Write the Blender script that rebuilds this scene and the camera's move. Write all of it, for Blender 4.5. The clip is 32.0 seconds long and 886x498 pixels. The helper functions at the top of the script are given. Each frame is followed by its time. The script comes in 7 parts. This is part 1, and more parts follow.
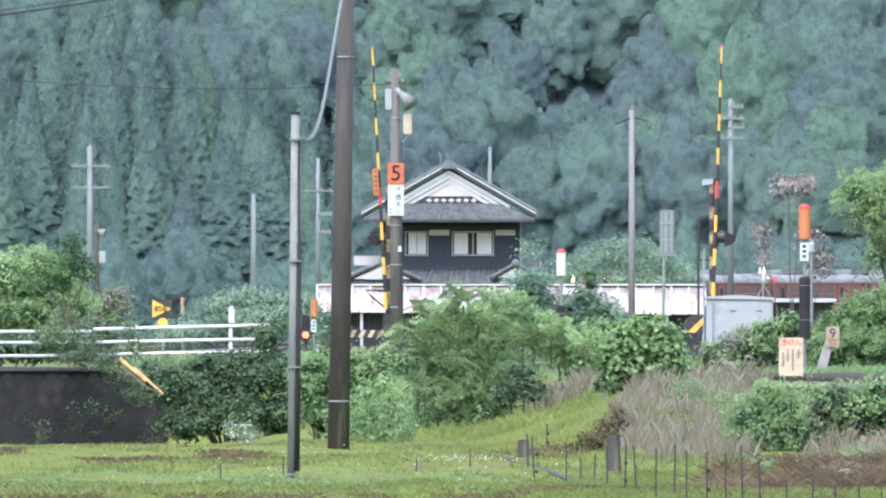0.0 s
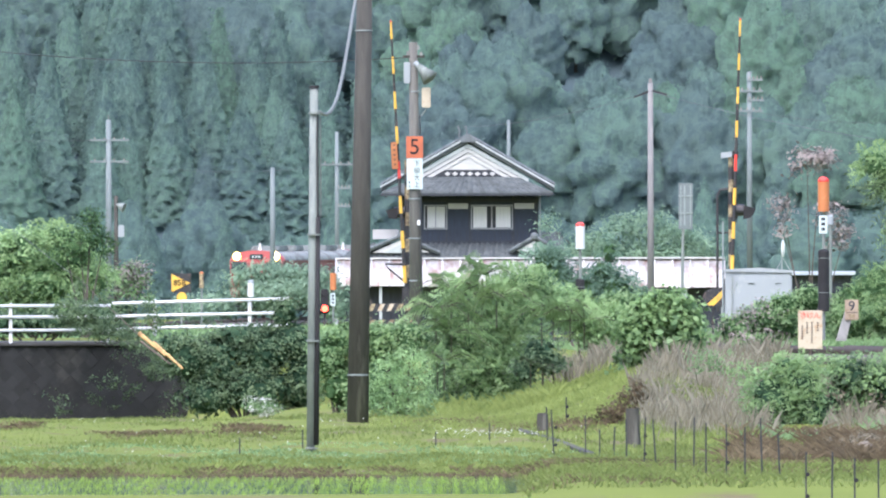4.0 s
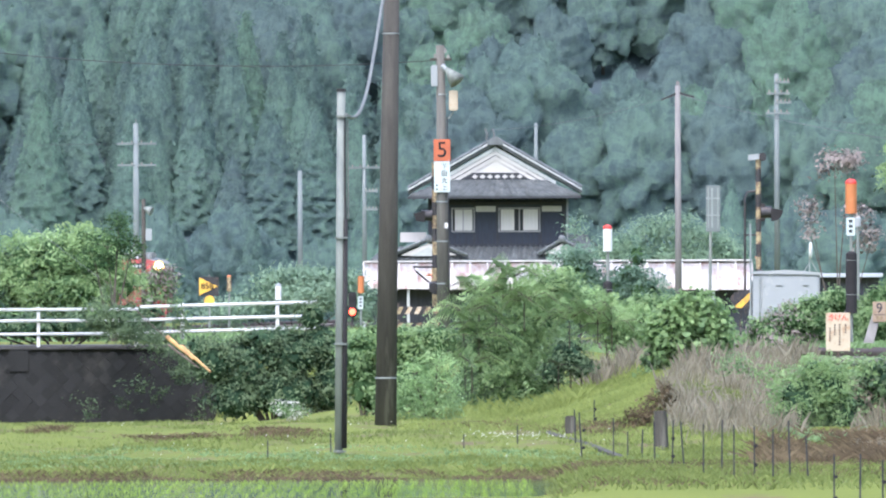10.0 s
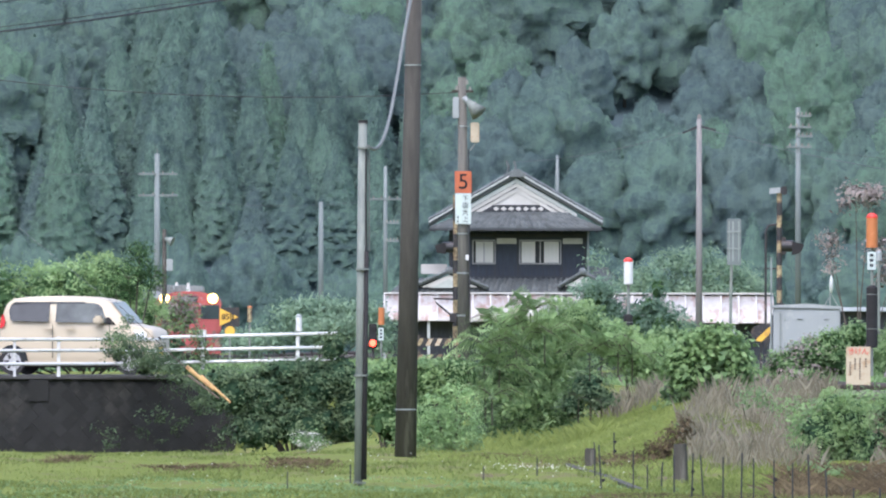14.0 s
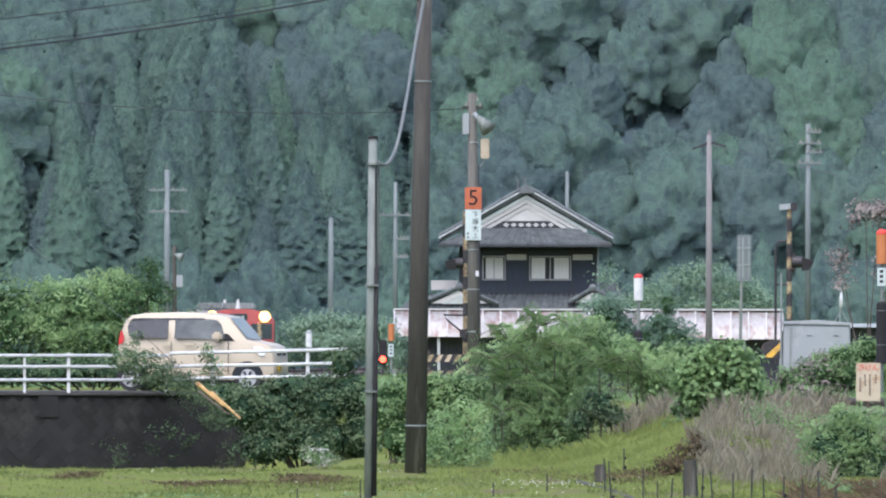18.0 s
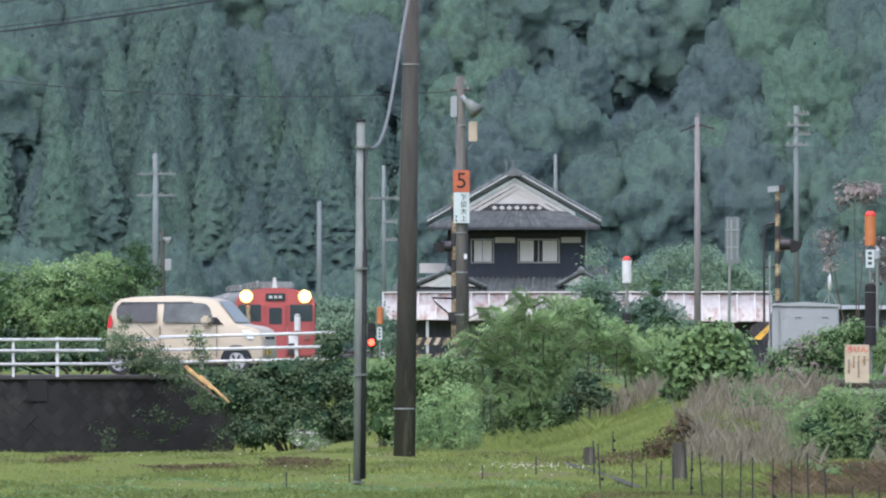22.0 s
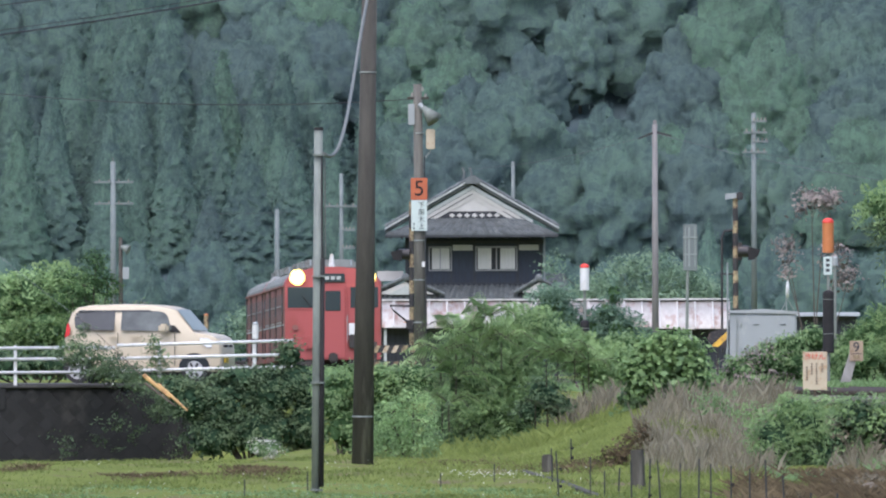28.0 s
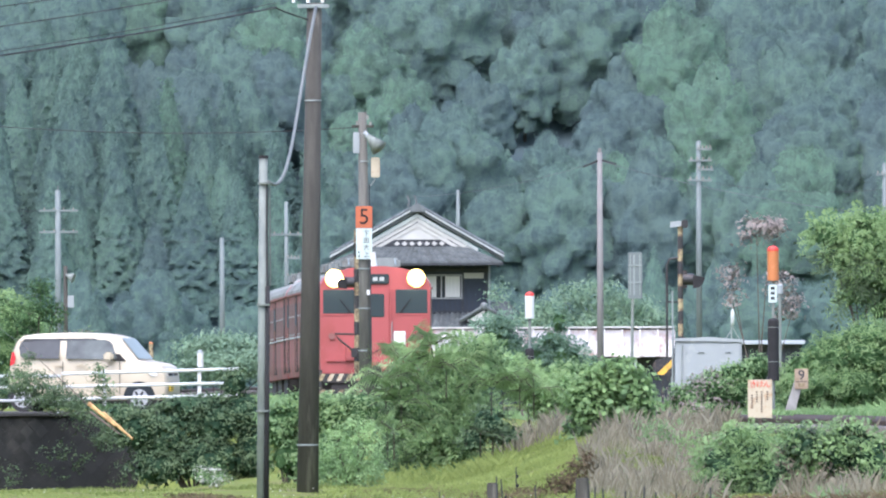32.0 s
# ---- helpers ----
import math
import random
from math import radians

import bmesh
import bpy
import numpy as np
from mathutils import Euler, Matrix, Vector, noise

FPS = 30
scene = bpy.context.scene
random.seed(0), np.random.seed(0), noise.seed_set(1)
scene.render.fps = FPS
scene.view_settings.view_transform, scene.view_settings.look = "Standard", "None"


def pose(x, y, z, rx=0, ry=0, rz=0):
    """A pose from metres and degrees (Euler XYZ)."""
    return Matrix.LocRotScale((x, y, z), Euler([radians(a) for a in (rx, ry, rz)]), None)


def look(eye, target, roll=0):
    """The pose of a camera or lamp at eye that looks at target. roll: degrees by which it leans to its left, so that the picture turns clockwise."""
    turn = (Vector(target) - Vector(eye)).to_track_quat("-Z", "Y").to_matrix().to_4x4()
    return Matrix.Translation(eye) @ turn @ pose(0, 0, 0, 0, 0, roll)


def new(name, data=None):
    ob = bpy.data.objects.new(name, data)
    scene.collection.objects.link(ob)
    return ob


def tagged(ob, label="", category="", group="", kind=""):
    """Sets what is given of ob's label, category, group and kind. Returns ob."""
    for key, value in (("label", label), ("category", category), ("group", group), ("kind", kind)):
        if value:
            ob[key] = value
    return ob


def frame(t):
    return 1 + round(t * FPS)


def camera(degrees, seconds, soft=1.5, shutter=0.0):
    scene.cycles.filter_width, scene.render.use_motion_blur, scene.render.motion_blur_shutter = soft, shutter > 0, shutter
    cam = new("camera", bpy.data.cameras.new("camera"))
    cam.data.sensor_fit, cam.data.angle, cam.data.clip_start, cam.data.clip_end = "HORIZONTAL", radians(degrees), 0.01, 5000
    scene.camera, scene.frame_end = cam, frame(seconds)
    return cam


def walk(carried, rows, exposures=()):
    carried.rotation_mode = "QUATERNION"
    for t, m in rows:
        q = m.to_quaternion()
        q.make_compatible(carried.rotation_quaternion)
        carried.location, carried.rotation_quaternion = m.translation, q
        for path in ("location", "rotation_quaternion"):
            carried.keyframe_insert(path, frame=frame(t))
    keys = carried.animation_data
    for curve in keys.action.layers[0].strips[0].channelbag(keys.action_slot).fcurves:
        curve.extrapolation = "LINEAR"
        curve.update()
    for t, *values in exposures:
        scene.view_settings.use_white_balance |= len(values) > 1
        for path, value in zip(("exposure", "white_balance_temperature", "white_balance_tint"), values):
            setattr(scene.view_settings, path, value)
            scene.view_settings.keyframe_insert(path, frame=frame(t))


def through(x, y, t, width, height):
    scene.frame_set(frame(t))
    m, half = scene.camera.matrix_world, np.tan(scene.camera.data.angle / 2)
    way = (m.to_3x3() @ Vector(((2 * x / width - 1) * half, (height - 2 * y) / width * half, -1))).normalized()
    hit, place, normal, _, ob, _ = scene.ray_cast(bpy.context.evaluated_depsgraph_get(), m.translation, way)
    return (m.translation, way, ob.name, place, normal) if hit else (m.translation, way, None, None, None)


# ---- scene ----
# ---------- camera: held in the hand, standing still, long lens ----------
F = 10189.0          # bearing steps
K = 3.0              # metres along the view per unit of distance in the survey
EYE = 2.9            # eye height over the paddy
cam = camera(2.938, 32.0, soft=2.1)


def aim(turn, tilt, roll):
    """The camera's pose: degrees turned to the left, tilted up, rolled."""
    return pose(0, 0, EYE, 90 + tilt, 0, turn) @ pose(0, 0, 0, 0, 0, roll)


walk(cam, [
    (0, aim(0.0000, 0.1949, 0.00)), (0.5, aim(-0.0033, 0.1919, -0.03)), (1, aim(-0.0037, 0.1883, -0.04)), (1.5, aim(0.0009, 0.1852, -0.09)),
    (2, aim(0.0037, 0.1792, -0.03)), (2.5, aim(0.0095, 0.1681, -0.05)), (3, aim(0.0198, 0.1583, -0.08)), (3.5, aim(0.0325, 0.1434, -0.10)),
    (4, aim(0.0629, 0.1071, -0.12)), (4.5, aim(0.1111, 0.0428, -0.15)), (6.5, aim(0.1637, 0.0978, -0.13)), (7, aim(0.1565, 0.1153, -0.14)),
    (7.5, aim(0.1568, 0.1274, -0.15)), (8, aim(0.1495, 0.1300, -0.21)), (8.5, aim(0.1478, 0.1238, -0.19)), (9, aim(0.1470, 0.1163, -0.26)),
    (9.5, aim(0.1536, 0.1149, -0.24)), (10, aim(0.1543, 0.1170, -0.24)), (10.5, aim(0.1498, 0.1258, -0.23)), (11, aim(0.1506, 0.1384, -0.19)),
    (11.5, aim(0.1493, 0.1530, -0.13)), (12, aim(0.1569, 0.1636, -0.10)), (12.5, aim(0.1711, 0.1794, -0.01)), (13, aim(0.1908, 0.1898, 0.02)),
    (13.5, aim(0.2089, 0.2063, 0.05)), (14, aim(0.2231, 0.2227, 0.07)), (14.5, aim(0.2362, 0.2379, 0.03)), (16.5, aim(0.2431, 0.2638, 0.06)),
    (17, aim(0.2455, 0.2720, 0.05)), (17.5, aim(0.2482, 0.2775, 0.09)), (18, aim(0.2563, 0.2762, 0.08)), (18.5, aim(0.2574, 0.2707, 0.09)),
    (19, aim(0.2606, 0.2610, 0.06)), (19.5, aim(0.2527, 0.2499, 0.07)), (20, aim(0.2453, 0.2475, 0.02)), (20.5, aim(0.2388, 0.2448, -0.02)),
    (21, aim(0.2286, 0.2404, -0.08)), (21.5, aim(0.2252, 0.2324, -0.05)), (22, aim(0.2178, 0.2198, -0.08)), (22.5, aim(0.2167, 0.2125, -0.12)),
    (23, aim(0.2123, 0.2129, -0.15)), (23.5, aim(0.1984, 0.2134, -0.16)), (24, aim(0.1835, 0.2201, -0.11)), (24.5, aim(0.1727, 0.2257, -0.12)),
    (25, aim(0.1615, 0.2335, -0.15)), (25.5, aim(0.1468, 0.2450, -0.18)), (27.5, aim(0.0887, 0.2489, -0.20)), (28, aim(0.0777, 0.2451, -0.19)),
    (28.5, aim(0.0665, 0.2466, -0.22)), (29, aim(0.0538, 0.2556, -0.22)), (29.5, aim(0.0409, 0.2717, -0.23)), (30, aim(0.0155, 0.2934, -0.29)),
    (30.5, aim(-0.0073, 0.3144, -0.25)), (31, aim(-0.0392, 0.3234, -0.22)), (31.5, aim(-0.0688, 0.3323, -0.24)), (32, aim(-0.1052, 0.3380, -0.23)),
], exposures=[(t, e + 1.35, k - 60, 18) for t, e, k in ((0, 0.10, 5820), (4.5, 0.1, 5820), (9, 0.1, 5830), (11, 0.08, 5830), (12, -0.05, 5840), (14, -0.29, 5870), (17, -0.48, 5890), (21, -0.55, 5900), (23, -0.68, 5910), (25.5, -0.67, 5910), (28, -0.64, 5900), (30, -0.31, 5840), (32, 0.0, 5780))])


def sight(u, v, d):
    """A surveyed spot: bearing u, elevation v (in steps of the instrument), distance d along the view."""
    return Vector(((u - 784) / F * d, d * K, EYE + (545 - v) / F * d))


def zat(v, d):
    return EYE + (545 - v) / F * d


def xat(u, d):
    return (u - 784) / F * d


# ---------- daylight: overcast ----------
world = bpy.data.worlds.new("overcast")
scene.world = world
world.use_nodes = True
wn = world.node_tree
sky = wn.nodes.new("ShaderNodeTexSky")
sky.sky_type, sky.sun_disc = "NISHITA", False
sky.sun_elevation, sky.sun_rotation = radians(58), radians(200)
sky.dust_density, sky.air_density = 4.0, 1.2
wn.links.new(sky.outputs["Color"], wn.nodes["Background"].inputs["Color"])
wn.nodes["Background"].inputs["Strength"].default_value = 0.15
sun = new("sun", bpy.data.lights.new("sun", "SUN"))
sun.data.energy, sun.data.angle, sun.data.color = 1.5, radians(80), (1.0, 0.97, 0.92)
sun.matrix_world = look((0, 0, 50), (0.0 + 11, 30, 0))


# ---------- materials ----------
def principled(name):
    m = bpy.data.materials.new(name)
    m.use_nodes = True
    return m, m.node_tree, m.node_tree.nodes["Principled BSDF"]


def surface(name, a, b=None, scale=3.0, rough=0.7, metal=0.0, bump=0.15, fine=40.0, stain=None, stain_scale=0.8, stain_amount=0.5, vary=0.0, stretch=(1, 1, 1), coat=0.0, world=False, spec=0.5):
    """A worn surface: two colours mixed by noise, fine grain, stains of a third colour, bump."""
    m, nt, p = principled(name)
    n, l = nt.nodes.new, nt.links.new
    b = b or tuple(c * 0.75 for c in a)
    tc = n("ShaderNodeTexCoord")
    mp = n("ShaderNodeMapping")
    mp.inputs["Scale"].default_value = stretch
    l(n("ShaderNodeNewGeometry").outputs["Position"] if world else tc.outputs["Object"], mp.inputs["Vector"])
    n1, n2 = n("ShaderNodeTexNoise"), n("ShaderNodeTexNoise")
    n1.inputs["Scale"].default_value, n1.inputs["Detail"].default_value = scale, 5
    n2.inputs["Scale"].default_value, n2.inputs["Detail"].default_value = fine, 3
    l(mp.outputs["Vector"], n1.inputs["Vector"])
    l(mp.outputs["Vector"], n2.inputs["Vector"])
    add = n("ShaderNodeMath")
    add.operation = "MULTIPLY_ADD"
    add.inputs[1].default_value, add.inputs[2].default_value = 0.35, -0.17
    l(n2.outputs["Fac"], add.inputs[0])
    s = n("ShaderNodeMath")
    s.operation, s.use_clamp = "ADD", True
    l(n1.outputs["Fac"], s.inputs[0])
    l(add.outputs[0], s.inputs[1])
    r = n("ShaderNodeMapRange")
    r.inputs["From Min"].default_value, r.inputs["From Max"].default_value = 0.3, 0.7
    l(s.outputs[0], r.inputs["Value"])
    mix = n("ShaderNodeMix")
    mix.data_type = "RGBA"
    mix.inputs["A"].default_value, mix.inputs["B"].default_value = (*a, 1), (*b, 1)
    l(r.outputs["Result"], mix.inputs["Factor"])
    col = mix.outputs["Result"]
    if stain:
        n3 = n("ShaderNodeTexNoise")
        n3.inputs["Scale"].default_value, n3.inputs["Detail"].default_value, n3.inputs["Roughness"].default_value = stain_scale, 6, 0.65
        l(mp.outputs["Vector"], n3.inputs["Vector"])
        r3 = n("ShaderNodeMapRange")
        r3.inputs["From Min"].default_value, r3.inputs["From Max"].default_value = 0.62 - 0.25 * stain_amount, 0.72 - 0.15 * stain_amount
        l(n3.outputs["Fac"], r3.inputs["Value"])
        mx = n("ShaderNodeMix")
        mx.data_type = "RGBA"
        mx.inputs["B"].default_value = (*stain, 1)
        l(col, mx.inputs["A"])
        l(r3.outputs["Result"], mx.inputs["Factor"])
        col = mx.outputs["Result"]
    if vary:
        oi = n("ShaderNodeObjectInfo")
        hs = n("ShaderNodeHueSaturation")
        mr = n("ShaderNodeMapRange")
        mr.inputs["To Min"].default_value, mr.inputs["To Max"].default_value = 1 - vary, 1 + vary
        l(oi.outputs["Random"], mr.inputs["Value"])
        l(mr.outputs["Result"], hs.inputs["Value"])
        l(col, hs.inputs["Color"])
        col = hs.outputs["Color"]
    l(col, p.inputs["Base Color"])
    p.inputs["Roughness"].default_value, p.inputs["Metallic"].default_value = rough, metal
    p.inputs["Coat Weight"].default_value = coat
    p.inputs["Specular IOR Level"].default_value = spec
    if bump:
        bp = n("ShaderNodeBump")
        bp.inputs["Strength"].default_value, bp.inputs["Distance"].default_value = bump, 0.02
        l(s.outputs[0], bp.inputs["Height"])
        l(bp.outputs["Normal"], p.inputs["Normal"])
    return m


def leafy(name, dark, mid, light, through=0.45, rough=0.5, patch=0.25, grain=0.0):
    """Leaves: the colour runs from dark to light by leaf, and drifts slowly over the crown."""
    m, nt, p = principled(name)
    n, l = nt.nodes.new, nt.links.new
    geo, tc = n("ShaderNodeNewGeometry"), n("ShaderNodeTexCoord")
    ns = n("ShaderNodeTexNoise")
    ns.inputs["Scale"].default_value, ns.inputs["Detail"].default_value = patch, 3
    l(tc.outputs["Object"], ns.inputs["Vector"])
    mx = n("ShaderNodeMath")
    mx.operation = "MULTIPLY_ADD"
    mx.inputs[1].default_value = 0.55
    l(geo.outputs["Random Per Island"], mx.inputs[0])
    ad = n("ShaderNodeMapRange")
    ad.inputs["From Min"].default_value, ad.inputs["From Max"].default_value = 0.35, 0.65
    ad.inputs["To Max"].default_value = 0.5
    l(ns.outputs["Fac"], ad.inputs["Value"])
    l(ad.outputs["Result"], mx.inputs[2])
    shade, normal = mx.outputs[0], None
    if grain:
        ng, rg, sm, bp = n("ShaderNodeTexNoise"), n("ShaderNodeMapRange"), n("ShaderNodeMath"), n("ShaderNodeBump")
        ng.inputs["Scale"].default_value, ng.inputs["Detail"].default_value, ng.inputs["Roughness"].default_value = grain, 6, 0.72
        l(tc.outputs["Object"], ng.inputs["Vector"])
        rg.inputs["From Min"].default_value, rg.inputs["From Max"].default_value = 0.36, 0.66
        rg.inputs["To Min"].default_value, rg.inputs["To Max"].default_value = -0.35, 0.45
        l(ng.outputs["Fac"], rg.inputs["Value"])
        sm.operation, sm.use_clamp = "ADD", True
        l(shade, sm.inputs[0])
        l(rg.outputs["Result"], sm.inputs[1])
        shade = sm.outputs[0]
        bp.inputs["Strength"].default_value, bp.inputs["Distance"].default_value = 0.6, 0.35
        l(ng.outputs["Fac"], bp.inputs["Height"])
        normal = bp.outputs["Normal"]
        l(normal, p.inputs["Normal"])
    cr = n("ShaderNodeValToRGB")
    e = cr.color_ramp.elements
    e[0].color, e[1].color = (*dark, 1), (*light, 1)
    k = cr.color_ramp.elements.new(0.5)
    k.color = (*mid, 1)
    l(shade, cr.inputs["Fac"])
    l(cr.outputs["Color"], p.inputs["Base Color"])
    p.inputs["Roughness"].default_value = rough
    p.inputs["Specular IOR Level"].default_value = 0.15
    tr = n("ShaderNodeBsdfTranslucent")
    l(cr.outputs["Color"], tr.inputs["Color"])
    if normal:
        l(normal, tr.inputs["Normal"])
    ms = n("ShaderNodeMixShader")
    ms.inputs["Fac"].default_value = through
    l(p.outputs["BSDF"], ms.inputs[1])
    l(tr.outputs["BSDF"], ms.inputs[2])
    l(ms.outputs["Shader"], nt.nodes["Material Output"].inputs["Surface"])
    return m


def glow(name, colour, strength):
    m, nt, p = principled(name)
    p.inputs["Base Color"].default_value = (*colour, 1)
    p.inputs["Emission Color"].default_value = (*colour, 1)
    p.inputs["Emission Strength"].default_value = strength
    return m


def glass(name, tint, rough=0.08):
    m, nt, p = principled(name)
    p.inputs["Base Color"].default_value = (*tint, 1)
    p.inputs["Roughness"].default_value = rough
    p.inputs["Specular IOR Level"].default_value = 0.3
    return m


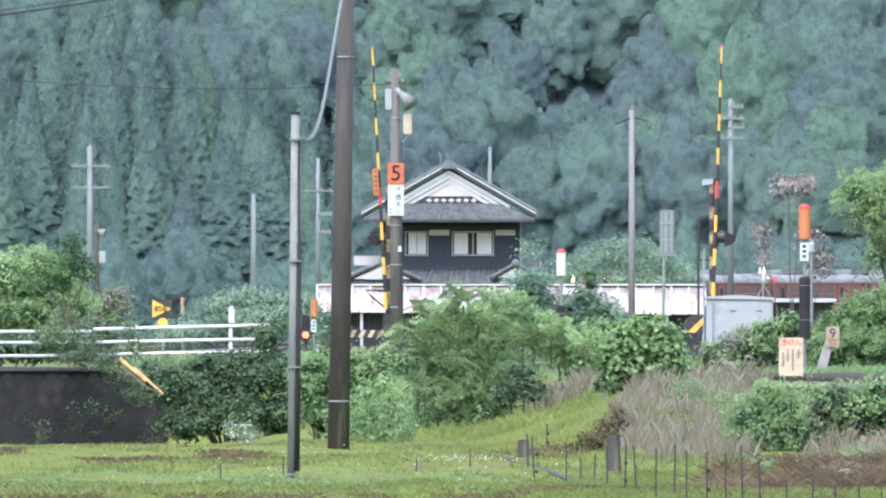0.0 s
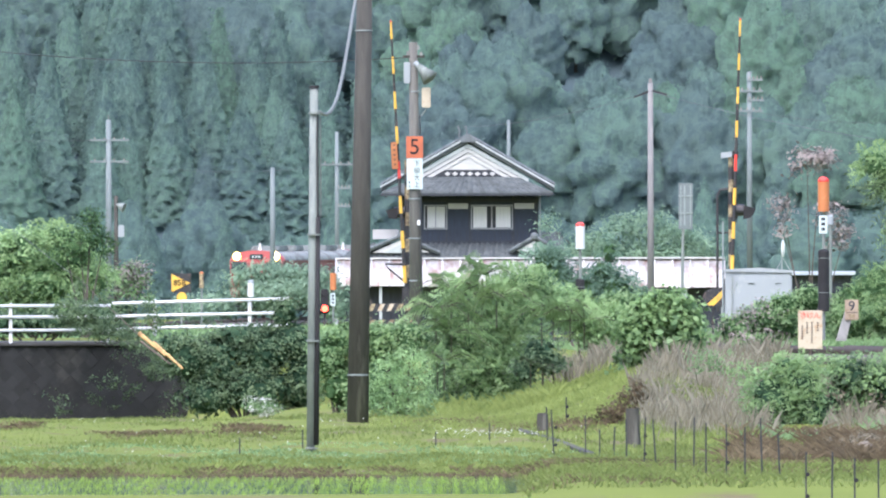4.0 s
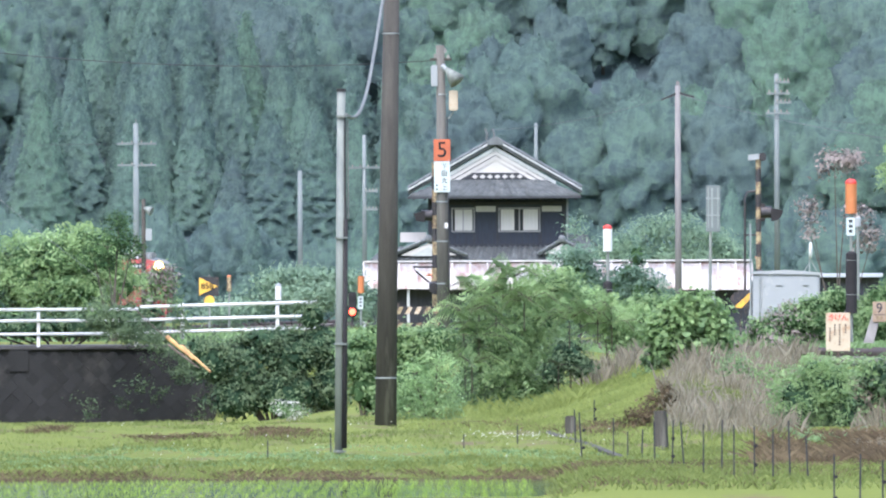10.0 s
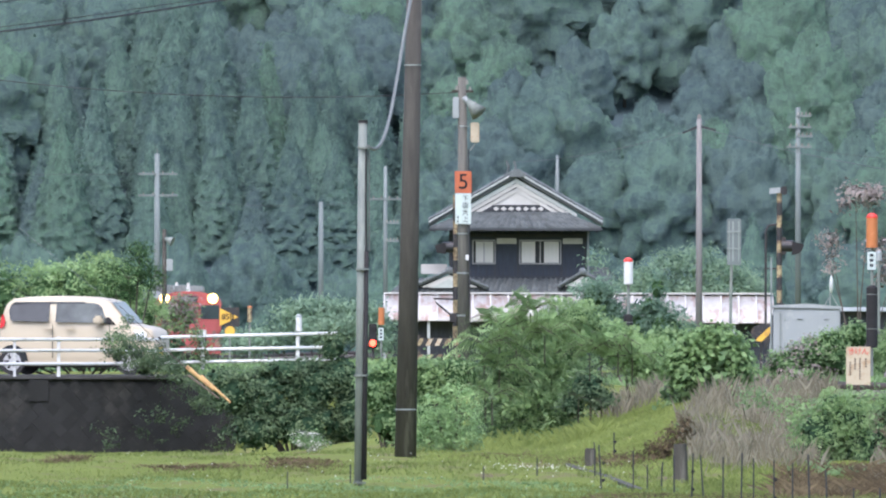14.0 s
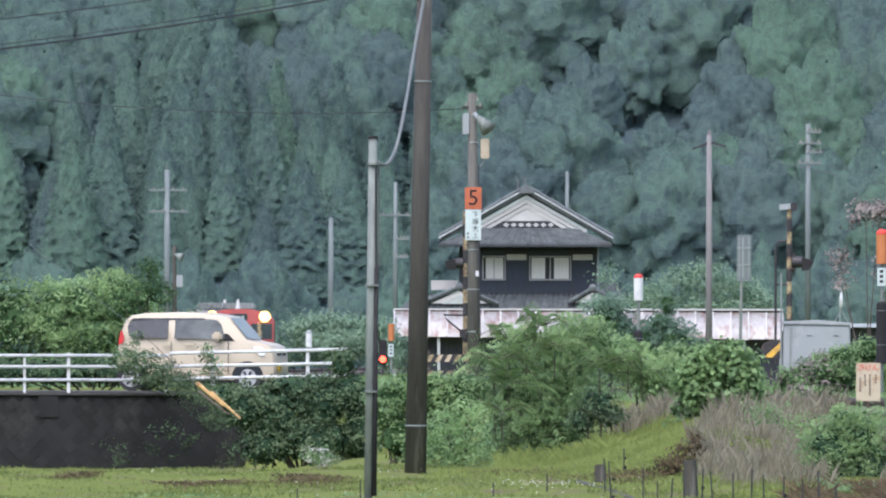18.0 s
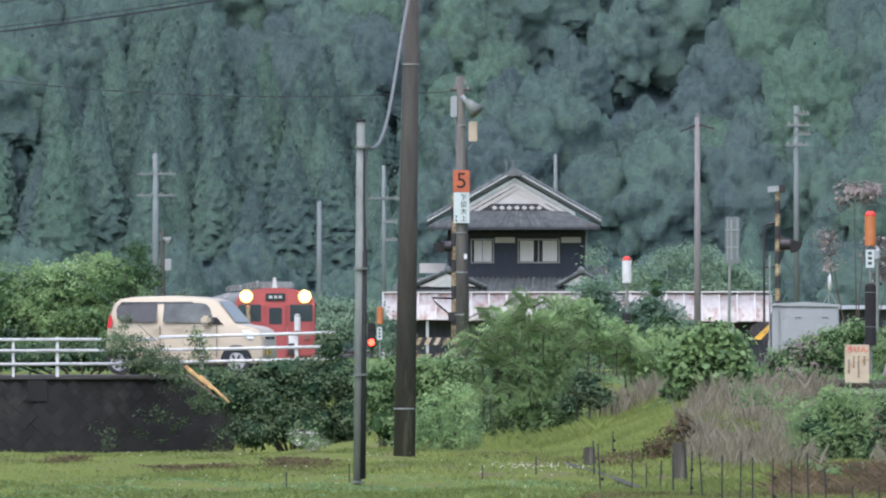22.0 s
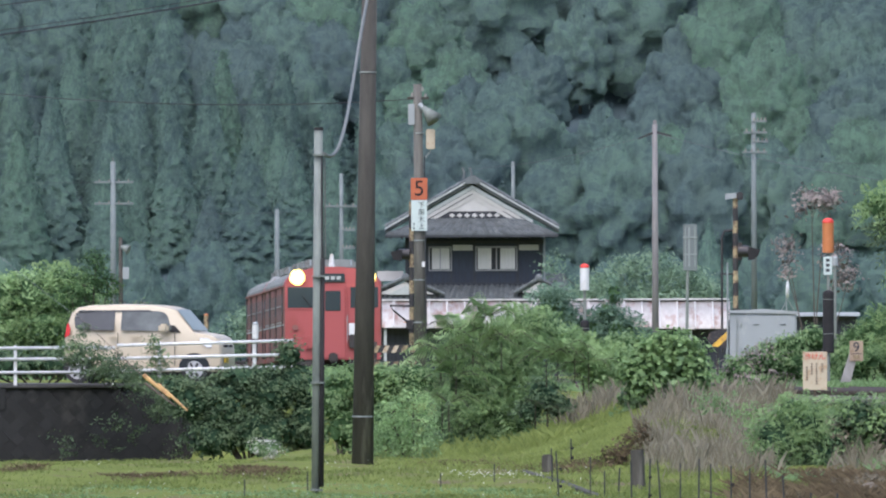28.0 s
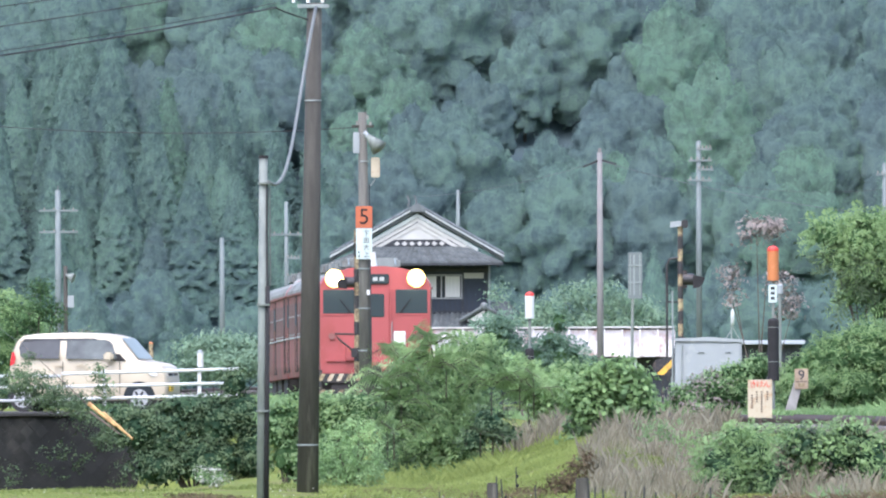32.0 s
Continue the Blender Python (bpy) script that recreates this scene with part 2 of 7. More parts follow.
M = dict(
    concrete=surface("concrete", (0.30, 0.30, 0.28), (0.20, 0.20, 0.185), 2.5, 0.85, stain=(0.09, 0.085, 0.075), stain_amount=0.7, stretch=(1, 1, 0.4)),
    pole=surface("weathered_pole", (0.060, 0.057, 0.047), (0.033, 0.032, 0.026), 3, 0.85, stain=(0.165, 0.160, 0.132), stain_amount=0.25, stretch=(3, 3, 0.35)),
    galv=surface("galvanised", (0.209, 0.237, 0.212), (0.139, 0.161, 0.147), 4, 0.75, 0.1, stain=(0.126, 0.143, 0.134), stretch=(2.600, 2.600, 0.650)),
    old_concrete=surface("old_concrete", (0.131, 0.130, 0.113), (0.082, 0.080, 0.070), 3, 0.9, stain=(0.184, 0.185, 0.160), stain_amount=0.3, stretch=(3, 3, 0.35)),
    grey_pole=surface("grey_concrete_pole", (0.236, 0.243, 0.220), (0.166, 0.171, 0.152), 3, 0.85, stretch=(2, 2, 0.4), stain=(0.105, 0.108, 0.093), stain_amount=0.4),
    # the bluish grey of far poles includes the haze in front of them
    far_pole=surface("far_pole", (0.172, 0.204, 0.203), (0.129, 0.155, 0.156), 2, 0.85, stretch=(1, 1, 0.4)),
    steel=surface("steel_grey", (0.288, 0.324, 0.313), (0.218, 0.252, 0.245), 5, 0.5, 0.4),
    black=surface("black_rubber", (0.018, 0.018, 0.019), (0.012, 0.012, 0.013), 6, 0.9),
    black_paint=surface("black_paint", (0.03, 0.03, 0.032), (0.018, 0.018, 0.02), 6, 0.5, stain=(0.10, 0.07, 0.05), stain_amount=0.3, stain_scale=8),
    yellow=surface("yellow_paint", (0.72, 0.44, 0.05), (0.60, 0.36, 0.05), 5, 0.55, stain=(0.30, 0.18, 0.06), stain_amount=0.35, stain_scale=6),
    rusty_yellow=surface("rusty_yellow", (0.39, 0.33, 0.185), (0.29, 0.235, 0.13), 6, 0.75, stain=(0.11, 0.075, 0.05), stain_amount=0.85, stain_scale=7),
    orange=surface("orange_paint", (0.46, 0.165, 0.05), (0.38, 0.135, 0.045), 4, 0.5, stain=(0.5, 0.2, 0.08), stain_amount=0.3, stain_scale=5),
    orange_sign=surface("orange_sign", (0.45, 0.125, 0.05), (0.37, 0.10, 0.045), 4, 0.7),
    red=surface("red_paint", (0.62, 0.05, 0.03), (0.52, 0.04, 0.03), 5, 0.45),
    white=surface("white_paint", (0.62, 0.64, 0.63), (0.54, 0.56, 0.56), 4, 0.5, stain=(0.42, 0.42, 0.38), stain_amount=0.35, stain_scale=4),
    cream_board=surface("cream_board", (0.476, 0.416, 0.304), (0.410, 0.352, 0.256), 3, 0.7, stain=(0.369, 0.240, 0.128), stain_amount=0.35, stain_scale=6),
    faded_plate=surface("faded_plate", (0.36, 0.28, 0.19), (0.27, 0.21, 0.15), 5, 0.8, stain=(0.20, 0.13, 0.08), stain_amount=0.4, stain_scale=6),
    sign_white=surface("sign_white", (0.50, 0.59, 0.57), (0.44, 0.52, 0.50), 3, 0.5),
    cabinet=surface("cabinet_grey", (0.29, 0.32, 0.325), (0.26, 0.29, 0.295), 1.5, 0.5, bump=0.03, stain=(0.36, 0.38, 0.37), stain_amount=0.25, stain_scale=2),
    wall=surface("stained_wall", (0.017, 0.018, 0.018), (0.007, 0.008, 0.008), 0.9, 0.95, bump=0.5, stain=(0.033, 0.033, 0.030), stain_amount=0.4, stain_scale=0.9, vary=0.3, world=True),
    coping=surface("coping", (0.065, 0.065, 0.063), (0.035, 0.035, 0.035), 2, 0.9, stain=(0.025, 0.025, 0.022), stain_amount=0.5, stain_scale=0.6),
    asphalt=surface("asphalt", (0.06, 0.06, 0.06), (0.045, 0.045, 0.045), 4, 0.9),
    ballast=surface("ballast", (0.16, 0.14, 0.12), (0.08, 0.07, 0.065), 9, 0.95, bump=0.6),
    rail=surface("rail_steel", (0.10, 0.065, 0.045), (0.06, 0.04, 0.03), 6, 0.6, 0.5),
    timber=surface("timber", (0.12, 0.09, 0.07), (0.07, 0.055, 0.045), 5, 0.85, stretch=(0.3, 3, 3)),
    log=surface("split_log", (0.46, 0.30, 0.11), (0.30, 0.18, 0.07), 9, 0.7, stain=(0.22, 0.12, 0.05), stain_amount=0.5, stain_scale=4),
    roof_tile=surface("roof_tile", (0.073, 0.085, 0.086), (0.050, 0.060, 0.062), 2, 0.75, vary=0.22, bump=0.05),
    ridge_tile=surface("ridge_tile", (0.145, 0.165, 0.169), (0.078, 0.090, 0.094), 3, 0.7),
    plaster=surface("plaster", (0.50, 0.50, 0.48), (0.44, 0.44, 0.42), 2, 0.85, bump=0.03),
    barge=surface("barge_board", (0.404, 0.437, 0.420), (0.333, 0.364, 0.352), 3, 0.8),
    dark_board=surface("charred_board", (0.026, 0.038, 0.055), (0.018, 0.026, 0.04), 3, 0.7, stretch=(4, 1, 0.5)),
    dark_timber=surface("dark_timber", (0.035, 0.04, 0.048), (0.022, 0.026, 0.032), 4, 0.7),
    sash=surface("aluminium_sash", (0.30, 0.31, 0.31), (0.24, 0.25, 0.25), 4, 0.45, 0.5),
    curtain=surface("curtain", (0.60, 0.60, 0.56), (0.46, 0.46, 0.43), 3, 0.9, stretch=(14, 1, 0.3), bump=0.3),
    pane=glass("dark_pane", (0.03, 0.035, 0.04)),
    rust_roof=surface("rusted_white_sheet", (0.45, 0.44, 0.41), (0.34, 0.32, 0.295), 2.5, 0.7, stain=(0.25, 0.165, 0.135), stain_amount=0.5, stain_scale=1.3, vary=0.14, stretch=(1.6, 0.6, 0.6)),
    rust=surface("rust", (0.20, 0.10, 0.06), (0.12, 0.06, 0.04), 4, 0.85),
    shed_dark=surface("shed_board", (0.05, 0.055, 0.065), (0.03, 0.035, 0.042), 2, 0.85, stretch=(4, 1, 0.5)),
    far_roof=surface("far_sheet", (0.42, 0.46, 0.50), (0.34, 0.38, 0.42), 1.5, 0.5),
    # the front's red is desaturated to take in the haze
    train_red=surface("vermilion", (0.35, 0.076, 0.074), (0.29, 0.064, 0.062), 0.8, 0.45, bump=0.02, stain=(0.24, 0.05, 0.04), stain_amount=0.4, stain_scale=0.9, stretch=(1, 1, 0.5), coat=0.15),
    train_side=surface("dusty_vermilion", (0.27, 0.118, 0.105), (0.21, 0.10, 0.09), 0.9, 0.8, bump=0.02, stain=(0.17, 0.115, 0.10), stain_amount=0.55, stain_scale=0.8, stretch=(1, 1, 0.35), spec=0.15),
    train_roof=surface("train_roof", (0.236, 0.257, 0.245), (0.166, 0.180, 0.173), 1.5, 0.8, stain=(0.113, 0.108, 0.097), stain_amount=0.4, spec=0.2),
    underframe=surface("underframe", (0.045, 0.04, 0.038), (0.03, 0.028, 0.026), 3, 0.85),
    dusty_glass=surface("dusty_pane", (0.19, 0.125, 0.115), (0.145, 0.10, 0.095), 2, 0.7, spec=0.15),
    train_glass=glass("train_glass", (0.035, 0.05, 0.055), 0.1),
    cream_paint=surface("cream_car_paint", (0.465, 0.409, 0.299), (0.446, 0.391, 0.285), 0.5, 0.42, bump=0.0, fine=4, coat=0.15),
    blue_paint=surface("dark_blue_car_paint", (0.035, 0.045, 0.10), (0.03, 0.04, 0.085), 0.5, 0.3, bump=0.0, fine=4, coat=0.6),
    # two tones of noise paint reflections into the side windows
    car_glass=surface("car_glass", (0.03, 0.034, 0.036), (0.012, 0.014, 0.015), 1.6, 0.12, bump=0.0, fine=5),
    pale_glass=surface("clear_car_glass", (0.10, 0.118, 0.112), (0.03, 0.037, 0.037), 1.5, 0.15, bump=0.0, fine=5),
    # the windscreen's pale greenish reflection is painted as base colour
    screen_reflection=surface("windscreen", (0.23, 0.26, 0.235), (0.20, 0.23, 0.21), 1.5, 0.35, bump=0.0),
    tyre=surface("tyre", (0.025, 0.025, 0.026), (0.018, 0.018, 0.018), 8, 0.8),
    alloy=surface("wheel_cover", (0.52, 0.53, 0.54), (0.44, 0.45, 0.46), 6, 0.35, 0.6, bump=0.02),
    lamp_glass=surface("lamp_glass", (0.80, 0.83, 0.85), (0.70, 0.73, 0.75), 8, 0.15, bump=0.0, coat=0.5),
    tail=surface("tail_lamp", (0.50, 0.02, 0.02), (0.40, 0.015, 0.015), 8, 0.2, bump=0.0),
    plate_yellow=surface("yellow_plate", (0.80, 0.55, 0.02), (0.76, 0.50, 0.02), 5, 0.5, bump=0.0),
    head_glow=glow("lit_headlamp", (1.0, 0.90, 0.55), 60.0),
    # yellow glow added for the glare halo round the headlamps
    rim_glow=glow("lit_reflector", (1.0, 0.66, 0.16), 0.5),
    red_glow=glow("lit_red_lamp", (1.0, 0.05, 0.02), 5.0),
    grass=leafy("grass_blades", (0.12, 0.156, 0.046), (0.185, 0.232, 0.068), (0.25, 0.30, 0.102), 0.45, 0.7, 0.45),
    grass_bright=leafy("bright_grass", (0.17, 0.215, 0.062), (0.25, 0.305, 0.09), (0.33, 0.385, 0.13), 0.45, 0.7, 0.45),
    withered=leafy("withered_grass", (0.07, 0.055, 0.035), (0.13, 0.10, 0.06), (0.22, 0.175, 0.105), 0.3, 0.8, 0.6),
    rice=leafy("rice_shoots", (0.20, 0.33, 0.05), (0.30, 0.46, 0.08), (0.42, 0.58, 0.14), 0.5, 0.6, 0.4),
    reed=leafy("dry_stalks", (0.13, 0.118, 0.08), (0.22, 0.20, 0.145), (0.35, 0.325, 0.245), 0.3, 0.8, 0.6),
    leaf_bright=leafy("bright_leaves", (0.145, 0.241, 0.096), (0.234, 0.362, 0.150), (0.335, 0.471, 0.226), patch=0.7),
    leaf_fresh=leafy("fresh_leaves", (0.204, 0.333, 0.142), (0.330, 0.501, 0.223), (0.471, 0.653, 0.336), patch=0.7),
    leaf_mid=leafy("green_leaves", (0.126, 0.212, 0.097), (0.209, 0.328, 0.148), (0.308, 0.436, 0.213), patch=0.7),
    leaf_dark=leafy("dark_leaves", (0.067, 0.108, 0.061), (0.110, 0.168, 0.087), (0.182, 0.250, 0.129), 0.35, patch=0.8),
    # bluish leaf green with haze painted in, for the creeper mound
    leaf_hazy=leafy("dusty_leaves", (0.085, 0.15, 0.105), (0.14, 0.235, 0.16), (0.21, 0.32, 0.22), patch=0.7),
    leaf_cedar=leafy("cedar_leaves", (0.02, 0.05, 0.022), (0.045, 0.10, 0.038), (0.10, 0.18, 0.06), 0.2, patch=0.9),
    leaf_dead=leafy("dead_leaves", (0.20, 0.172, 0.158), (0.29, 0.255, 0.235), (0.38, 0.335, 0.31), 0.3, patch=0.5),
    # distance haze is mixed into these lifted, bluish crown colours
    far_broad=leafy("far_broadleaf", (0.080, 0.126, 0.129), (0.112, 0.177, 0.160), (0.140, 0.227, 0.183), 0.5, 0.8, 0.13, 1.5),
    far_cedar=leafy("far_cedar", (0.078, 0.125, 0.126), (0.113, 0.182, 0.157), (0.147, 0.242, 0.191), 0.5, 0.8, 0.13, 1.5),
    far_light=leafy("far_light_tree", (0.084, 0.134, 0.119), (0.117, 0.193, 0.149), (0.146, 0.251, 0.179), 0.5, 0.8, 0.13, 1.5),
    # inner leaf greens are darkened to paint the shade inside a crown
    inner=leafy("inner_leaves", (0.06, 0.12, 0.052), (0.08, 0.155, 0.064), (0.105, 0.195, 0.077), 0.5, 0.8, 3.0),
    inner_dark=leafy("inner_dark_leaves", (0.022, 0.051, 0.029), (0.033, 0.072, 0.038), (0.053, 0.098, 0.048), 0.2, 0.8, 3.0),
    # shrub green paled to take in the haze beyond the railway
    far_pale=leafy("far_pale_shrub", (0.184, 0.281, 0.194), (0.237, 0.352, 0.239), (0.288, 0.418, 0.274), 0.4, 0.7, 0.5),
    # darker, bluer crown green: haze and the valleys' shadow put into colour
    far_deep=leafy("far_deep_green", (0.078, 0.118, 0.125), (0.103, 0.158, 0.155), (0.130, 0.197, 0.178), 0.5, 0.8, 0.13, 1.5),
    # cable and timber tones below are lightened by painted haze
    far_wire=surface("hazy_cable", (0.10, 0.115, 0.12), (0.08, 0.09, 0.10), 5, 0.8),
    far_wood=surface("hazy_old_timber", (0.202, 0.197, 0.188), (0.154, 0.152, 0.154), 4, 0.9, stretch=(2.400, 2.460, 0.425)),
    bark=surface("bark", (0.10, 0.085, 0.07), (0.06, 0.05, 0.042), 6, 0.9, stretch=(3, 3, 0.5)),
    # soil tinted teal to hold the hillside's haze
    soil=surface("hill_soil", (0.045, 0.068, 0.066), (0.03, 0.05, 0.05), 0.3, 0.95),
    ground=surface("earth_and_grass", (0.115, 0.145, 0.036), (0.14, 0.172, 0.043), 0.6, 0.95, spec=0.05, bump=0.4, fine=18, stain=(0.13, 0.10, 0.07), stain_amount=0.35, stain_scale=0.5),
    stone=surface("field_stone", (0.27, 0.235, 0.185), (0.17, 0.15, 0.125), 5, 0.9, vary=0.3),
    flower=leafy("white_flowers", (0.55, 0.56, 0.50), (0.66, 0.66, 0.60), (0.75, 0.75, 0.70), 0.3),
    wire=surface("cable", (0.03, 0.032, 0.035), (0.02, 0.022, 0.024), 5, 0.7),
    hose=surface("grey_conduit", (0.165, 0.180, 0.169), (0.116, 0.130, 0.122), 20, 0.85),
)


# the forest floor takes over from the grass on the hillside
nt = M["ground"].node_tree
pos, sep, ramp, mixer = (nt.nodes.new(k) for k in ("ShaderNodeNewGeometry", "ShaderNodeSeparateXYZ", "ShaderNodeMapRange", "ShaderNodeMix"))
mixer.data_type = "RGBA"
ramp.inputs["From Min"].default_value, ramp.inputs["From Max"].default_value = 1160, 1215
# distance haze is put into this blue-grey floor colour
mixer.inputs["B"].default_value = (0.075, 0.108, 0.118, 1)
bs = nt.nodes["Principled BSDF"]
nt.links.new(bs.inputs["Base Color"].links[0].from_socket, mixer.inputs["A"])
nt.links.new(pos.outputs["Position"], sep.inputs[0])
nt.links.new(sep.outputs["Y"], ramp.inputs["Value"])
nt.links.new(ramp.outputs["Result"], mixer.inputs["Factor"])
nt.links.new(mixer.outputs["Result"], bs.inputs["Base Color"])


# ---------- mesh helpers ----------
def thing(name, at, label, category, group="", rz=0.0):
    e = new(name)
    e.empty_display_size = 0.2
    e.matrix_basis = pose(at[0], at[1], at[2], 0, 0, rz)
    return tagged(e, label, category, group)


def part(name, bm, material, parent, label="", smooth=False):
    me = bm
    if isinstance(bm, bmesh.types.BMesh):
        me = bpy.data.meshes.new(name)
        bm.normal_update()
        bm.to_mesh(me)
        bm.free()
    if material:
        me.materials.append(M[material])
    if smooth:
        me.polygons.foreach_set("use_smooth", [True] * len(me.polygons))
    ob = new(name, me)
    ob.parent = parent
    if label:
        tagged(ob, label)
    return ob


def again(ob, m, parent=None):
    """One more piece on the same mesh, at the pose m under the parent."""
    o = new(ob.name.split(".")[0], ob.data)
    o.parent = parent or ob.parent
    o.matrix_basis = m
    return o


def box(size, at=(0, 0, 0), bevel=0.0, m=None, bm=None):
    bm = bm or bmesh.new()
    k = bmesh.ops.create_cube(bm, size=1.0)["verts"]
    bmesh.ops.scale(bm, vec=size, verts=k)
    if bevel:
        es = list({e for v in k for e in v.link_edges})
        r = bmesh.ops.bevel(bm, geom=es, offset=bevel, segments=2, affect="EDGES")
        k = list({v for f in r["faces"] for v in f.verts} | {v for v in k if v.is_valid})
    mm = Matrix.Translation(at) @ (m or Matrix())
    bmesh.ops.transform(bm, matrix=mm, verts=k)
    return bm


def rod(a, b, r1, r2=None, seg=12, bm=None):
    """A tapered round bar from a to b."""
    bm = bm or bmesh.new()
    a, b = Vector(a), Vector(b)
    d = b - a
    q = d.to_track_quat("Z", "Y").to_matrix().to_4x4()
    bmesh.ops.create_cone(bm, cap_ends=True, segments=seg, radius1=r1, radius2=r1 if r2 is None else r2, depth=d.length,
                          matrix=Matrix.Translation((a + b) / 2) @ q)
    return bm


def ball(at, r, seg=10, bm=None, squash=(1, 1, 1)):
    bm = bm or bmesh.new()
    bmesh.ops.create_uvsphere(bm, u_segments=seg, v_segments=max(6, seg // 2 + 2), radius=r,
                              matrix=Matrix.Translation(at) @ Matrix.Diagonal((*squash, 1)))
    return bm


def slab(outline, y0, y1, bm=None, bevel=0.0):
    """An outline of (x, z) made solid between y0 and y1."""
    bm = bm or bmesh.new()
    lo = [bm.verts.new((x, y0, z)) for x, z in outline]
    hi = [bm.verts.new((x, y1, z)) for x, z in outline]
    n = len(lo)
    fs = [bm.faces.new(lo), bm.faces.new(hi[::-1])]
    for i in range(n):
        fs.append(bm.faces.new((lo[i], hi[i], hi[(i + 1) % n], lo[(i + 1) % n])))
    bmesh.ops.recalc_face_normals(bm, faces=fs)
    if bevel:
        es = [e for f in fs[:2] for e in f.edges]
        bmesh.ops.bevel(bm, geom=es, offset=bevel, segments=2, affect="EDGES")
    return bm


def pipe(points, r, seg=8, bm=None):
    """One continuous tube through the points."""
    bm = bm or bmesh.new()
    pts = [Vector(p) for p in points]
    rings, up = [], Vector((0.31, -0.9, 0.3))
    for i, p in enumerate(pts):
        d = (pts[min(i + 1, len(pts) - 1)] - pts[max(i - 1, 0)]).normalized()
        s = d.cross(up).normalized()
        t = s.cross(d)
        rings.append([bm.verts.new(p + (s * math.cos(2 * math.pi * k / seg) + t * math.sin(2 * math.pi * k / seg)) * r) for k in range(seg)])
    for q0, q1 in zip(rings[:-1], rings[1:]):
        for k in range(seg):
            bm.faces.new((q0[k], q0[(k + 1) % seg], q1[(k + 1) % seg], q1[k]))
    bm.faces.new(rings[0][::-1])
    bm.faces.new(rings[-1])
    return bm


def from_arrays(name, verts, faces):
    """A mesh from arrays: verts (n, 3), faces (m, k)."""
    me = bpy.data.meshes.new(name)
    verts, faces = np.asarray(verts, np.float32), np.asarray(faces, np.int32)
    k = faces.shape[1]
    me.vertices.add(len(verts))
    me.vertices.foreach_set("co", verts.ravel())
    me.loops.add(faces.size)
    me.loops.foreach_set("vertex_index", faces.ravel())
    me.polygons.add(len(faces))
    me.polygons.foreach_set("loop_start", np.arange(0, faces.size, k, dtype=np.int32))
    me.update(calc_edges=True)
    return me


def unit(a):
    return a / np.maximum(np.linalg.norm(a, axis=1, keepdims=True), 1e-9)


def leaf_cloud(rng, centres, facing, size, slim=0.55, droop=0.0, spread=0.6):
    """Leaves as folded diamonds: centres (n, 3), the way they face (n, 3), lengths (n)."""
    n = len(centres)
    nrm = unit(facing + rng.normal(0, spread, (n, 3)))
    along = unit(np.cross(nrm, rng.normal(0, 1, (n, 3))))
    along[:, 2] -= droop
    along = unit(along)
    side = unit(np.cross(nrm, along))
    nrm = np.cross(along, side)
    L = np.asarray(size).reshape(-1, 1)
    W = L * slim * 0.5
    v = np.stack([centres - along * L * 0.5, centres - side * W - nrm * W * 0.35, centres + along * L * 0.5, centres + side * W - nrm * W * 0.35], 1)
    return v.reshape(-1, 3)


def leaf_mesh(name, v, shade=None):
    """Leaves from their corners; shade: the way the crown faces at each leaf, for soft shading of far crowns."""
    me = from_arrays(name, v, np.arange(len(v)).reshape(-1, 4))
    if shade is not None:
        me.polygons.foreach_set("use_smooth", np.ones(len(me.polygons), bool))
        me.normals_split_custom_set_from_vertices((unit(shade) if len(shade) == len(v) else np.repeat(unit(shade), 4, 0)).tolist())
    return me


def clumped(rng, lobes, n, clump, per=14, top=0.25):
    """Places and ways for n leaves on the skins of lobes (x, y, z, rx, ry, rz), gathered in clumps."""
    lobes = np.asarray(lobes, float)
    w = (lobes[:, 3] * lobes[:, 5]) ** 1.0
    k = max(1, n // per)
    pick = rng.choice(len(lobes), k, p=w / w.sum())
    d = unit(rng.normal(0, 1, (k, 3)) + np.array([0, -0.25, top]))
    depth = 1.03 - 0.32 * rng.random((k, 1)) ** 1.6
    wob = 1 + rng.normal(0, 0.09, (k, 1))
    c = lobes[pick, :3] + d * lobes[pick, 3:] * depth * wob
    cc = np.repeat(c, per, 0) + rng.normal(0, clump, (k * per, 3)) * np.array([1, 1, 0.6])
    return cc, np.repeat(d, per, 0) * 0.8 + np.array([0, 0, 0.5])


def skin(rng, lobes, n, r0, r1, up=0.3):
    """Places and outward ways for n leaves spread evenly over the skins of lobes, between r0 and r1 of their radius."""
    lobes = np.asarray(lobes, float)
    w = lobes[:, 3] * lobes[:, 5]
    pick = rng.choice(len(lobes), n, p=w / w.sum())
    d = unit(rng.normal(0, 1, (n, 3)) + np.array([0, -0.3, 0.15]))
    c = lobes[pick, :3] + d * lobes[pick, 3:] * rng.uniform(r0, r1, (n, 1))
    return c, d + np.array([0, 0, up])


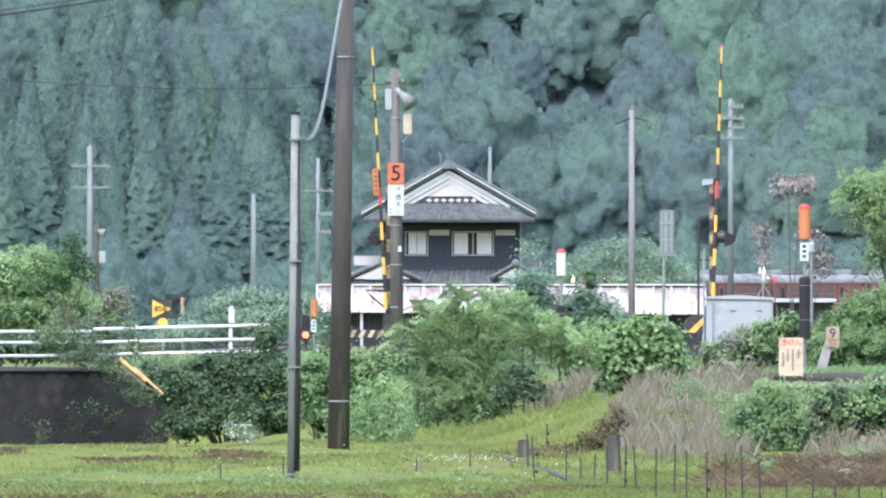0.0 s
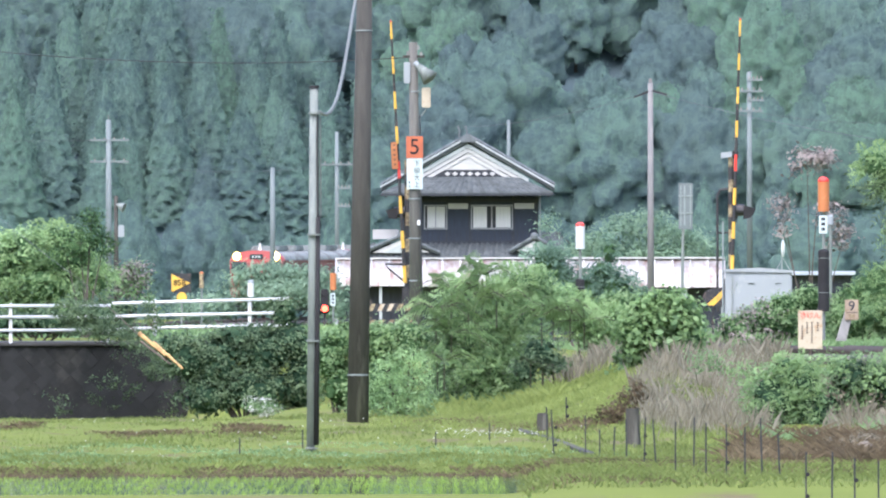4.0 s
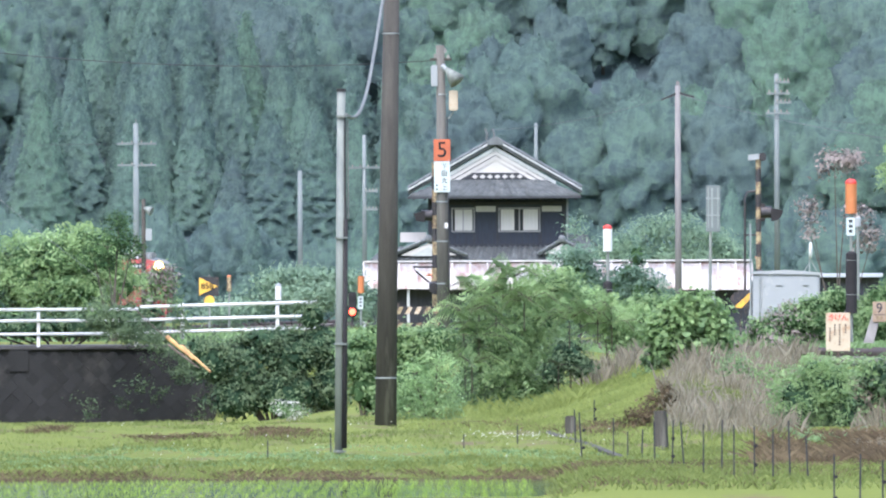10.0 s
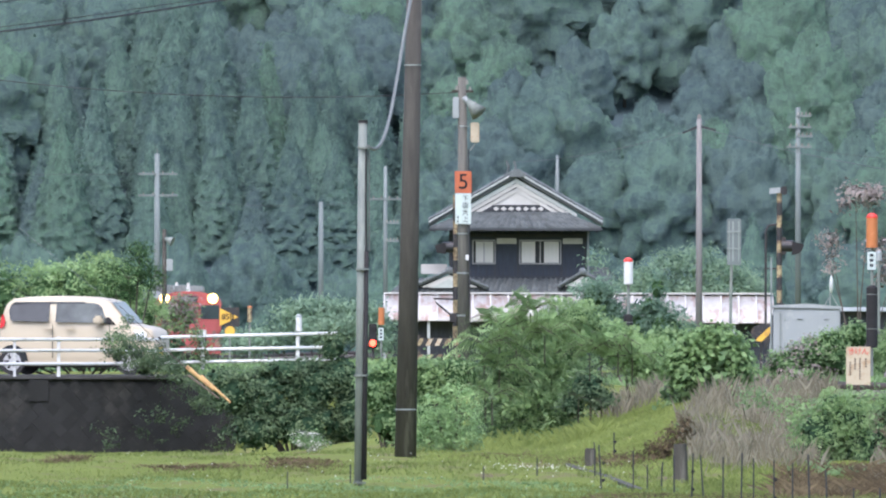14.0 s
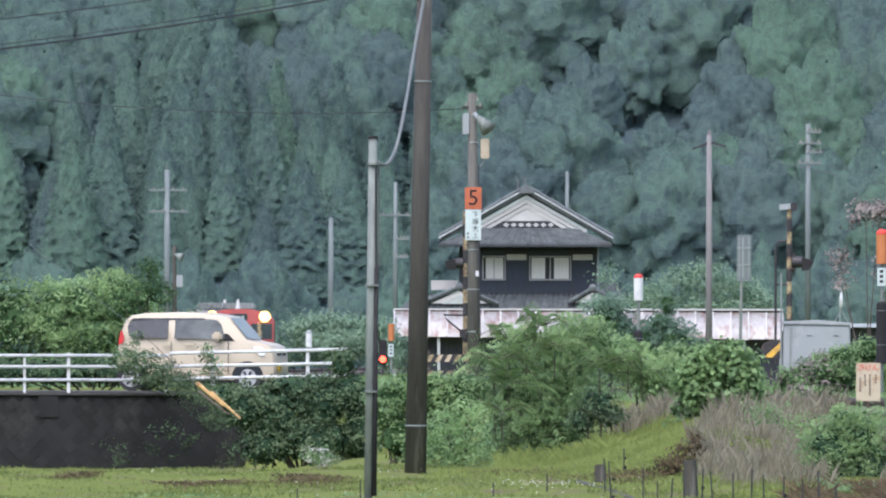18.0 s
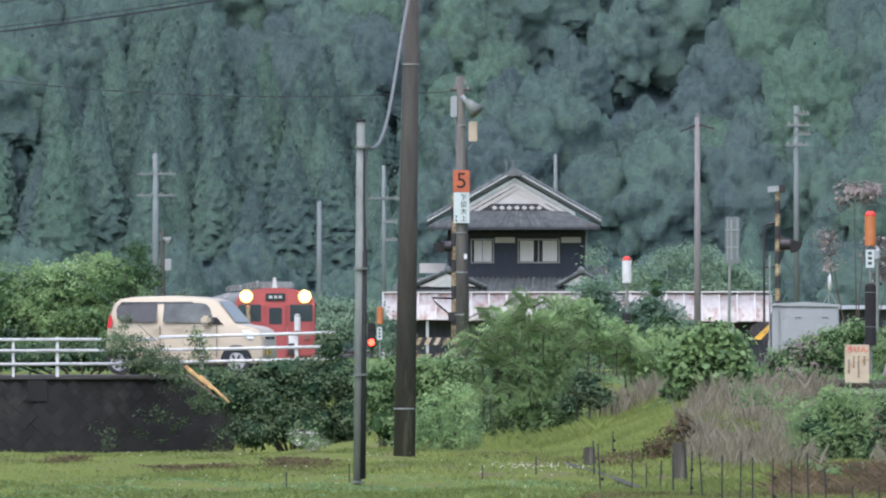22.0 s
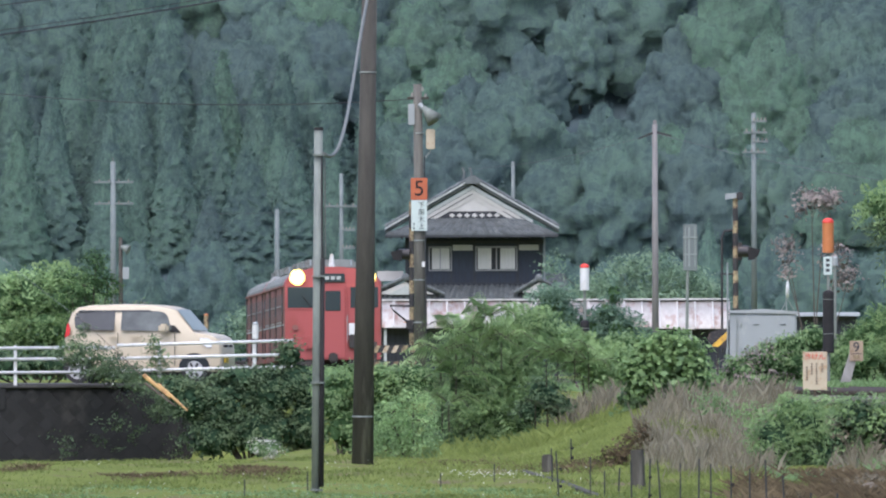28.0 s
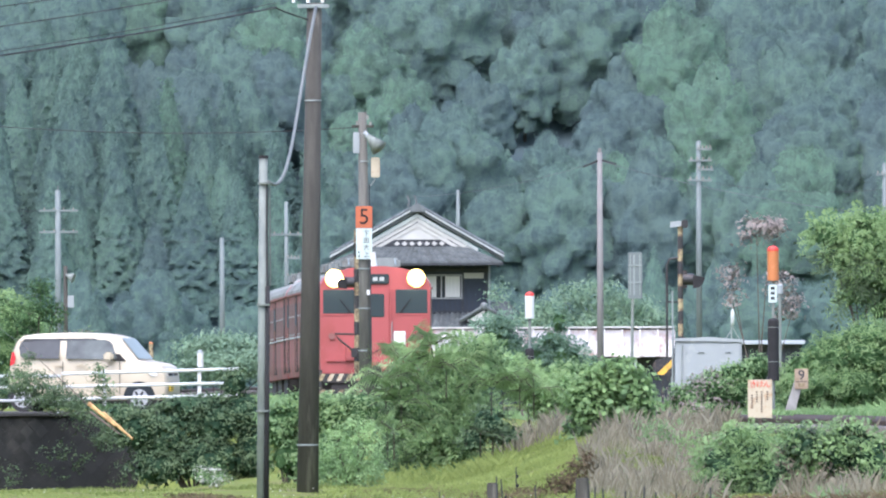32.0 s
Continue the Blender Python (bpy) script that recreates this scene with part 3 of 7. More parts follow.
def sprigs(rng, centres, facing, size):
    """Feathery twigs: six pairs of slim leaflets and one at the tip, along a drooping stalk."""
    n = len(centres)
    L = np.asarray(size).reshape(-1, 1)
    along = unit(unit(facing) * 0.7 + rng.normal(0, 0.6, (n, 3)) + np.array([0, 0, 0.15]))
    look_ = unit(facing * 0.5 + np.array([0, -0.7, 0.35]) + rng.normal(0, 0.3, (n, 3)))
    side = unit(np.cross(along, look_))
    out = []
    for k in range(6):
        f = 0.12 + 0.15 * k
        root = centres + along * L * f - np.array([0, 0, 0.35]) * L * f * f
        w = L * 0.34 * math.sin(0.75 + 0.36 * k)
        for sg in (-1, 1):
            tip = root + side * sg * w + along * w * 0.45 - np.array([0, 0, 0.2]) * w
            mid, half = root * 0.55 + tip * 0.45, along * L * 0.045
            out.append(np.stack([root, mid - half * sg, tip, mid + half * sg], 1))
    root = centres + along * L * 0.95 - np.array([0, 0, 0.33]) * L
    tip = root + along * L * 0.22 - np.array([0, 0, 0.1]) * L
    out.append(np.stack([root, (root + tip) / 2 - side * L * 0.04, tip, (root + tip) / 2 + side * L * 0.04], 1))
    v = np.stack(out, 1)
    ways = np.repeat(unit(look_ + np.array([0, 0, 0.5]))[:, None], v.shape[1], 1).reshape(-1, 3)
    return v.reshape(-1, 3), ways + rng.normal(0, 0.4, ways.shape)


def bush(name, base, lobes, n, leaf, material, label, category="bush", slim=0.55, clump=None, droop=0.1, stems=True, seed=1, more=(), mass=True, core="inner", feathers=()):
    """A bush or small tree: stems that fork into its lobes, and the leaves. lobes are relative to the base."""
    rng = np.random.default_rng(seed)
    t = thing(name, base, label, category)
    if stems:
        bm = bmesh.new()
        for x, y, z, rx, ry, rz in lobes:
            mid = Vector((x * 0.4 + rng.normal(0, 0.05), y * 0.4, z * 0.45))
            r = 0.016 + 0.012 * rz
            rod((x * 0.15, y * 0.15, -0.1), mid, r * 1.5, r, 7, bm)
            rod(mid, (x, y, z), r, r * 0.45, 6, bm)
            for _ in range(4):
                d = unit(rng.normal(0, 1, (1, 3)))[0] * np.array([rx, ry, rz]) * 0.8
                rod((x, y, z), (x + d[0], y + d[1], z + abs(d[2])), r * 0.45, r * 0.15, 5, bm)
        part("stem", bm, "bark", t)
    # larger leaves within the lobes, with the inside's shade in their colour
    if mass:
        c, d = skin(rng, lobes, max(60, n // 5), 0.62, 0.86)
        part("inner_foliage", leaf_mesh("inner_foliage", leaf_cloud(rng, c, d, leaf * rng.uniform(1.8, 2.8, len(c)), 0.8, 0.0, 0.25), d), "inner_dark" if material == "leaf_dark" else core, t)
    c, d = clumped(rng, lobes, n, clump or leaf * 1.3)
    part("foliage", leaf_mesh("foliage", leaf_cloud(rng, c, d, leaf * rng.uniform(0.6, 1.3, len(c)), slim, droop, 0.5), unit(d) + rng.normal(0, 0.4, d.shape)), material, t)
    for nn, lf, mt, sub in more:
        c, d = clumped(rng, [lobes[i] for i in sub], nn, lf * 1.2)
        part("young_foliage", leaf_mesh("young_foliage", leaf_cloud(rng, c, d, lf * rng.uniform(0.6, 1.3, len(c)), slim, droop, 0.5), unit(d) + rng.normal(0, 0.4, d.shape)), mt, t)
    for nn, lf, mt, sub in feathers:
        c, d = skin(rng, [lobes[i] for i in sub] if sub else lobes, nn, 0.8, 1.06)
        v, ways = sprigs(rng, c, d, lf * rng.uniform(0.7, 1.3, nn))
        part("feathery_foliage", leaf_mesh("feathery_foliage", v, ways), mt, t)
    return t


def lettering(body, size, at, parent, material, name="lettering", bold=0.0, turn=0.0, squeeze=1.0):
    """Raised writing that faces the camera's side (-y)."""
    c = bpy.data.curves.new(name, "FONT")
    c.body, c.size, c.align_x, c.align_y, c.extrude, c.offset = body, size, "CENTER", "CENTER", 0.004, bold
    ob = new("tmp_text", c)
    bpy.context.view_layer.update()
    me = bpy.data.meshes.new_from_object(ob)
    bpy.data.objects.remove(ob)
    me.name = name
    me.materials.clear()
    me.materials.append(M[material])
    o = new(name, me)
    o.parent = parent
    o.matrix_basis = pose(at[0], at[1], at[2], 90, 0, 0) @ Matrix.Diagonal((squeeze, 1, 1, 1)) @ pose(0, 0, 0, 0, 0, turn)
    return o


# ---------- the line of the track, as the front of the train runs over it (seconds, x, y, height of rail) ----------
TRACK = [(-8, 85.0, 366, 1.6), (-4, 44.0, 346, 1.4), (-1.5, 19.6, 333, 1.3), (0, 8.2, 325.5, 1.25), (1.5, -2.0, 317, 1.15), (3.5, -9.2, 306, 1.0), (4.5, -12.6, 300, 0.95),
         (6.5, -16.7, 290, 0.80), (8, -17.7, 282, 0.70), (10, -16.7, 272, 0.58), (13, -14.75, 257, 0.44), (16.5, -12.3, 238, 0.29), (20, -9.8, 218, 0.21),
         (23, -7.7, 202, 0.38), (25, -6.2, 189.5, 0.61), (28, -3.95, 170, 1.0), (32, -0.97, 147.6, 1.53), (34, 0.9, 136.5, 1.60), (36, 3.4, 125.3, 1.62),
         (38.4, 7.3, 112.5, 1.62), (41, 13.0, 99, 1.62), (46, 27, 78, 1.62), (52, 52, 58, 1.62)]
_tk = np.array(TRACK, float)
_tk[:, 2] *= K
_tt = np.linspace(-8, 52, 1201)
_xyz = np.stack([np.interp(_tt, _tk[:, 0], _tk[:, i]) for i in (1, 2, 3)], 1)
for _ in range(3):
    _pad = np.concatenate([np.repeat(_xyz[:1], 12, 0), _xyz, np.repeat(_xyz[-1:], 12, 0)])
    _sm = np.stack([np.convolve(_pad[:, i], np.ones(25) / 25, "valid") for i in range(3)], 1)
    _sm[:13], _sm[-13:] = _xyz[:13], _xyz[-13:]
    _xyz = _sm
_arc = np.concatenate([[0], np.cumsum(np.linalg.norm(np.diff(_xyz[:, :2], axis=0), axis=1))])


def arc_at(t):
    return float(np.interp(t, _tt, _arc))


def on_track(s):
    return Vector([float(np.interp(s, _arc, _xyz[:, i])) for i in range(3)])


# ---------- the ground: one sheet out to the horizon ----------
def smooth(a, b, x):
    k = np.clip((x - a) / (b - a), 0, 1)
    return k * k * (3 - 2 * k)


def height(x, y):
    x, wy = np.asarray(x, float), np.asarray(y, float)
    y = wy / K
    u = 784 + x / np.maximum(y, 30) * F
    z = 1.3 * (1 - smooth(7, 16, y))
    z = z + 0.2 * smooth(85.2, 86.6, y) + 0.24 * smooth(87, 100, y) - 0.40 * smooth(101, 112, y) * (1 - smooth(300, 600, u))
    z = z + 0.12 * (1 - smooth(75.2, 76.0, y)) * smooth(72.6, 73.4, y)
    z = z - 0.10 * smooth(850, 1000, u) * smooth(88, 90, y) * (1 - smooth(93, 97, y))
    z = z + 0.21 * smooth(0.7, 1.5, x) * (1 - smooth(85.2, 86.6, y)) * smooth(72.8, 74.2, y)
    right = smooth(840, 1120, u)
    z = z + right * 1.02 * smooth(93.5, 110.5, y)
    start = 118.6 - 10.6 * smooth(520, 660, u)
    plateau = np.where(u < 300, smooth(120.1, 120.25, y), smooth(start, start + 2 + 10 * smooth(520, 660, u), y))
    z = np.where(y > 105, z + (1.6 - z) * plateau, z)
    z = z - 1.25 * smooth(134, 152, y)
    z = z + 1.35 * smooth(1330, 1600, u) * smooth(114.5, 123, y) * (1 - smooth(150, 190, y))
    z = z + 1.45 * np.clip(y - 408, 0, 90) + 0.3 * np.clip(y - 498, 0, 300)
    bump = 0.05 * np.sin(x * 1.7 + y * 0.6) * np.sin(y * 1.1 - x * 0.4) + 0.03 * np.sin(x * 4.1) * np.sin(y * 3.3 + 1)
    dry = smooth(85.5, 87, y) * (1 - smooth(118, 121, y))
    z = z + bump * dry
    near = wy.reshape(-1)
    d = np.full(near.shape, 1e9)
    h = np.zeros(near.shape)
    flat_x = x.reshape(-1)
    for px, py, pz in _xyz[::6]:
        dd = np.hypot(flat_x - px, near - py)
        k = dd < d
        d[k], h[k] = dd[k], pz
    k = (1 - smooth(2.0, 5.0, d)).reshape(z.shape)
    return z + (h.reshape(z.shape) - 0.34 - z) * k


def ground_at(x, y):
    return float(height(np.array([x]), np.array([y]))[0])


gx = np.concatenate([[-2600, -1200, -500, -220, -120, -80], np.arange(-60, -14, 2.5), np.arange(-14, 14.1, 0.33), np.arange(16, 61, 2.5), [80, 120, 220, 500, 1200, 2600]])
gy = K * np.concatenate([[-1300, -300, -100, -30, -8], np.arange(0, 66, 4), np.arange(66, 112, 0.4), np.arange(112, 122, 0.2), np.arange(122, 156, 0.7), np.arange(156, 404, 4), np.arange(404, 520, 4), [600, 800, 1400]])
GX, GY = np.meshgrid(gx, gy)
GZ = height(GX, GY)
gi = np.arange(GX.size).reshape(GX.shape)
gf = np.stack([gi[:-1, :-1], gi[:-1, 1:], gi[1:, 1:], gi[1:, :-1]], -1).reshape(-1, 4)
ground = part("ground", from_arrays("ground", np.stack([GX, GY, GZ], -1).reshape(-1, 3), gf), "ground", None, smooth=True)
tagged(ground, "damp grassy earth of a rural valley floor", "ground", kind="structure")

# still water of the paddies
water_mat, nt, p = principled("paddy_water")
p.inputs["Base Color"].default_value = (0.07, 0.075, 0.05, 1)
p.inputs["Roughness"].default_value = 0.06
bm = box((24.8, 8.9 * K, 0.03), (-11.4, 80.4 * K, 0.03))
me = bpy.data.meshes.new("water")
bm.to_mesh(me)
me.materials.append(water_mat)
water = tagged(new("water_paddy", me), "shallow muddy water of a rice paddy", "water", kind="structure")
bm = box((60, 10.0 * K, 0.03), (0, 68.2 * K, 0.03))
me = bpy.data.meshes.new("water")
bm.to_mesh(me)
me.materials.append(water_mat)
tagged(new("water_near_paddy", me), "shallow muddy water of a rice paddy", "water", kind="structure")

# road on the plateau behind the wall
bm = box((46, 5.6, 0.10), (-24.2, 120.4 * K + 4.2, 1.60))
road = tagged(part("road", bm, "asphalt", None), "narrow grey asphalt road behind a retaining wall", "road", kind="structure")


# ---------- railway ----------
def ribbon(name, half, drop, s0, s1, step, material, side=0.0, tall=0.1, parent=None):
    ss = np.arange(s0, s1, step)
    v, f = [], []
    for i, s in enumerate(ss):
        a, b = on_track(s), on_track(s + 0.5)
        d = (b - a).normalized()
        nrm = Vector((d.y, -d.x, 0)).normalized()
        c = a + nrm * side
        for k, z in ((-half, -drop), (-half, -drop - tall), (half, -drop - tall), (half, -drop)):
            q = c + nrm * k
            v.append((q.x, q.y, q.z + z))
        if i:
            o = 4 * i
            for k in range(4):
                f.append((o - 4 + k, o - 4 + (k + 1) % 4, o + (k + 1) % 4, o + k))
    return part(name, from_arrays(name, v, f), material, parent)


S_END = arc_at(51)
track = thing("railway_track", on_track(arc_at(32)), "single railway track on stone ballast with rusty rails", "track")
tagged(track, kind="structure")
inv = Matrix.Translation(-Vector(track.location))
for o in (ribbon("ballast_bed", 1.7, 0.17, 2, S_END, 2.0, "ballast", 0, 0.2, track), ribbon("rail", 0.033, 0.0, 2, S_END, 1.0, "rail", 0.53, 0.15, track), ribbon("rail", 0.033, 0.0, 2, S_END, 1.0, "rail", -0.53, 0.15, track)):
    o.matrix_basis = inv
sleeper = box((2.1, 0.22, 0.14), (0, 0, 0), 0.02)
sl = part("sleeper", sleeper, "timber", track)
first = True
for k in range(110):
    s = arc_at(33) + 0.62 * k
    a, b = on_track(s), on_track(s + 0.4)
    d = b - a
    m = inv @ Matrix.Translation(a + Vector((0, 0, -0.16))) @ pose(0, 0, 0, 0, 0, math.degrees(math.atan2(d.y, d.x)) - 90)
    if first:
        sl.matrix_basis, first = m, False
    else:
        again(sl, m)

# ---------- retaining wall, coping and stones ----------
WY = 120.0
wall_top, wall_end = zat(653, WY), xat(345, WY)
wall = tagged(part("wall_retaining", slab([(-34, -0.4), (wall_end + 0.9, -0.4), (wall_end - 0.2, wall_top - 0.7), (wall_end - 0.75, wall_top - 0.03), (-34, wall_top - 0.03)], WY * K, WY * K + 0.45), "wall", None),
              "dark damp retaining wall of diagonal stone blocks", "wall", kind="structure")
band = part("coping_band", box((34 + xat(205, WY), 0.56, 0.055), ((-34 + xat(205, WY)) / 2, WY * K + 0.19, wall_top - 0.0275), 0.012), "coping", wall)
for u in (-50, -420):
    part("wall_post", box((0.42, 0.12, 0.46), (xat(u, WY), WY * K - 0.02, wall_top - 0.29), 0.015), "wall", wall)
rs = random.Random(4)
block = None
for i in range(-1, 22):
    for j in range(11):
        x, z = wall_end - 0.30 * i - 0.15 * (j % 2) + 0.3, wall_top - 0.22 - 0.15 * j
        if z < 0.02 or x > wall_end + 0.1:
            continue
        m = pose(x, WY * K + 0.022 - rs.random() * 0.012, z, rs.uniform(-2.5, 2.5), 45, rs.uniform(-2.5, 2.5))
        if block is None:
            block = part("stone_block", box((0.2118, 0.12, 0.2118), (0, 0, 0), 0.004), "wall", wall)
            block.matrix_basis = m
        else:
            again(block, m)


# ---------- guard fence on the wall ----------
def guard_fence(x0, x1, rails, posts, y, label):
    t = thing("guard_fence", (x0, y * K, 1.5), label, "fence")
    for za, zb in rails:
        bm = rod((0, 0, za - 1.5), (x1 - x0, 0, zb - 1.5), 0.034, None, 12)
        part("rail", bm, "white", t, smooth=True)
    for px, z0, z1, w in posts:
        bm = box((w, 0.055, z1 - z0), (px - x0, 0.04, (z0 + z1) / 2 - 1.5), 0.012)
        part("post", bm, "white", t)
    return t


FY = WY + 0.1
zz = lambda v: zat(v, FY)
guard_fence(-30, xat(162, FY), [(zz(590) + 0.02, zz(587)), (zz(611) + 0.02, zz(606.5)), (zz(636) + 0.02, zz(630))],
            [(xat(u, FY), zz(656), zz(582), 0.07) for u in (-15, -370, -620, -900, -1200, -1500)] + [(xat(-93, FY), zz(656), zz(588), 0.055)] + [(xat(158, FY), zz(654), zz(630), 0.06)],
            FY, "white painted steel guard fence with three round rails on a wall")
FY2 = FY + 0.12
zz = lambda v: zat(v, FY2)
guard_fence(xat(165, FY2), xat(478, FY2), [(zz(583), zz(575.5)), (zz(606), zz(600)), (zz(628), zz(622))],
            [(xat(u, FY2), zz(640), zz(576), 0.075) for u in (240, 408)], FY2, "white steel guard fence overgrown by vines beside a crossing")


# ---------- poles in the grass ----------
def strap(z, r, t, mat="steel"):
    part("clamp", rod((0, 0, z - 0.02), (0, 0, z + 0.02), r, r, 16), mat, t)


b = sight(598, 795, 100)
t = thing("utility_pole", b, "tall dark weathered round utility pole standing in grass", "pole")
H = zat(-72, 100) - b.z
part("shaft", rod((0, 0, -0.5), (0.16, 0, H), 0.193, 0.128, 28), "pole", t, smooth=True)
part("pale_strip", rod((0.19, -0.05, 1.9), (0.205, -0.045, 3.6), 0.017, 0.017, 8), "galv", t)
for z in (0.82, 6.8):
    part("clamp", rod((0.16 * z / H, 0, z), (0.16 * z / H, 0, z + 0.025), 0.197 - 0.0065 * z, None, 24), "steel", t)
part("crossarm_band", box((0.55, 0.09, 0.07), (0.14, -0.12, H - 0.06), 0.01), "steel", t)
for k in (-0.2, 0.05, 0.3):
    part("insulator", rod((k, -0.14, H), (k, -0.14, H + 0.12), 0.035, 0.02, 10), "white", t)
POLE = b
# grey steel post with conduit
g = sight(515, 848, 90)
t = thing("steel_post", g, "slim galvanised steel post with a black cable guard", "post")
GH = zat(203, 90) - g.z
part("shaft", rod((0, 0, -0.4), (0.07, 0, GH), 0.066, 0.066, 20), "galv", t, smooth=True)
part("cap", rod((0.07, 0, GH), (0.07, 0, GH + 0.045), 0.078, 0.074, 16), "black", t)
part("cable_guard", rod((0.092, -0.03, 0.12), (0.128, -0.03, zat(430, 90) - g.z), 0.044, 0.036, 12), "black", t, smooth=True)
part("cable", pipe([(0.128, -0.03, zat(430, 90) - g.z), (0.12, -0.05, zat(330, 90) - g.z), (0.125, -0.04, zat(245, 90) - g.z)], 0.018, 8), "wire", t)
part("green_conduit", pipe([(0.17, 0.03, zat(430, 90) - g.z), (0.165, 0.03, zat(250, 90) - g.z)], 0.012, 8), "hose", t)
for v in (247, 462, 650, 840):
    z = zat(v, 90) - g.z
    part("clamp", rod((0.07 * z / GH + 0.02, -0.02, z - 0.015), (0.07 * z / GH + 0.02, -0.02, z + 0.015), 0.104, None, 16), "galv", t)
part("stake", rod((-0.12, 0.05, -0.1), (-0.12, 0.05, 0.36), 0.012, 0.012, 6), "wire", t)
# cable that hangs from the tall pole to the steel post
a0, a1 = g + Vector((0.16, 0, zat(243, 90) - g.z)), POLE + Vector((0.10, -0.16, H - 0.15))
pts = []
c0, c1, c2, c3 = Vector((531, 244)), Vector((572, 282)), Vector((578, 120)), Vector((617, -64))
for k in range(19):
    w = k / 18
    q = c0 * (1 - w) ** 3 + c1 * 3 * w * (1 - w) ** 2 + c2 * 3 * w * w * (1 - w) + c3 * w ** 3
    pts.append(sight(q.x, q.y, 90 + 9.9 * w))
a0 = pts[0]
t = thing("hanging_conduit", a0, "grey corrugated conduit hanging between a pole and a post", "cable")
part("conduit", pipe([q - a0 for q in pts], 0.028, 10), "hose", t, smooth=True)


def span(name, a, b, sag, r, mat="wire", label="black overhead cable slung between poles", n=18):
    a, b = Vector(a), Vector(b)
    t = thing(name, a, label, "cable")
    pts = [(b - a) * (k / n) - Vector((0, 0, 4 * sag * (k / n) * (1 - k / n))) for k in range(n + 1)]
    part("wire", pipe(pts, r, 6), mat, t)
    return t


def slung(us, height_at, d0, d1, r, mat="wire", label="black overhead cable slung between poles", n=24):
    """A hanging line along bearings us[0] to us[1], its sag given by height_at."""
    pts = [sight(us[0] + (us[1] - us[0]) * k / n, height_at(us[0] + (us[1] - us[0]) * k / n), d0 + (d1 - d0) * k / n) for k in range(n + 1)]
    t = thing("overhead_cable", pts[0], label, "cable")
    part("wire", pipe([q - pts[0] for q in pts], r, 6), mat, t)


slung((546, -1100), lambda u: -64 + 0.2 * (546 - u) - 0.00006 * (546 - u) ** 2, 99.5, 78, 0.017)
slung((600, -1100), lambda u: -73 + 0.168 * (326 - u) - 0.00006 * (326 - u) ** 2, 100, 78, 0.010)
slung((600, -1100), lambda u: -106 + 0.160 * (326 - u) - 0.00006 * (326 - u) ** 2, 100, 78, 0.009)
slung((546, -1100), lambda u: -72 + 0.2 * (546 - u) - 0.00006 * (546 - u) ** 2, 99.6, 78, 0.007)
slung((546, 604), lambda u: -64 + 22 * ((u - 546) / 58) ** 0.8, 99.5, 99.8, 0.014)
slung((690, -900), lambda u: 158 - 0.00011 * (u - 400) ** 2, 131, 150, 0.011)


# ---------- level crossing ----------
def stripes(t, a, b, r, n, first="yellow", name="stripe"):
    """A banded round bar from a to b, its bands by turns black and yellow."""
    a, b = Vector(a), Vector(b)
    for k in range(n):
        m = ("yellow", "black_paint")[(k + (first != "yellow")) % 2]
        part(name, rod(a.lerp(b, k / n), a.lerp(b, (k + 1) / n), r, r, 10), m, t)


def crossing_mast(u, d, foot_v, top_v, label):
    """The banded mast with its lamp, and the arm drive."""
    b = sight(u, foot_v, d)
    t = thing("crossing_mast", b, label, "crossing signal", "level crossing masts")
    h = zat(top_v, d) - b.z
    part("mast", rod((0, 0, -0.4), (0, 0, h), 0.062, 0.058, 14), "rusty_yellow", t)
    for k in range(6):
        z = h * (0.1 + k * 0.15)
        part("black_band", rod((0, 0, z), (0, 0, z + h * 0.075), 0.064, None, 14), "black_paint", t)
    return t, b, h


def arm(b, h0, length, label):
    """The arm lies along +z in its own space and turns at its foot."""
    t = thing("barrier_arm", b + Vector((0, 0, h0)), label, "barrier", "crossing barrier arms")
    n = 15
    for k in range(n):
        w0, w1 = k / n, (k + 1) / n
        r = 0.045 - 0.022 * w0
        m = "black_paint" if k % 2 else "yellow"
        if k in (6,):
            m = "red"
        part("band", rod((0, 0, length * w0), (0, 0, length * w1), r, r * 0.96, 10), m, t)
    part("tip", ball((0, 0, length), 0.028, 8), "red", t)
    part("counterweight", box((0.16, 0.22, 0.5), (0, 0, -0.35), 0.02), "black_paint", t)
    return t


mast_r, mr, mh = crossing_mast(1260, 128, 616, 322, "rusty black and yellow banded level crossing mast")
hood = part("lamp_hood", slab([(-0.24, -0.06), (-0.24, 0.07), (0.0, 0.09), (0.0, -0.03)], -0.12, 0.12), "cabinet", mast_r, "pale lamp hood")
hood.location = (0.02, 0, mh - 0.02)
part("lamp_box", box((0.14, 0.2, 0.18), (0.1, 0, mh), 0.02), "black_paint", mast_r)
zz = lambda v: zat(v, 128) - mr.z
part("warning_lamp", rod((0.05, 0.0, zz(420)), (0.3, 0.0, zz(420)), 0.13, 0.13, 16), "black_paint", mast_r)
part("lamp_visor", slab([(0.28, zz(412)), (0.55, zz(417)), (0.50, zz(428)), (0.42, zz(434)), (0.28, zz(436))], -0.14, 0.14), "black", mast_r)
part("lamp_bracket", box((0.12, 0.1, 0.4), (0.09, 0, zz(420)), 0.02), "underframe", mast_r)
part("hoop", pipe([(-0.30, 0.1, zz(600)), (-0.30, 0.1, zz(395)), (-0.24, 0.1, zz(384)), (-0.02, 0.1, zz(382))], 0.028, 8), "black_paint", mast_r)
part("hoop_bar", pipe([(-0.30, 0.1, zz(460)), (0, 0.1, zz(460))], 0.02, 8), "black_paint", mast_r)
part("drive_box", box((0.30, 0.36, 0.62), (-0.02, 0.25, zz(565)), 0.03), "black_paint", mast_r)
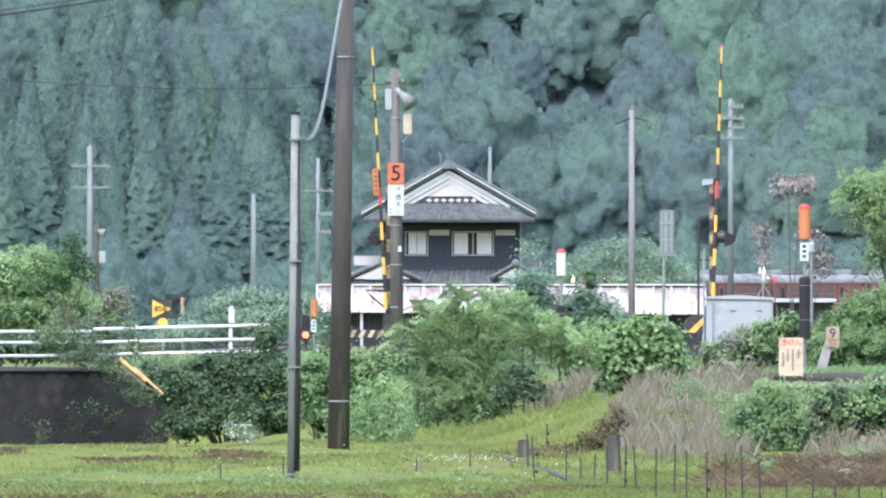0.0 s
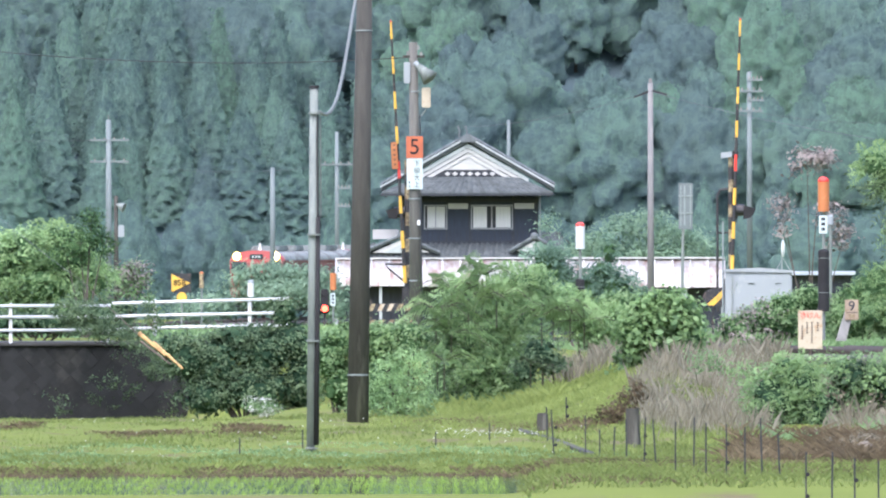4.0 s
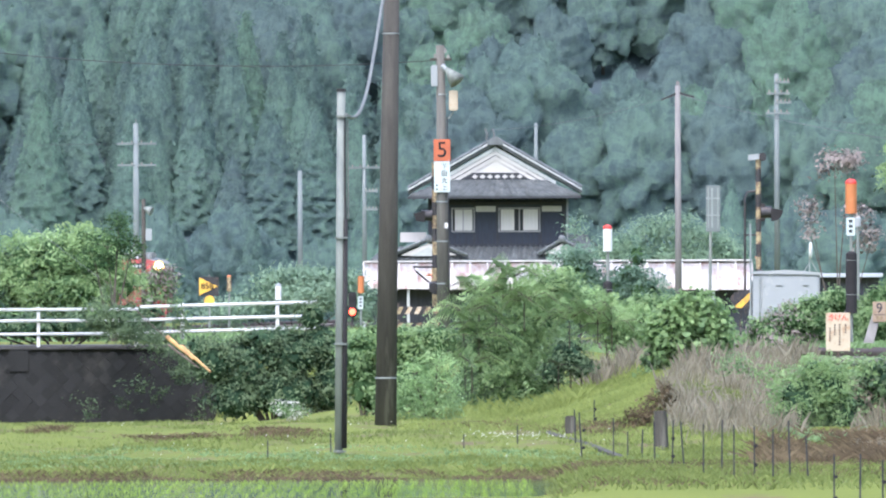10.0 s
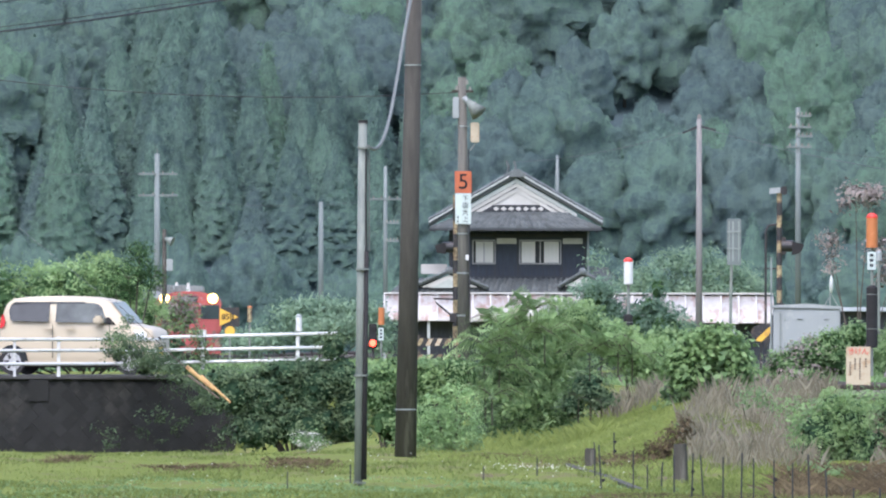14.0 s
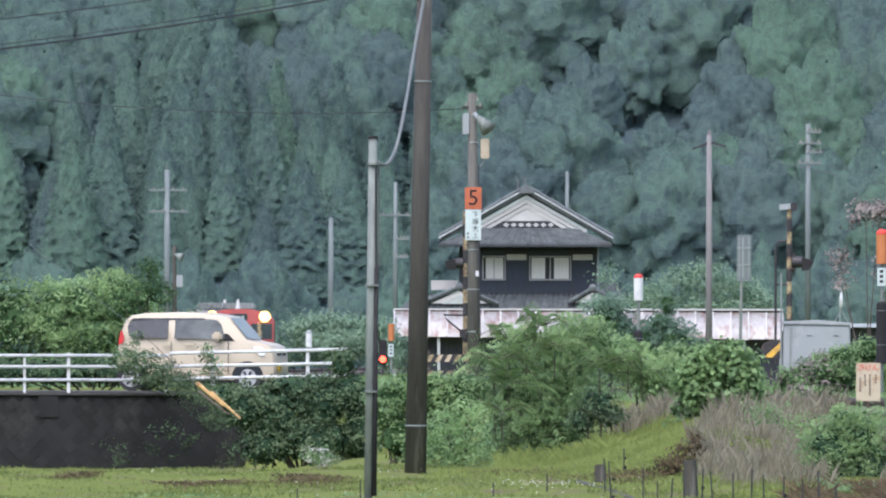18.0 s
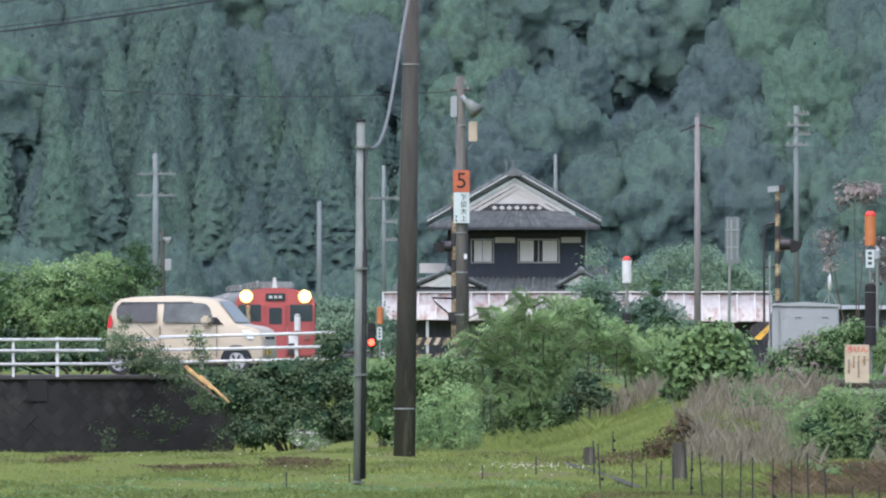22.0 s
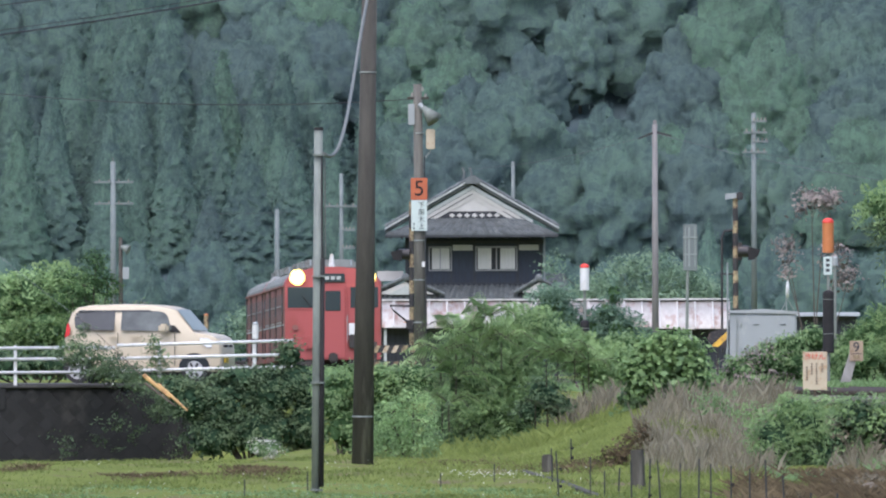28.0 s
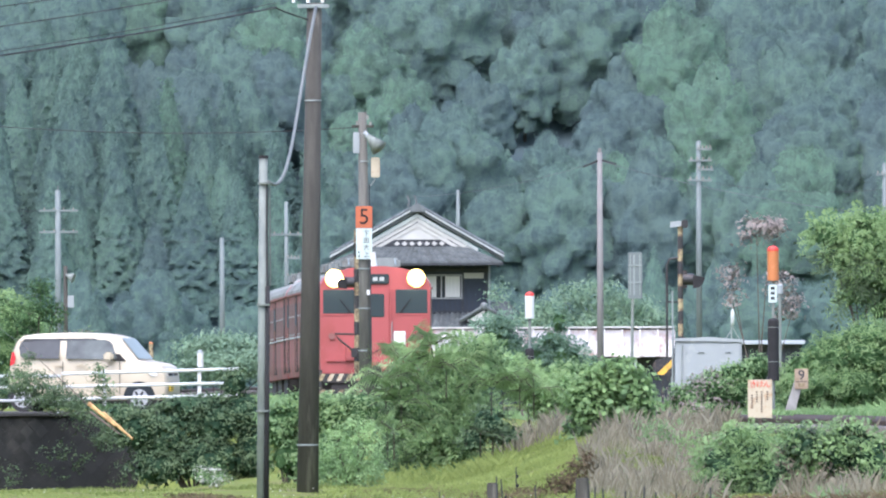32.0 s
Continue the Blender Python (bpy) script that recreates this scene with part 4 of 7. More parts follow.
arm_r = arm(mr + Vector((0.02, -0.14, 0)), zat(530, 128) - mr.z, zat(83, 128) - zat(530, 128), "black and yellow banded level crossing barrier arm")
# board with stripes beside the drive
b = sight(1228, 610, 126)
t = thing("striped_board", b, "weathered black and yellow striped warning board", "sign")
part("board", slab([(-0.10, 0.24), (0.23, 0.22), (0.23, 0.66), (0.0, 0.64), (-0.16, 0.58), (-0.23, 0.46), (-0.20, 0.32)], -0.015, 0.015), "black_paint", t)
part("stripe", slab([(-0.15, 0.27), (0.02, 0.26), (0.22, 0.46), (0.22, 0.61)], -0.022, -0.017), "yellow", t)
part("leg", box((0.05, 0.05, 0.7), (0.0, 0.05, 0.0), 0.005), "black_paint", t)

mast_l, ml, mlh = crossing_mast(687, 131.5, 640, 330, "black and yellow banded level crossing mast beside a concrete pole")
zz = lambda v: zat(v, 131.5) - ml.z
part("warning_lamp", rod((-0.05, 0, zz(423)), (-0.30, 0, zz(423)), 0.12, 0.12, 16), "black_paint", mast_l)
part("lamp_visor", slab([(-0.22, zz(415)), (-0.48, zz(419)), (-0.42, zz(433)), (-0.22, zz(435))], -0.13, 0.13), "black", mast_l)
part("bracket_arm", pipe([(-0.02, -0.1, zz(548)), (-0.40, -0.1, zz(524)), (-0.50, -0.1, zz(514)), (0.0, -0.1, zz(515))], 0.024, 8), "underframe", mast_l)
arm_l = arm(ml + Vector((-0.05, -0.16, 0)), zat(548, 131.5) - ml.z, zat(85, 131.5) - zat(548, 131.5), "black and yellow banded level crossing barrier arm")
zp = zat(322, 131.5) - zat(548, 131.5)
pl = part("hazard_plate", box((0.15, 0.02, 0.62), (-0.08, -0.06, zp), 0.01), "orange", arm_l, "orange plate with dark marks")
for k in range(5):
    part("plate_mark", box((0.05, 0.008, 0.05), (-0.08, -0.075, zp + 0.24 - 0.11 * k), 0), "rust", pl)
# low striped guard boards
b = sight(658, 640, 130.5)
t = thing("guard_board", b, "low guard of two black and yellow striped boards", "barrier")
for v in (591, 617):
    z = zat(v, 130.5) - b.z
    bd = part("board", box((1.02, 0.03, 0.17 if v < 600 else 0.12), (0, 0, z), 0.008), "black_paint", t)
    for k in range(5):
        x = -0.44 + 0.21 * k
        hh = 0.08 if v < 600 else 0.055
        part("stripe", slab([(x - 0.08, z - hh), (x + 0.02, z - hh), (x + 0.10, z + hh), (x, z + hh)], -0.019, -0.016), ("rusty_yellow", "cream_board")[k in (1, 2)] if v < 600 else "rusty_yellow", t)
for x in (-0.45, 0.45):
    part("leg", box((0.06, 0.05, 1.0), (x, 0.04, 0.3), 0.005), "black_paint", t)

# concrete pole with number sign
D5 = 131
b = sight(703, 640, D5)
t = thing("crossing_pole", b, "weathered concrete pole with signs and a horn loudspeaker", "pole")
zz = lambda v: zat(v, D5) - b.z
part("shaft", rod((0, 0, -0.4), (-0.06, 0, zz(122)), 0.155, 0.095, 24), "old_concrete", t, smooth=True)
part("number_sign", box((0.38, 0.02, 0.50), (-0.03, -0.17, zz(308)), 0.008), "orange_sign", t)
lettering("5", 0.50, (-0.03, -0.186, zz(308)), t, "black", "number", 0.0)
part("name_sign", box((0.36, 0.02, 0.70), (-0.03, -0.17, zz(355)), 0.008), "sign_white", t)
for k, ch in enumerate("下田大上"):
    lettering(ch, 0.145, (0.0 + 0.02, -0.186, zz(337 + 12.5 * k)), t, "dark_timber", "lettering")
for k in range(2):
    part("small_mark", box((0.03, 0.008, 0.05), (-0.15, -0.184, zz(370 + 7 * k)), 0), "dark_timber", t)
part("horn_mount", rod((0.0, -0.05, zz(168)), (0.10, -0.1, zz(168)), 0.04, 0.04, 10), "galv", t)
part("horn", rod((0.06, -0.1, zz(163)), (0.32, -0.24, zz(186)), 0.045, 0.20, 20), "galv", t, "grey horn loudspeaker", True)
part("horn_driver", rod((-0.02, -0.07, zz(158)), (0.08, -0.11, zz(166)), 0.065, 0.05, 12), "cabinet", t)
part("junction_box", box((0.15, 0.14, 0.48), (-0.20, -0.05, zz(176)), 0.015), "cabinet", t)
part("battery_box", box((0.20, 0.18, 0.46), (0.235, -0.05, zz(220)), 0.02), "cream_board", t)
part("box_bracket", pipe([(0.235, 0, zz(240)), (0.12, 0, zz(252))], 0.02, 6), "steel", t)
for k, z in ((-0.18, 140), (0.12, 142), (0.05, 130)):
    part("insulator", rod((k, -0.02, zz(z + 5)), (k, -0.02, zz(z - 3)), 0.04, 0.025, 10), "grey_pole", t)
part("top_arm", box((0.5, 0.06, 0.06), (-0.05, -0.03, zz(147)), 0.01), "pole", t)
part("conduit", pipe([(0.09, -0.12, zz(250)), (0.11, -0.14, zz(420)), (0.13, -0.15, zz(560))], 0.016, 6), "wire", t)
part("sticker", box((0.07, 0.005, 0.12), (0.06, -0.152, zz(441)), 0), "white", t)
for v in (210, 400, 470, 545):
    part("clamp", rod((-0.03, 0, zz(v)), (-0.03, 0, zz(v) + 0.03), 0.148 - (0.03 if v < 300 else 0), None, 18), "steel", t)

# red crossing signal lamp and its orange post
b = sight(541, 615, 188)
t = thing("crossing_signal", b, "black crossing signal with lit red lamp", "signal")
zz = lambda v: zat(v, 188) - b.z
part("post", rod((0.0, 0.05, -0.3), (0.0, 0.05, zz(560)), 0.04, 0.04, 10), "black_paint", t)
part("housing", box((0.26, 0.16, 0.8), (0, 0, zz(580)), 0.03), "black", t)
part("lamp", rod((0, -0.2, zz(593)), (0, -0.22, zz(593)), 0.11, 0.10, 18), "red_glow", t, "lit red lamp")
part("second_lamp", rod((0, -0.07, zz(567)), (0, -0.10, zz(567)), 0.10, 0.09, 16), "black", t)
part("visor", rod((0, -0.05, zz(590)), (0, -0.2, zz(589)), 0.15, 0.15, 18), "black", t)


def signal_post(u, d, foot, v0, v1, w, colour, cap, label, name="obstruction_light", tag=None, sleeve=None):
    b = sight(u, foot, d)
    t = thing(name, b, label, "signal post")
    zz = lambda v: zat(v, d) - b.z
    px = d / F
    part("post", rod((0, 0, -0.4), (0, 0, zz(v1)), 0.032, 0.032, 10), "galv", t)
    part("housing", rod((0, 0, zz(v1)), (0, 0, zz(v0)), w * px / 2, w * px / 2, 20), colour, t, smooth=False)
    if cap:
        part("cap", ball((0, 0, zz(v0)), w * px / 2 * 1.05, 14, None, (1, 1, 0.75)), cap, t, smooth=True)
    if tag:
        part("plate", box((tag[2] * px, 0.012, (tag[1] - tag[0]) * px), (-0.01, -0.06, zz((tag[0] + tag[1]) / 2)), 0.004), "sign_white", t)
        for k in range(3):
            part("plate_mark", box((tag[2] * px * 0.45, 0.006, (tag[1] - tag[0]) * px * 0.16), (-0.01, -0.07, zz(tag[0] + (k + 0.7) * (tag[1] - tag[0]) / 3.6)), 0), "dark_timber", t)
    if sleeve:
        s0, s1, sw = sleeve
        part("sleeve", rod((0, 0, zz(s1)), (0, 0, zz(s0 + 4)), sw * px / 2, sw * px / 2, 16), "black", t, "black plastic sleeve")
        part("sleeve_top", ball((0, 0, zz(s0 + 4)), sw * px / 2, 12, None, (1, 1, 0.6)), "black", t)
        for v in (s0 + 15, s0 + 76):
            if v < s1:
                part("tie", rod((0, 0, zz(v)), (0, 0, zz(v) + 0.012), sw * px / 2 + 0.004, None, 16), "galv", t)
    return t


signal_post(1424, 114.6, 615, 369, 423, 20, "orange", "red", "orange obstruction warning light with red cap on a sleeved post", tag=(430, 462, 15), sleeve=(491, 600, 20))
signal_post(993, 112.8, 610, 447, 488, 16, "white", "red", "white obstruction detector with red cap on a post", sleeve=(541, 620, 16))
signal_post(556, 186, 615, 530, 560, 11, "orange", None, "faded orange warning light on a post beside a shed", tag=(566, 588, 9))
signal_post(323, 176, 610, 530, 556, 8, "rusty_yellow", "orange", "small weathered orange signal on a post", "small_signal")
signal_post(410, 150, 640, 546, 572, 11, "white", "cabinet", "white marker post with a small top", "marker_post")
signal_post(1436, 116, 600, 433, 446, 11, "cabinet", "cabinet", "small white sensor on a thin post", "sensor_post")

# signal relay cabinet
b = sight(1309, 616, 124.5)
t = thing("relay_cabinet", b, "pale grey steel relay cabinet among weeds", "cabinet")
zz = lambda v: zat(v, 124.5) - b.z
W = 118 / F * 124.5
part("body", box((W, 0.9, zz(529) + 0.2), (0, 0.45, (zz(529) - 0.2) / 2), 0.02), "cabinet", t)
part("roof", slab([(-W / 2 - 0.03, zz(529)), (W / 2 + 0.03, zz(531)), (W / 2 + 0.03, zz(527)), (0, zz(522)), (-W / 2 - 0.03, zz(525))], -0.05, 0.95), "cabinet", t)
dr = part("door", box((W * 0.84, 0.02, zz(536)), (W * 0.06, -0.012, zz(536) / 2 + 0.02), 0.006), "cabinet", t)
part("handle", box((0.03, 0.03, 0.12), (-W * 0.33, -0.03, zz(595)), 0.006), "steel", dr)
part("hinge", box((0.03, 0.03, 0.10), (-W * 0.33, -0.03, zz(550)), 0.006), "steel", dr)
for x in (-0.16, 0.42):
    part("vent", box((0.16, 0.015, 0.07), (x, -0.028, zz(548)), 0.004), "cabinet", t)
    part("vent_slot", box((0.12, 0.006, 0.012), (x, -0.037, zz(550)), 0), "dark_timber", t)
part("side_flange", box((0.02, 0.03, zz(536)), (-W * 0.40, -0.02, zz(536) / 2), 0.004), "steel", t)
mast_stub = part("pipe", rod((-W / 2 - 0.05, 0.1, 0), (-W / 2 - 0.05, 0.1, zz(440)), 0.02, None, 8), "steel", t)

# danger board and distance post by the rails
b = sight(1400, 666, 108)
t = thing("danger_board", b, "cream danger board with red heading and faded black writing", "sign", rz=-2)
px = 108 / F
part("board", box((43 * px, 0.018, 68 * px), (0, 0, 34 * px), 0.006), "cream_board", t)
for k, ch in enumerate("きけん"):
    lettering(ch, 0.14, (-0.13 + 0.13 * k, -0.014, 59 * px), t, "red", "heading", 0.0)
for c, (x, n) in enumerate(((0.14, 4), (0.03, 9), (-0.06, 5), (-0.15, 6))):
    for k in range(n):
        part("writing_mark", box((0.035, 0.006, 0.026), (x, -0.013, (46 - 4.3 * k - (6 if c == 3 else 0)) * px), 0), "timber", t)
part("foot", box((0.05, 0.05, 0.5), (0, 0.04, -0.1), 0.005), "timber", t)
b = sight(1465, 652, 110)
t = thing("distance_post", b, "tilted concrete distance post with a numbered plate", "post")
px = 110 / F
part("post", slab([(-0.22, 0), (-0.02, 0), (0.14, 58 * px), (-0.02, 58 * px)], 0.0, 0.12), "concrete", t)
part("plate", box((24 * px, 0.03, 36 * px), (0.09, -0.03, 55 * px), 0.01), "faded_plate", t)
lettering("9", 0.26, (0.09, -0.05, 61 * px), t, "dark_timber", "number", 0.001)
part("lower_mark", box((0.12, 0.006, 0.07), (0.09, -0.049, 44 * px), 0), "rusty_yellow", t)
part("line", box((0.22, 0.006, 0.012), (0.09, -0.049, 50 * px), 0), "dark_timber", t)

# gradient board behind the fence
b = sight(288, 640, 170)
t = thing("speed_board", b, "black and yellow triangular speed board on a post", "sign")
px = 170 / F
zz = lambda v: zat(v, 170) - b.z
part("board", box((33 * px, 0.03, 34 * px), (0, 0, zz(547)), 0.008), "black_paint", t)
part("triangle", slab([(-18 * px, zz(563)), (-18 * px, zz(531)), (15 * px, zz(547))], -0.03, -0.022), "yellow", t)
lettering("85B", 0.24, (-0.06, -0.036, zz(547)), t, "black", "lettering", 0.003)
part("disc", rod((0, -0.01, zz(572)), (0, -0.03, zz(572)), 9 * px, None, 20), "yellow", t)
part("post", rod((0, 0.02, 0), (0, 0.02, zz(526)), 0.03, None, 8), "galv", t)

# road sign seen from behind
b = sight(1172, 640, 168)
t = thing("road_sign", b, "grey back of a rectangular road sign on a pole", "sign")
px = 168 / F
zz = lambda v: zat(v, 168) - b.z
part("post", rod((0, 0.05, -0.3), (0.08, 0.05, zz(372)), 0.045, None, 10), "galv", t)
part("panel", box((25 * px, 0.02, 82 * px), (0.13, 0, zz(413)), 0.008), "far_pole", t)
for v in (395, 425):
    part("brace", box((25 * px, 0.03, 0.04), (0.13, -0.02, zz(v)), 0.004), "steel", t)
part("spine", box((0.05, 0.03, 70 * px), (0.10, -0.025, zz(412)), 0.004), "steel", t)
for k in (-1, 1):
    part("stiffener", box((0.025, 0.02, 72 * px), (0.13 + 0.14 * k, -0.012, zz(412)), 0.003), "steel", t)


# ---------- poles farther off ----------
def far_pole(u, d, top_v, foot_v, r, label, arms=(), mat="far_pole", extra=None, lean=0.0):
    b = sight(u, foot_v, d)
    t = thing("utility_pole", b, label, "pole")
    zz = lambda v: zat(v, d) - b.z
    px = d / F
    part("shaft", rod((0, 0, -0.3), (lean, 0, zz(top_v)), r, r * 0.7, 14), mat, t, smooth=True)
    for v, x0, x1 in arms:
        part("crossarm", box(((x1 - x0) * px, 0.09, 3.6 * px), ((x0 + x1) / 2 * px, -0.1, zz(v)), 0.01), mat, t)
        n = 4
        for k in range(n):
            x = (x0 + (x1 - x0) * (k + 0.5) / n) * px
            part("insulator", rod((x, -0.1, zz(v) + 0.03), (x, -0.1, zz(v) + 0.18), 0.055, 0.035, 8), "grey_pole", t)
    return t, zz, px


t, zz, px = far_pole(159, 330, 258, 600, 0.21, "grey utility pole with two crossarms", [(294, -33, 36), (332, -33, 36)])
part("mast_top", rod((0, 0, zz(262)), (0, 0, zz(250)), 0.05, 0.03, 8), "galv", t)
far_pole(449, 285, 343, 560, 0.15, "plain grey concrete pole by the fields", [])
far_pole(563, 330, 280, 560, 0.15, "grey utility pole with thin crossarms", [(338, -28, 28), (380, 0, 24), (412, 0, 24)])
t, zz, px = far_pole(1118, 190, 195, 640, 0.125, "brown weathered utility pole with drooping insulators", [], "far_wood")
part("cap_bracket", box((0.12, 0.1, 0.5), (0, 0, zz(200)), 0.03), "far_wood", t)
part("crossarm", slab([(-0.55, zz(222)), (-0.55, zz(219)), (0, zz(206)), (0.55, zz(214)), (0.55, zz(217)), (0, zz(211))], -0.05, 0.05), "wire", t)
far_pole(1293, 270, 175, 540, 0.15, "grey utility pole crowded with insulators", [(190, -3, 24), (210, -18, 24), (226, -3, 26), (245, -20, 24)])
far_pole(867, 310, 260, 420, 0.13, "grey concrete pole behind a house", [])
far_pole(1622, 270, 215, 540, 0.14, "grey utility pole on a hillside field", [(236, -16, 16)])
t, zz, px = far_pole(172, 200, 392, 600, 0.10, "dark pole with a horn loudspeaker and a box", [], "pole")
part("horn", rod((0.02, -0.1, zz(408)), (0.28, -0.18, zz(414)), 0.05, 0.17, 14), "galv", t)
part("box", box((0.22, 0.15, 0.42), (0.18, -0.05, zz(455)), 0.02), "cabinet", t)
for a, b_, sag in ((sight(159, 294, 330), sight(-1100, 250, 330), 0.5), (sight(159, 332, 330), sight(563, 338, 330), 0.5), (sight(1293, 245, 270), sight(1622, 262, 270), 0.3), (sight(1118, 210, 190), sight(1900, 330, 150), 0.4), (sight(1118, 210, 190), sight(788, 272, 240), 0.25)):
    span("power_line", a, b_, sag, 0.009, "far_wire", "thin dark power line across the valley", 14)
span("stay_wire", sight(-90, 385, 126), sight(95, 532, 121), 0.03, 0.004, "galv", "pale slanting stay wire above a fence", 6)


# ---------- the house ----------
HD = 290.0
hp = HD / F
hb = sight(795, 640, HD)
house = thing("house", hb, "two-storey rural house with dark walls and grey tiled hip-and-gable roof", "house")
X = lambda u: (u - 795) * hp
Z = lambda v: zat(v, HD) - hb.z
wl = part("wall_upper", box((X(918) - X(676), 8.0, Z(388) - Z(500)), ((X(918) + X(676)) / 2, 4.0, (Z(388) + Z(500)) / 2)), "dark_board", house)
part("wall_lower", box((X(955) - X(600), 8.0, Z(492)), ((X(955) + X(600)) / 2, 3.2, Z(492) / 2)), "dark_board", house)
for v in (402, 476):
    part("beam", box((X(920) - X(676), 0.14, 0.14), ((X(920) + X(676)) / 2, -0.05, Z(v)), 0.01), "dark_timber", house)
for u in (678, 757, 798, 875, 917):
    part("pillar", box((0.13, 0.10, Z(395) - Z(478)), (X(u), -0.03, (Z(395) + Z(478)) / 2), 0.01), "dark_timber", house)
for k in range(24):
    u = 682 + k * 10
    part("batten", box((0.03, 0.03, Z(455) - Z(478)), (X(u), -0.015, (Z(455) + Z(478)) / 2), 0), "dark_timber", house)
for u0, u1 in ((760, 795), (877, 912)):
    part("plaster_panel", box((X(u1) - X(u0), 0.05, Z(407) - Z(417)), (X((u0 + u1) / 2), -0.07, Z(412)), 0.01), "plaster", house)


def house_window(u0, u1, v0, v1, curtains):
    w = part("window", box((X(u1) - X(u0), 0.04, Z(v0) - Z(v1)), (X((u0 + u1) / 2), -0.03, Z((v0 + v1) / 2)), 0), "pane", house)
    for u in (u0, (u0 + u1) / 2, u1):
        part("stile", box((0.06, 0.06, Z(v0) - Z(v1)), (X(u), -0.07, Z((v0 + v1) / 2)), 0.006), "sash", w)
    for v in (v0, v1):
        part("sash_rail", box((X(u1) - X(u0) + 0.06, 0.08, 0.07), (X((u0 + u1) / 2), -0.075, Z(v)), 0.006), "sash", w)
    for c0, c1 in curtains:
        n = max(4, int((c1 - c0) / 3))
        pts = [(X(c0 + (c1 - c0) * k / n), -0.052 - 0.012 * (k % 2)) for k in range(n + 1)]
        v, f = [], []
        for i, (x, y) in enumerate(pts):
            v += [(x, y, Z(v0 + 2)), (x, y, Z(v1 - 2))]
            if i:
                f.append((2 * i - 2, 2 * i - 1, 2 * i + 1, 2 * i))
        part("curtain", from_arrays("curtain", v, f), "curtain", w)


house_window(718, 757, 411, 452, [(723, 754)])
house_window(801, 873, 411, 452, [(804, 828), (844, 870)])
# upper roof: two slopes with verge tiles
for sgn, ue, ve in ((-1, 640, 384), (1, 948, 384)):
    bm = slab([(0, Z(292)), (X(ue), Z(ve - 4)), (X(ue), Z(ve)), (0, Z(298))], -0.9, 9.2)
    rf = part("roof_slope", bm, "roof_tile", house)
    for row, (dv, yy, r) in enumerate(((0, -0.95, 0.085), (5, -0.80, 0.075), (-5, -0.6, 0.085), (-4, 0.3, 0.07), (-4, 1.2, 0.07))):
        n = 26
        for k in range(n):
            a, b2 = k / n, (k + 0.92) / n
            p0 = Vector((X(ue) * a, yy, Z(292) + (Z(ve - 4) - Z(292)) * a - dv * hp + 0.03))
            p1 = Vector((X(ue) * b2, yy, Z(292) + (Z(ve - 4) - Z(292)) * b2 - dv * hp + 0.03))
            part("verge_tile", rod(p0 + Vector((0, 0, 0.02)), p1, r * (0.55 if row == 0 else 0.92), r * (0.6 if row == 0 else 1), 7), "barge" if row == 0 else "ridge_tile", rf)
    # bargeboards under the verge
    for dv, col, yy, ve2 in ((10, "barge", -0.78, 0.70), (17.5, "plaster", -0.72, 0.67), (26, "plaster", -0.66, 0.64)):
        a0, a1 = Z(292 + dv), Z(292) + (Z(ve - 4) - Z(292)) * ve2 - dv * hp
        part("bargeboard", slab([(0, a0), (X(ue) * ve2, a1), (X(ue) * ve2 * 0.99, a1 - 6 * hp), (0, a0 - 7 * hp)], yy, yy + 0.12), col, house)
part("pediment", slab([(X(799), Z(316)), (X(852), Z(348)), (X(746), Z(348))], -0.6, -0.5), "plaster", house, "white plastered gable")
part("gable_back", slab([(X(797), Z(300)), (X(895), Z(366)), (X(700), Z(366))], -0.48, -0.3), "dark_timber", house)
part("lattice_panel", slab([(X(752), Z(349)), (X(845), Z(349)), (X(868), Z(363)), (X(728), Z(363))], -0.64, -0.5), "dark_timber", house)
for k in range(7):
    x, z = X(759 + 13.2 * k), Z(355)
    cb = box((0.27, 0.03, 0.10), (x, -0.66, z), 0.02)
    box((0.10, 0.03, 0.22), (x, -0.663, z), 0.02, None, cb)
    part("cross_ornament", cb, "plaster", house)
part("ridge", box((0.36, 9.6, 0.34), (0, 4.0, Z(290)), 0.06), "ridge_tile", house)
part("ridge_end", slab([(-0.42, Z(299)), (0.42, Z(299)), (0.30, Z(291)), (0.16, Z(286)), (-0.16, Z(286)), (-0.30, Z(291))], -1.05, -0.85), "ridge_tile", house)
for x in (-0.26, 0.10):
    part("finial", pipe([(X(788) + x, -0.9, Z(290)), (X(788) + x + 0.05, -0.9, Z(280)), (X(788) + x - 0.05, -0.9, Z(270))], 0.06, 6), "ridge_tile", house)


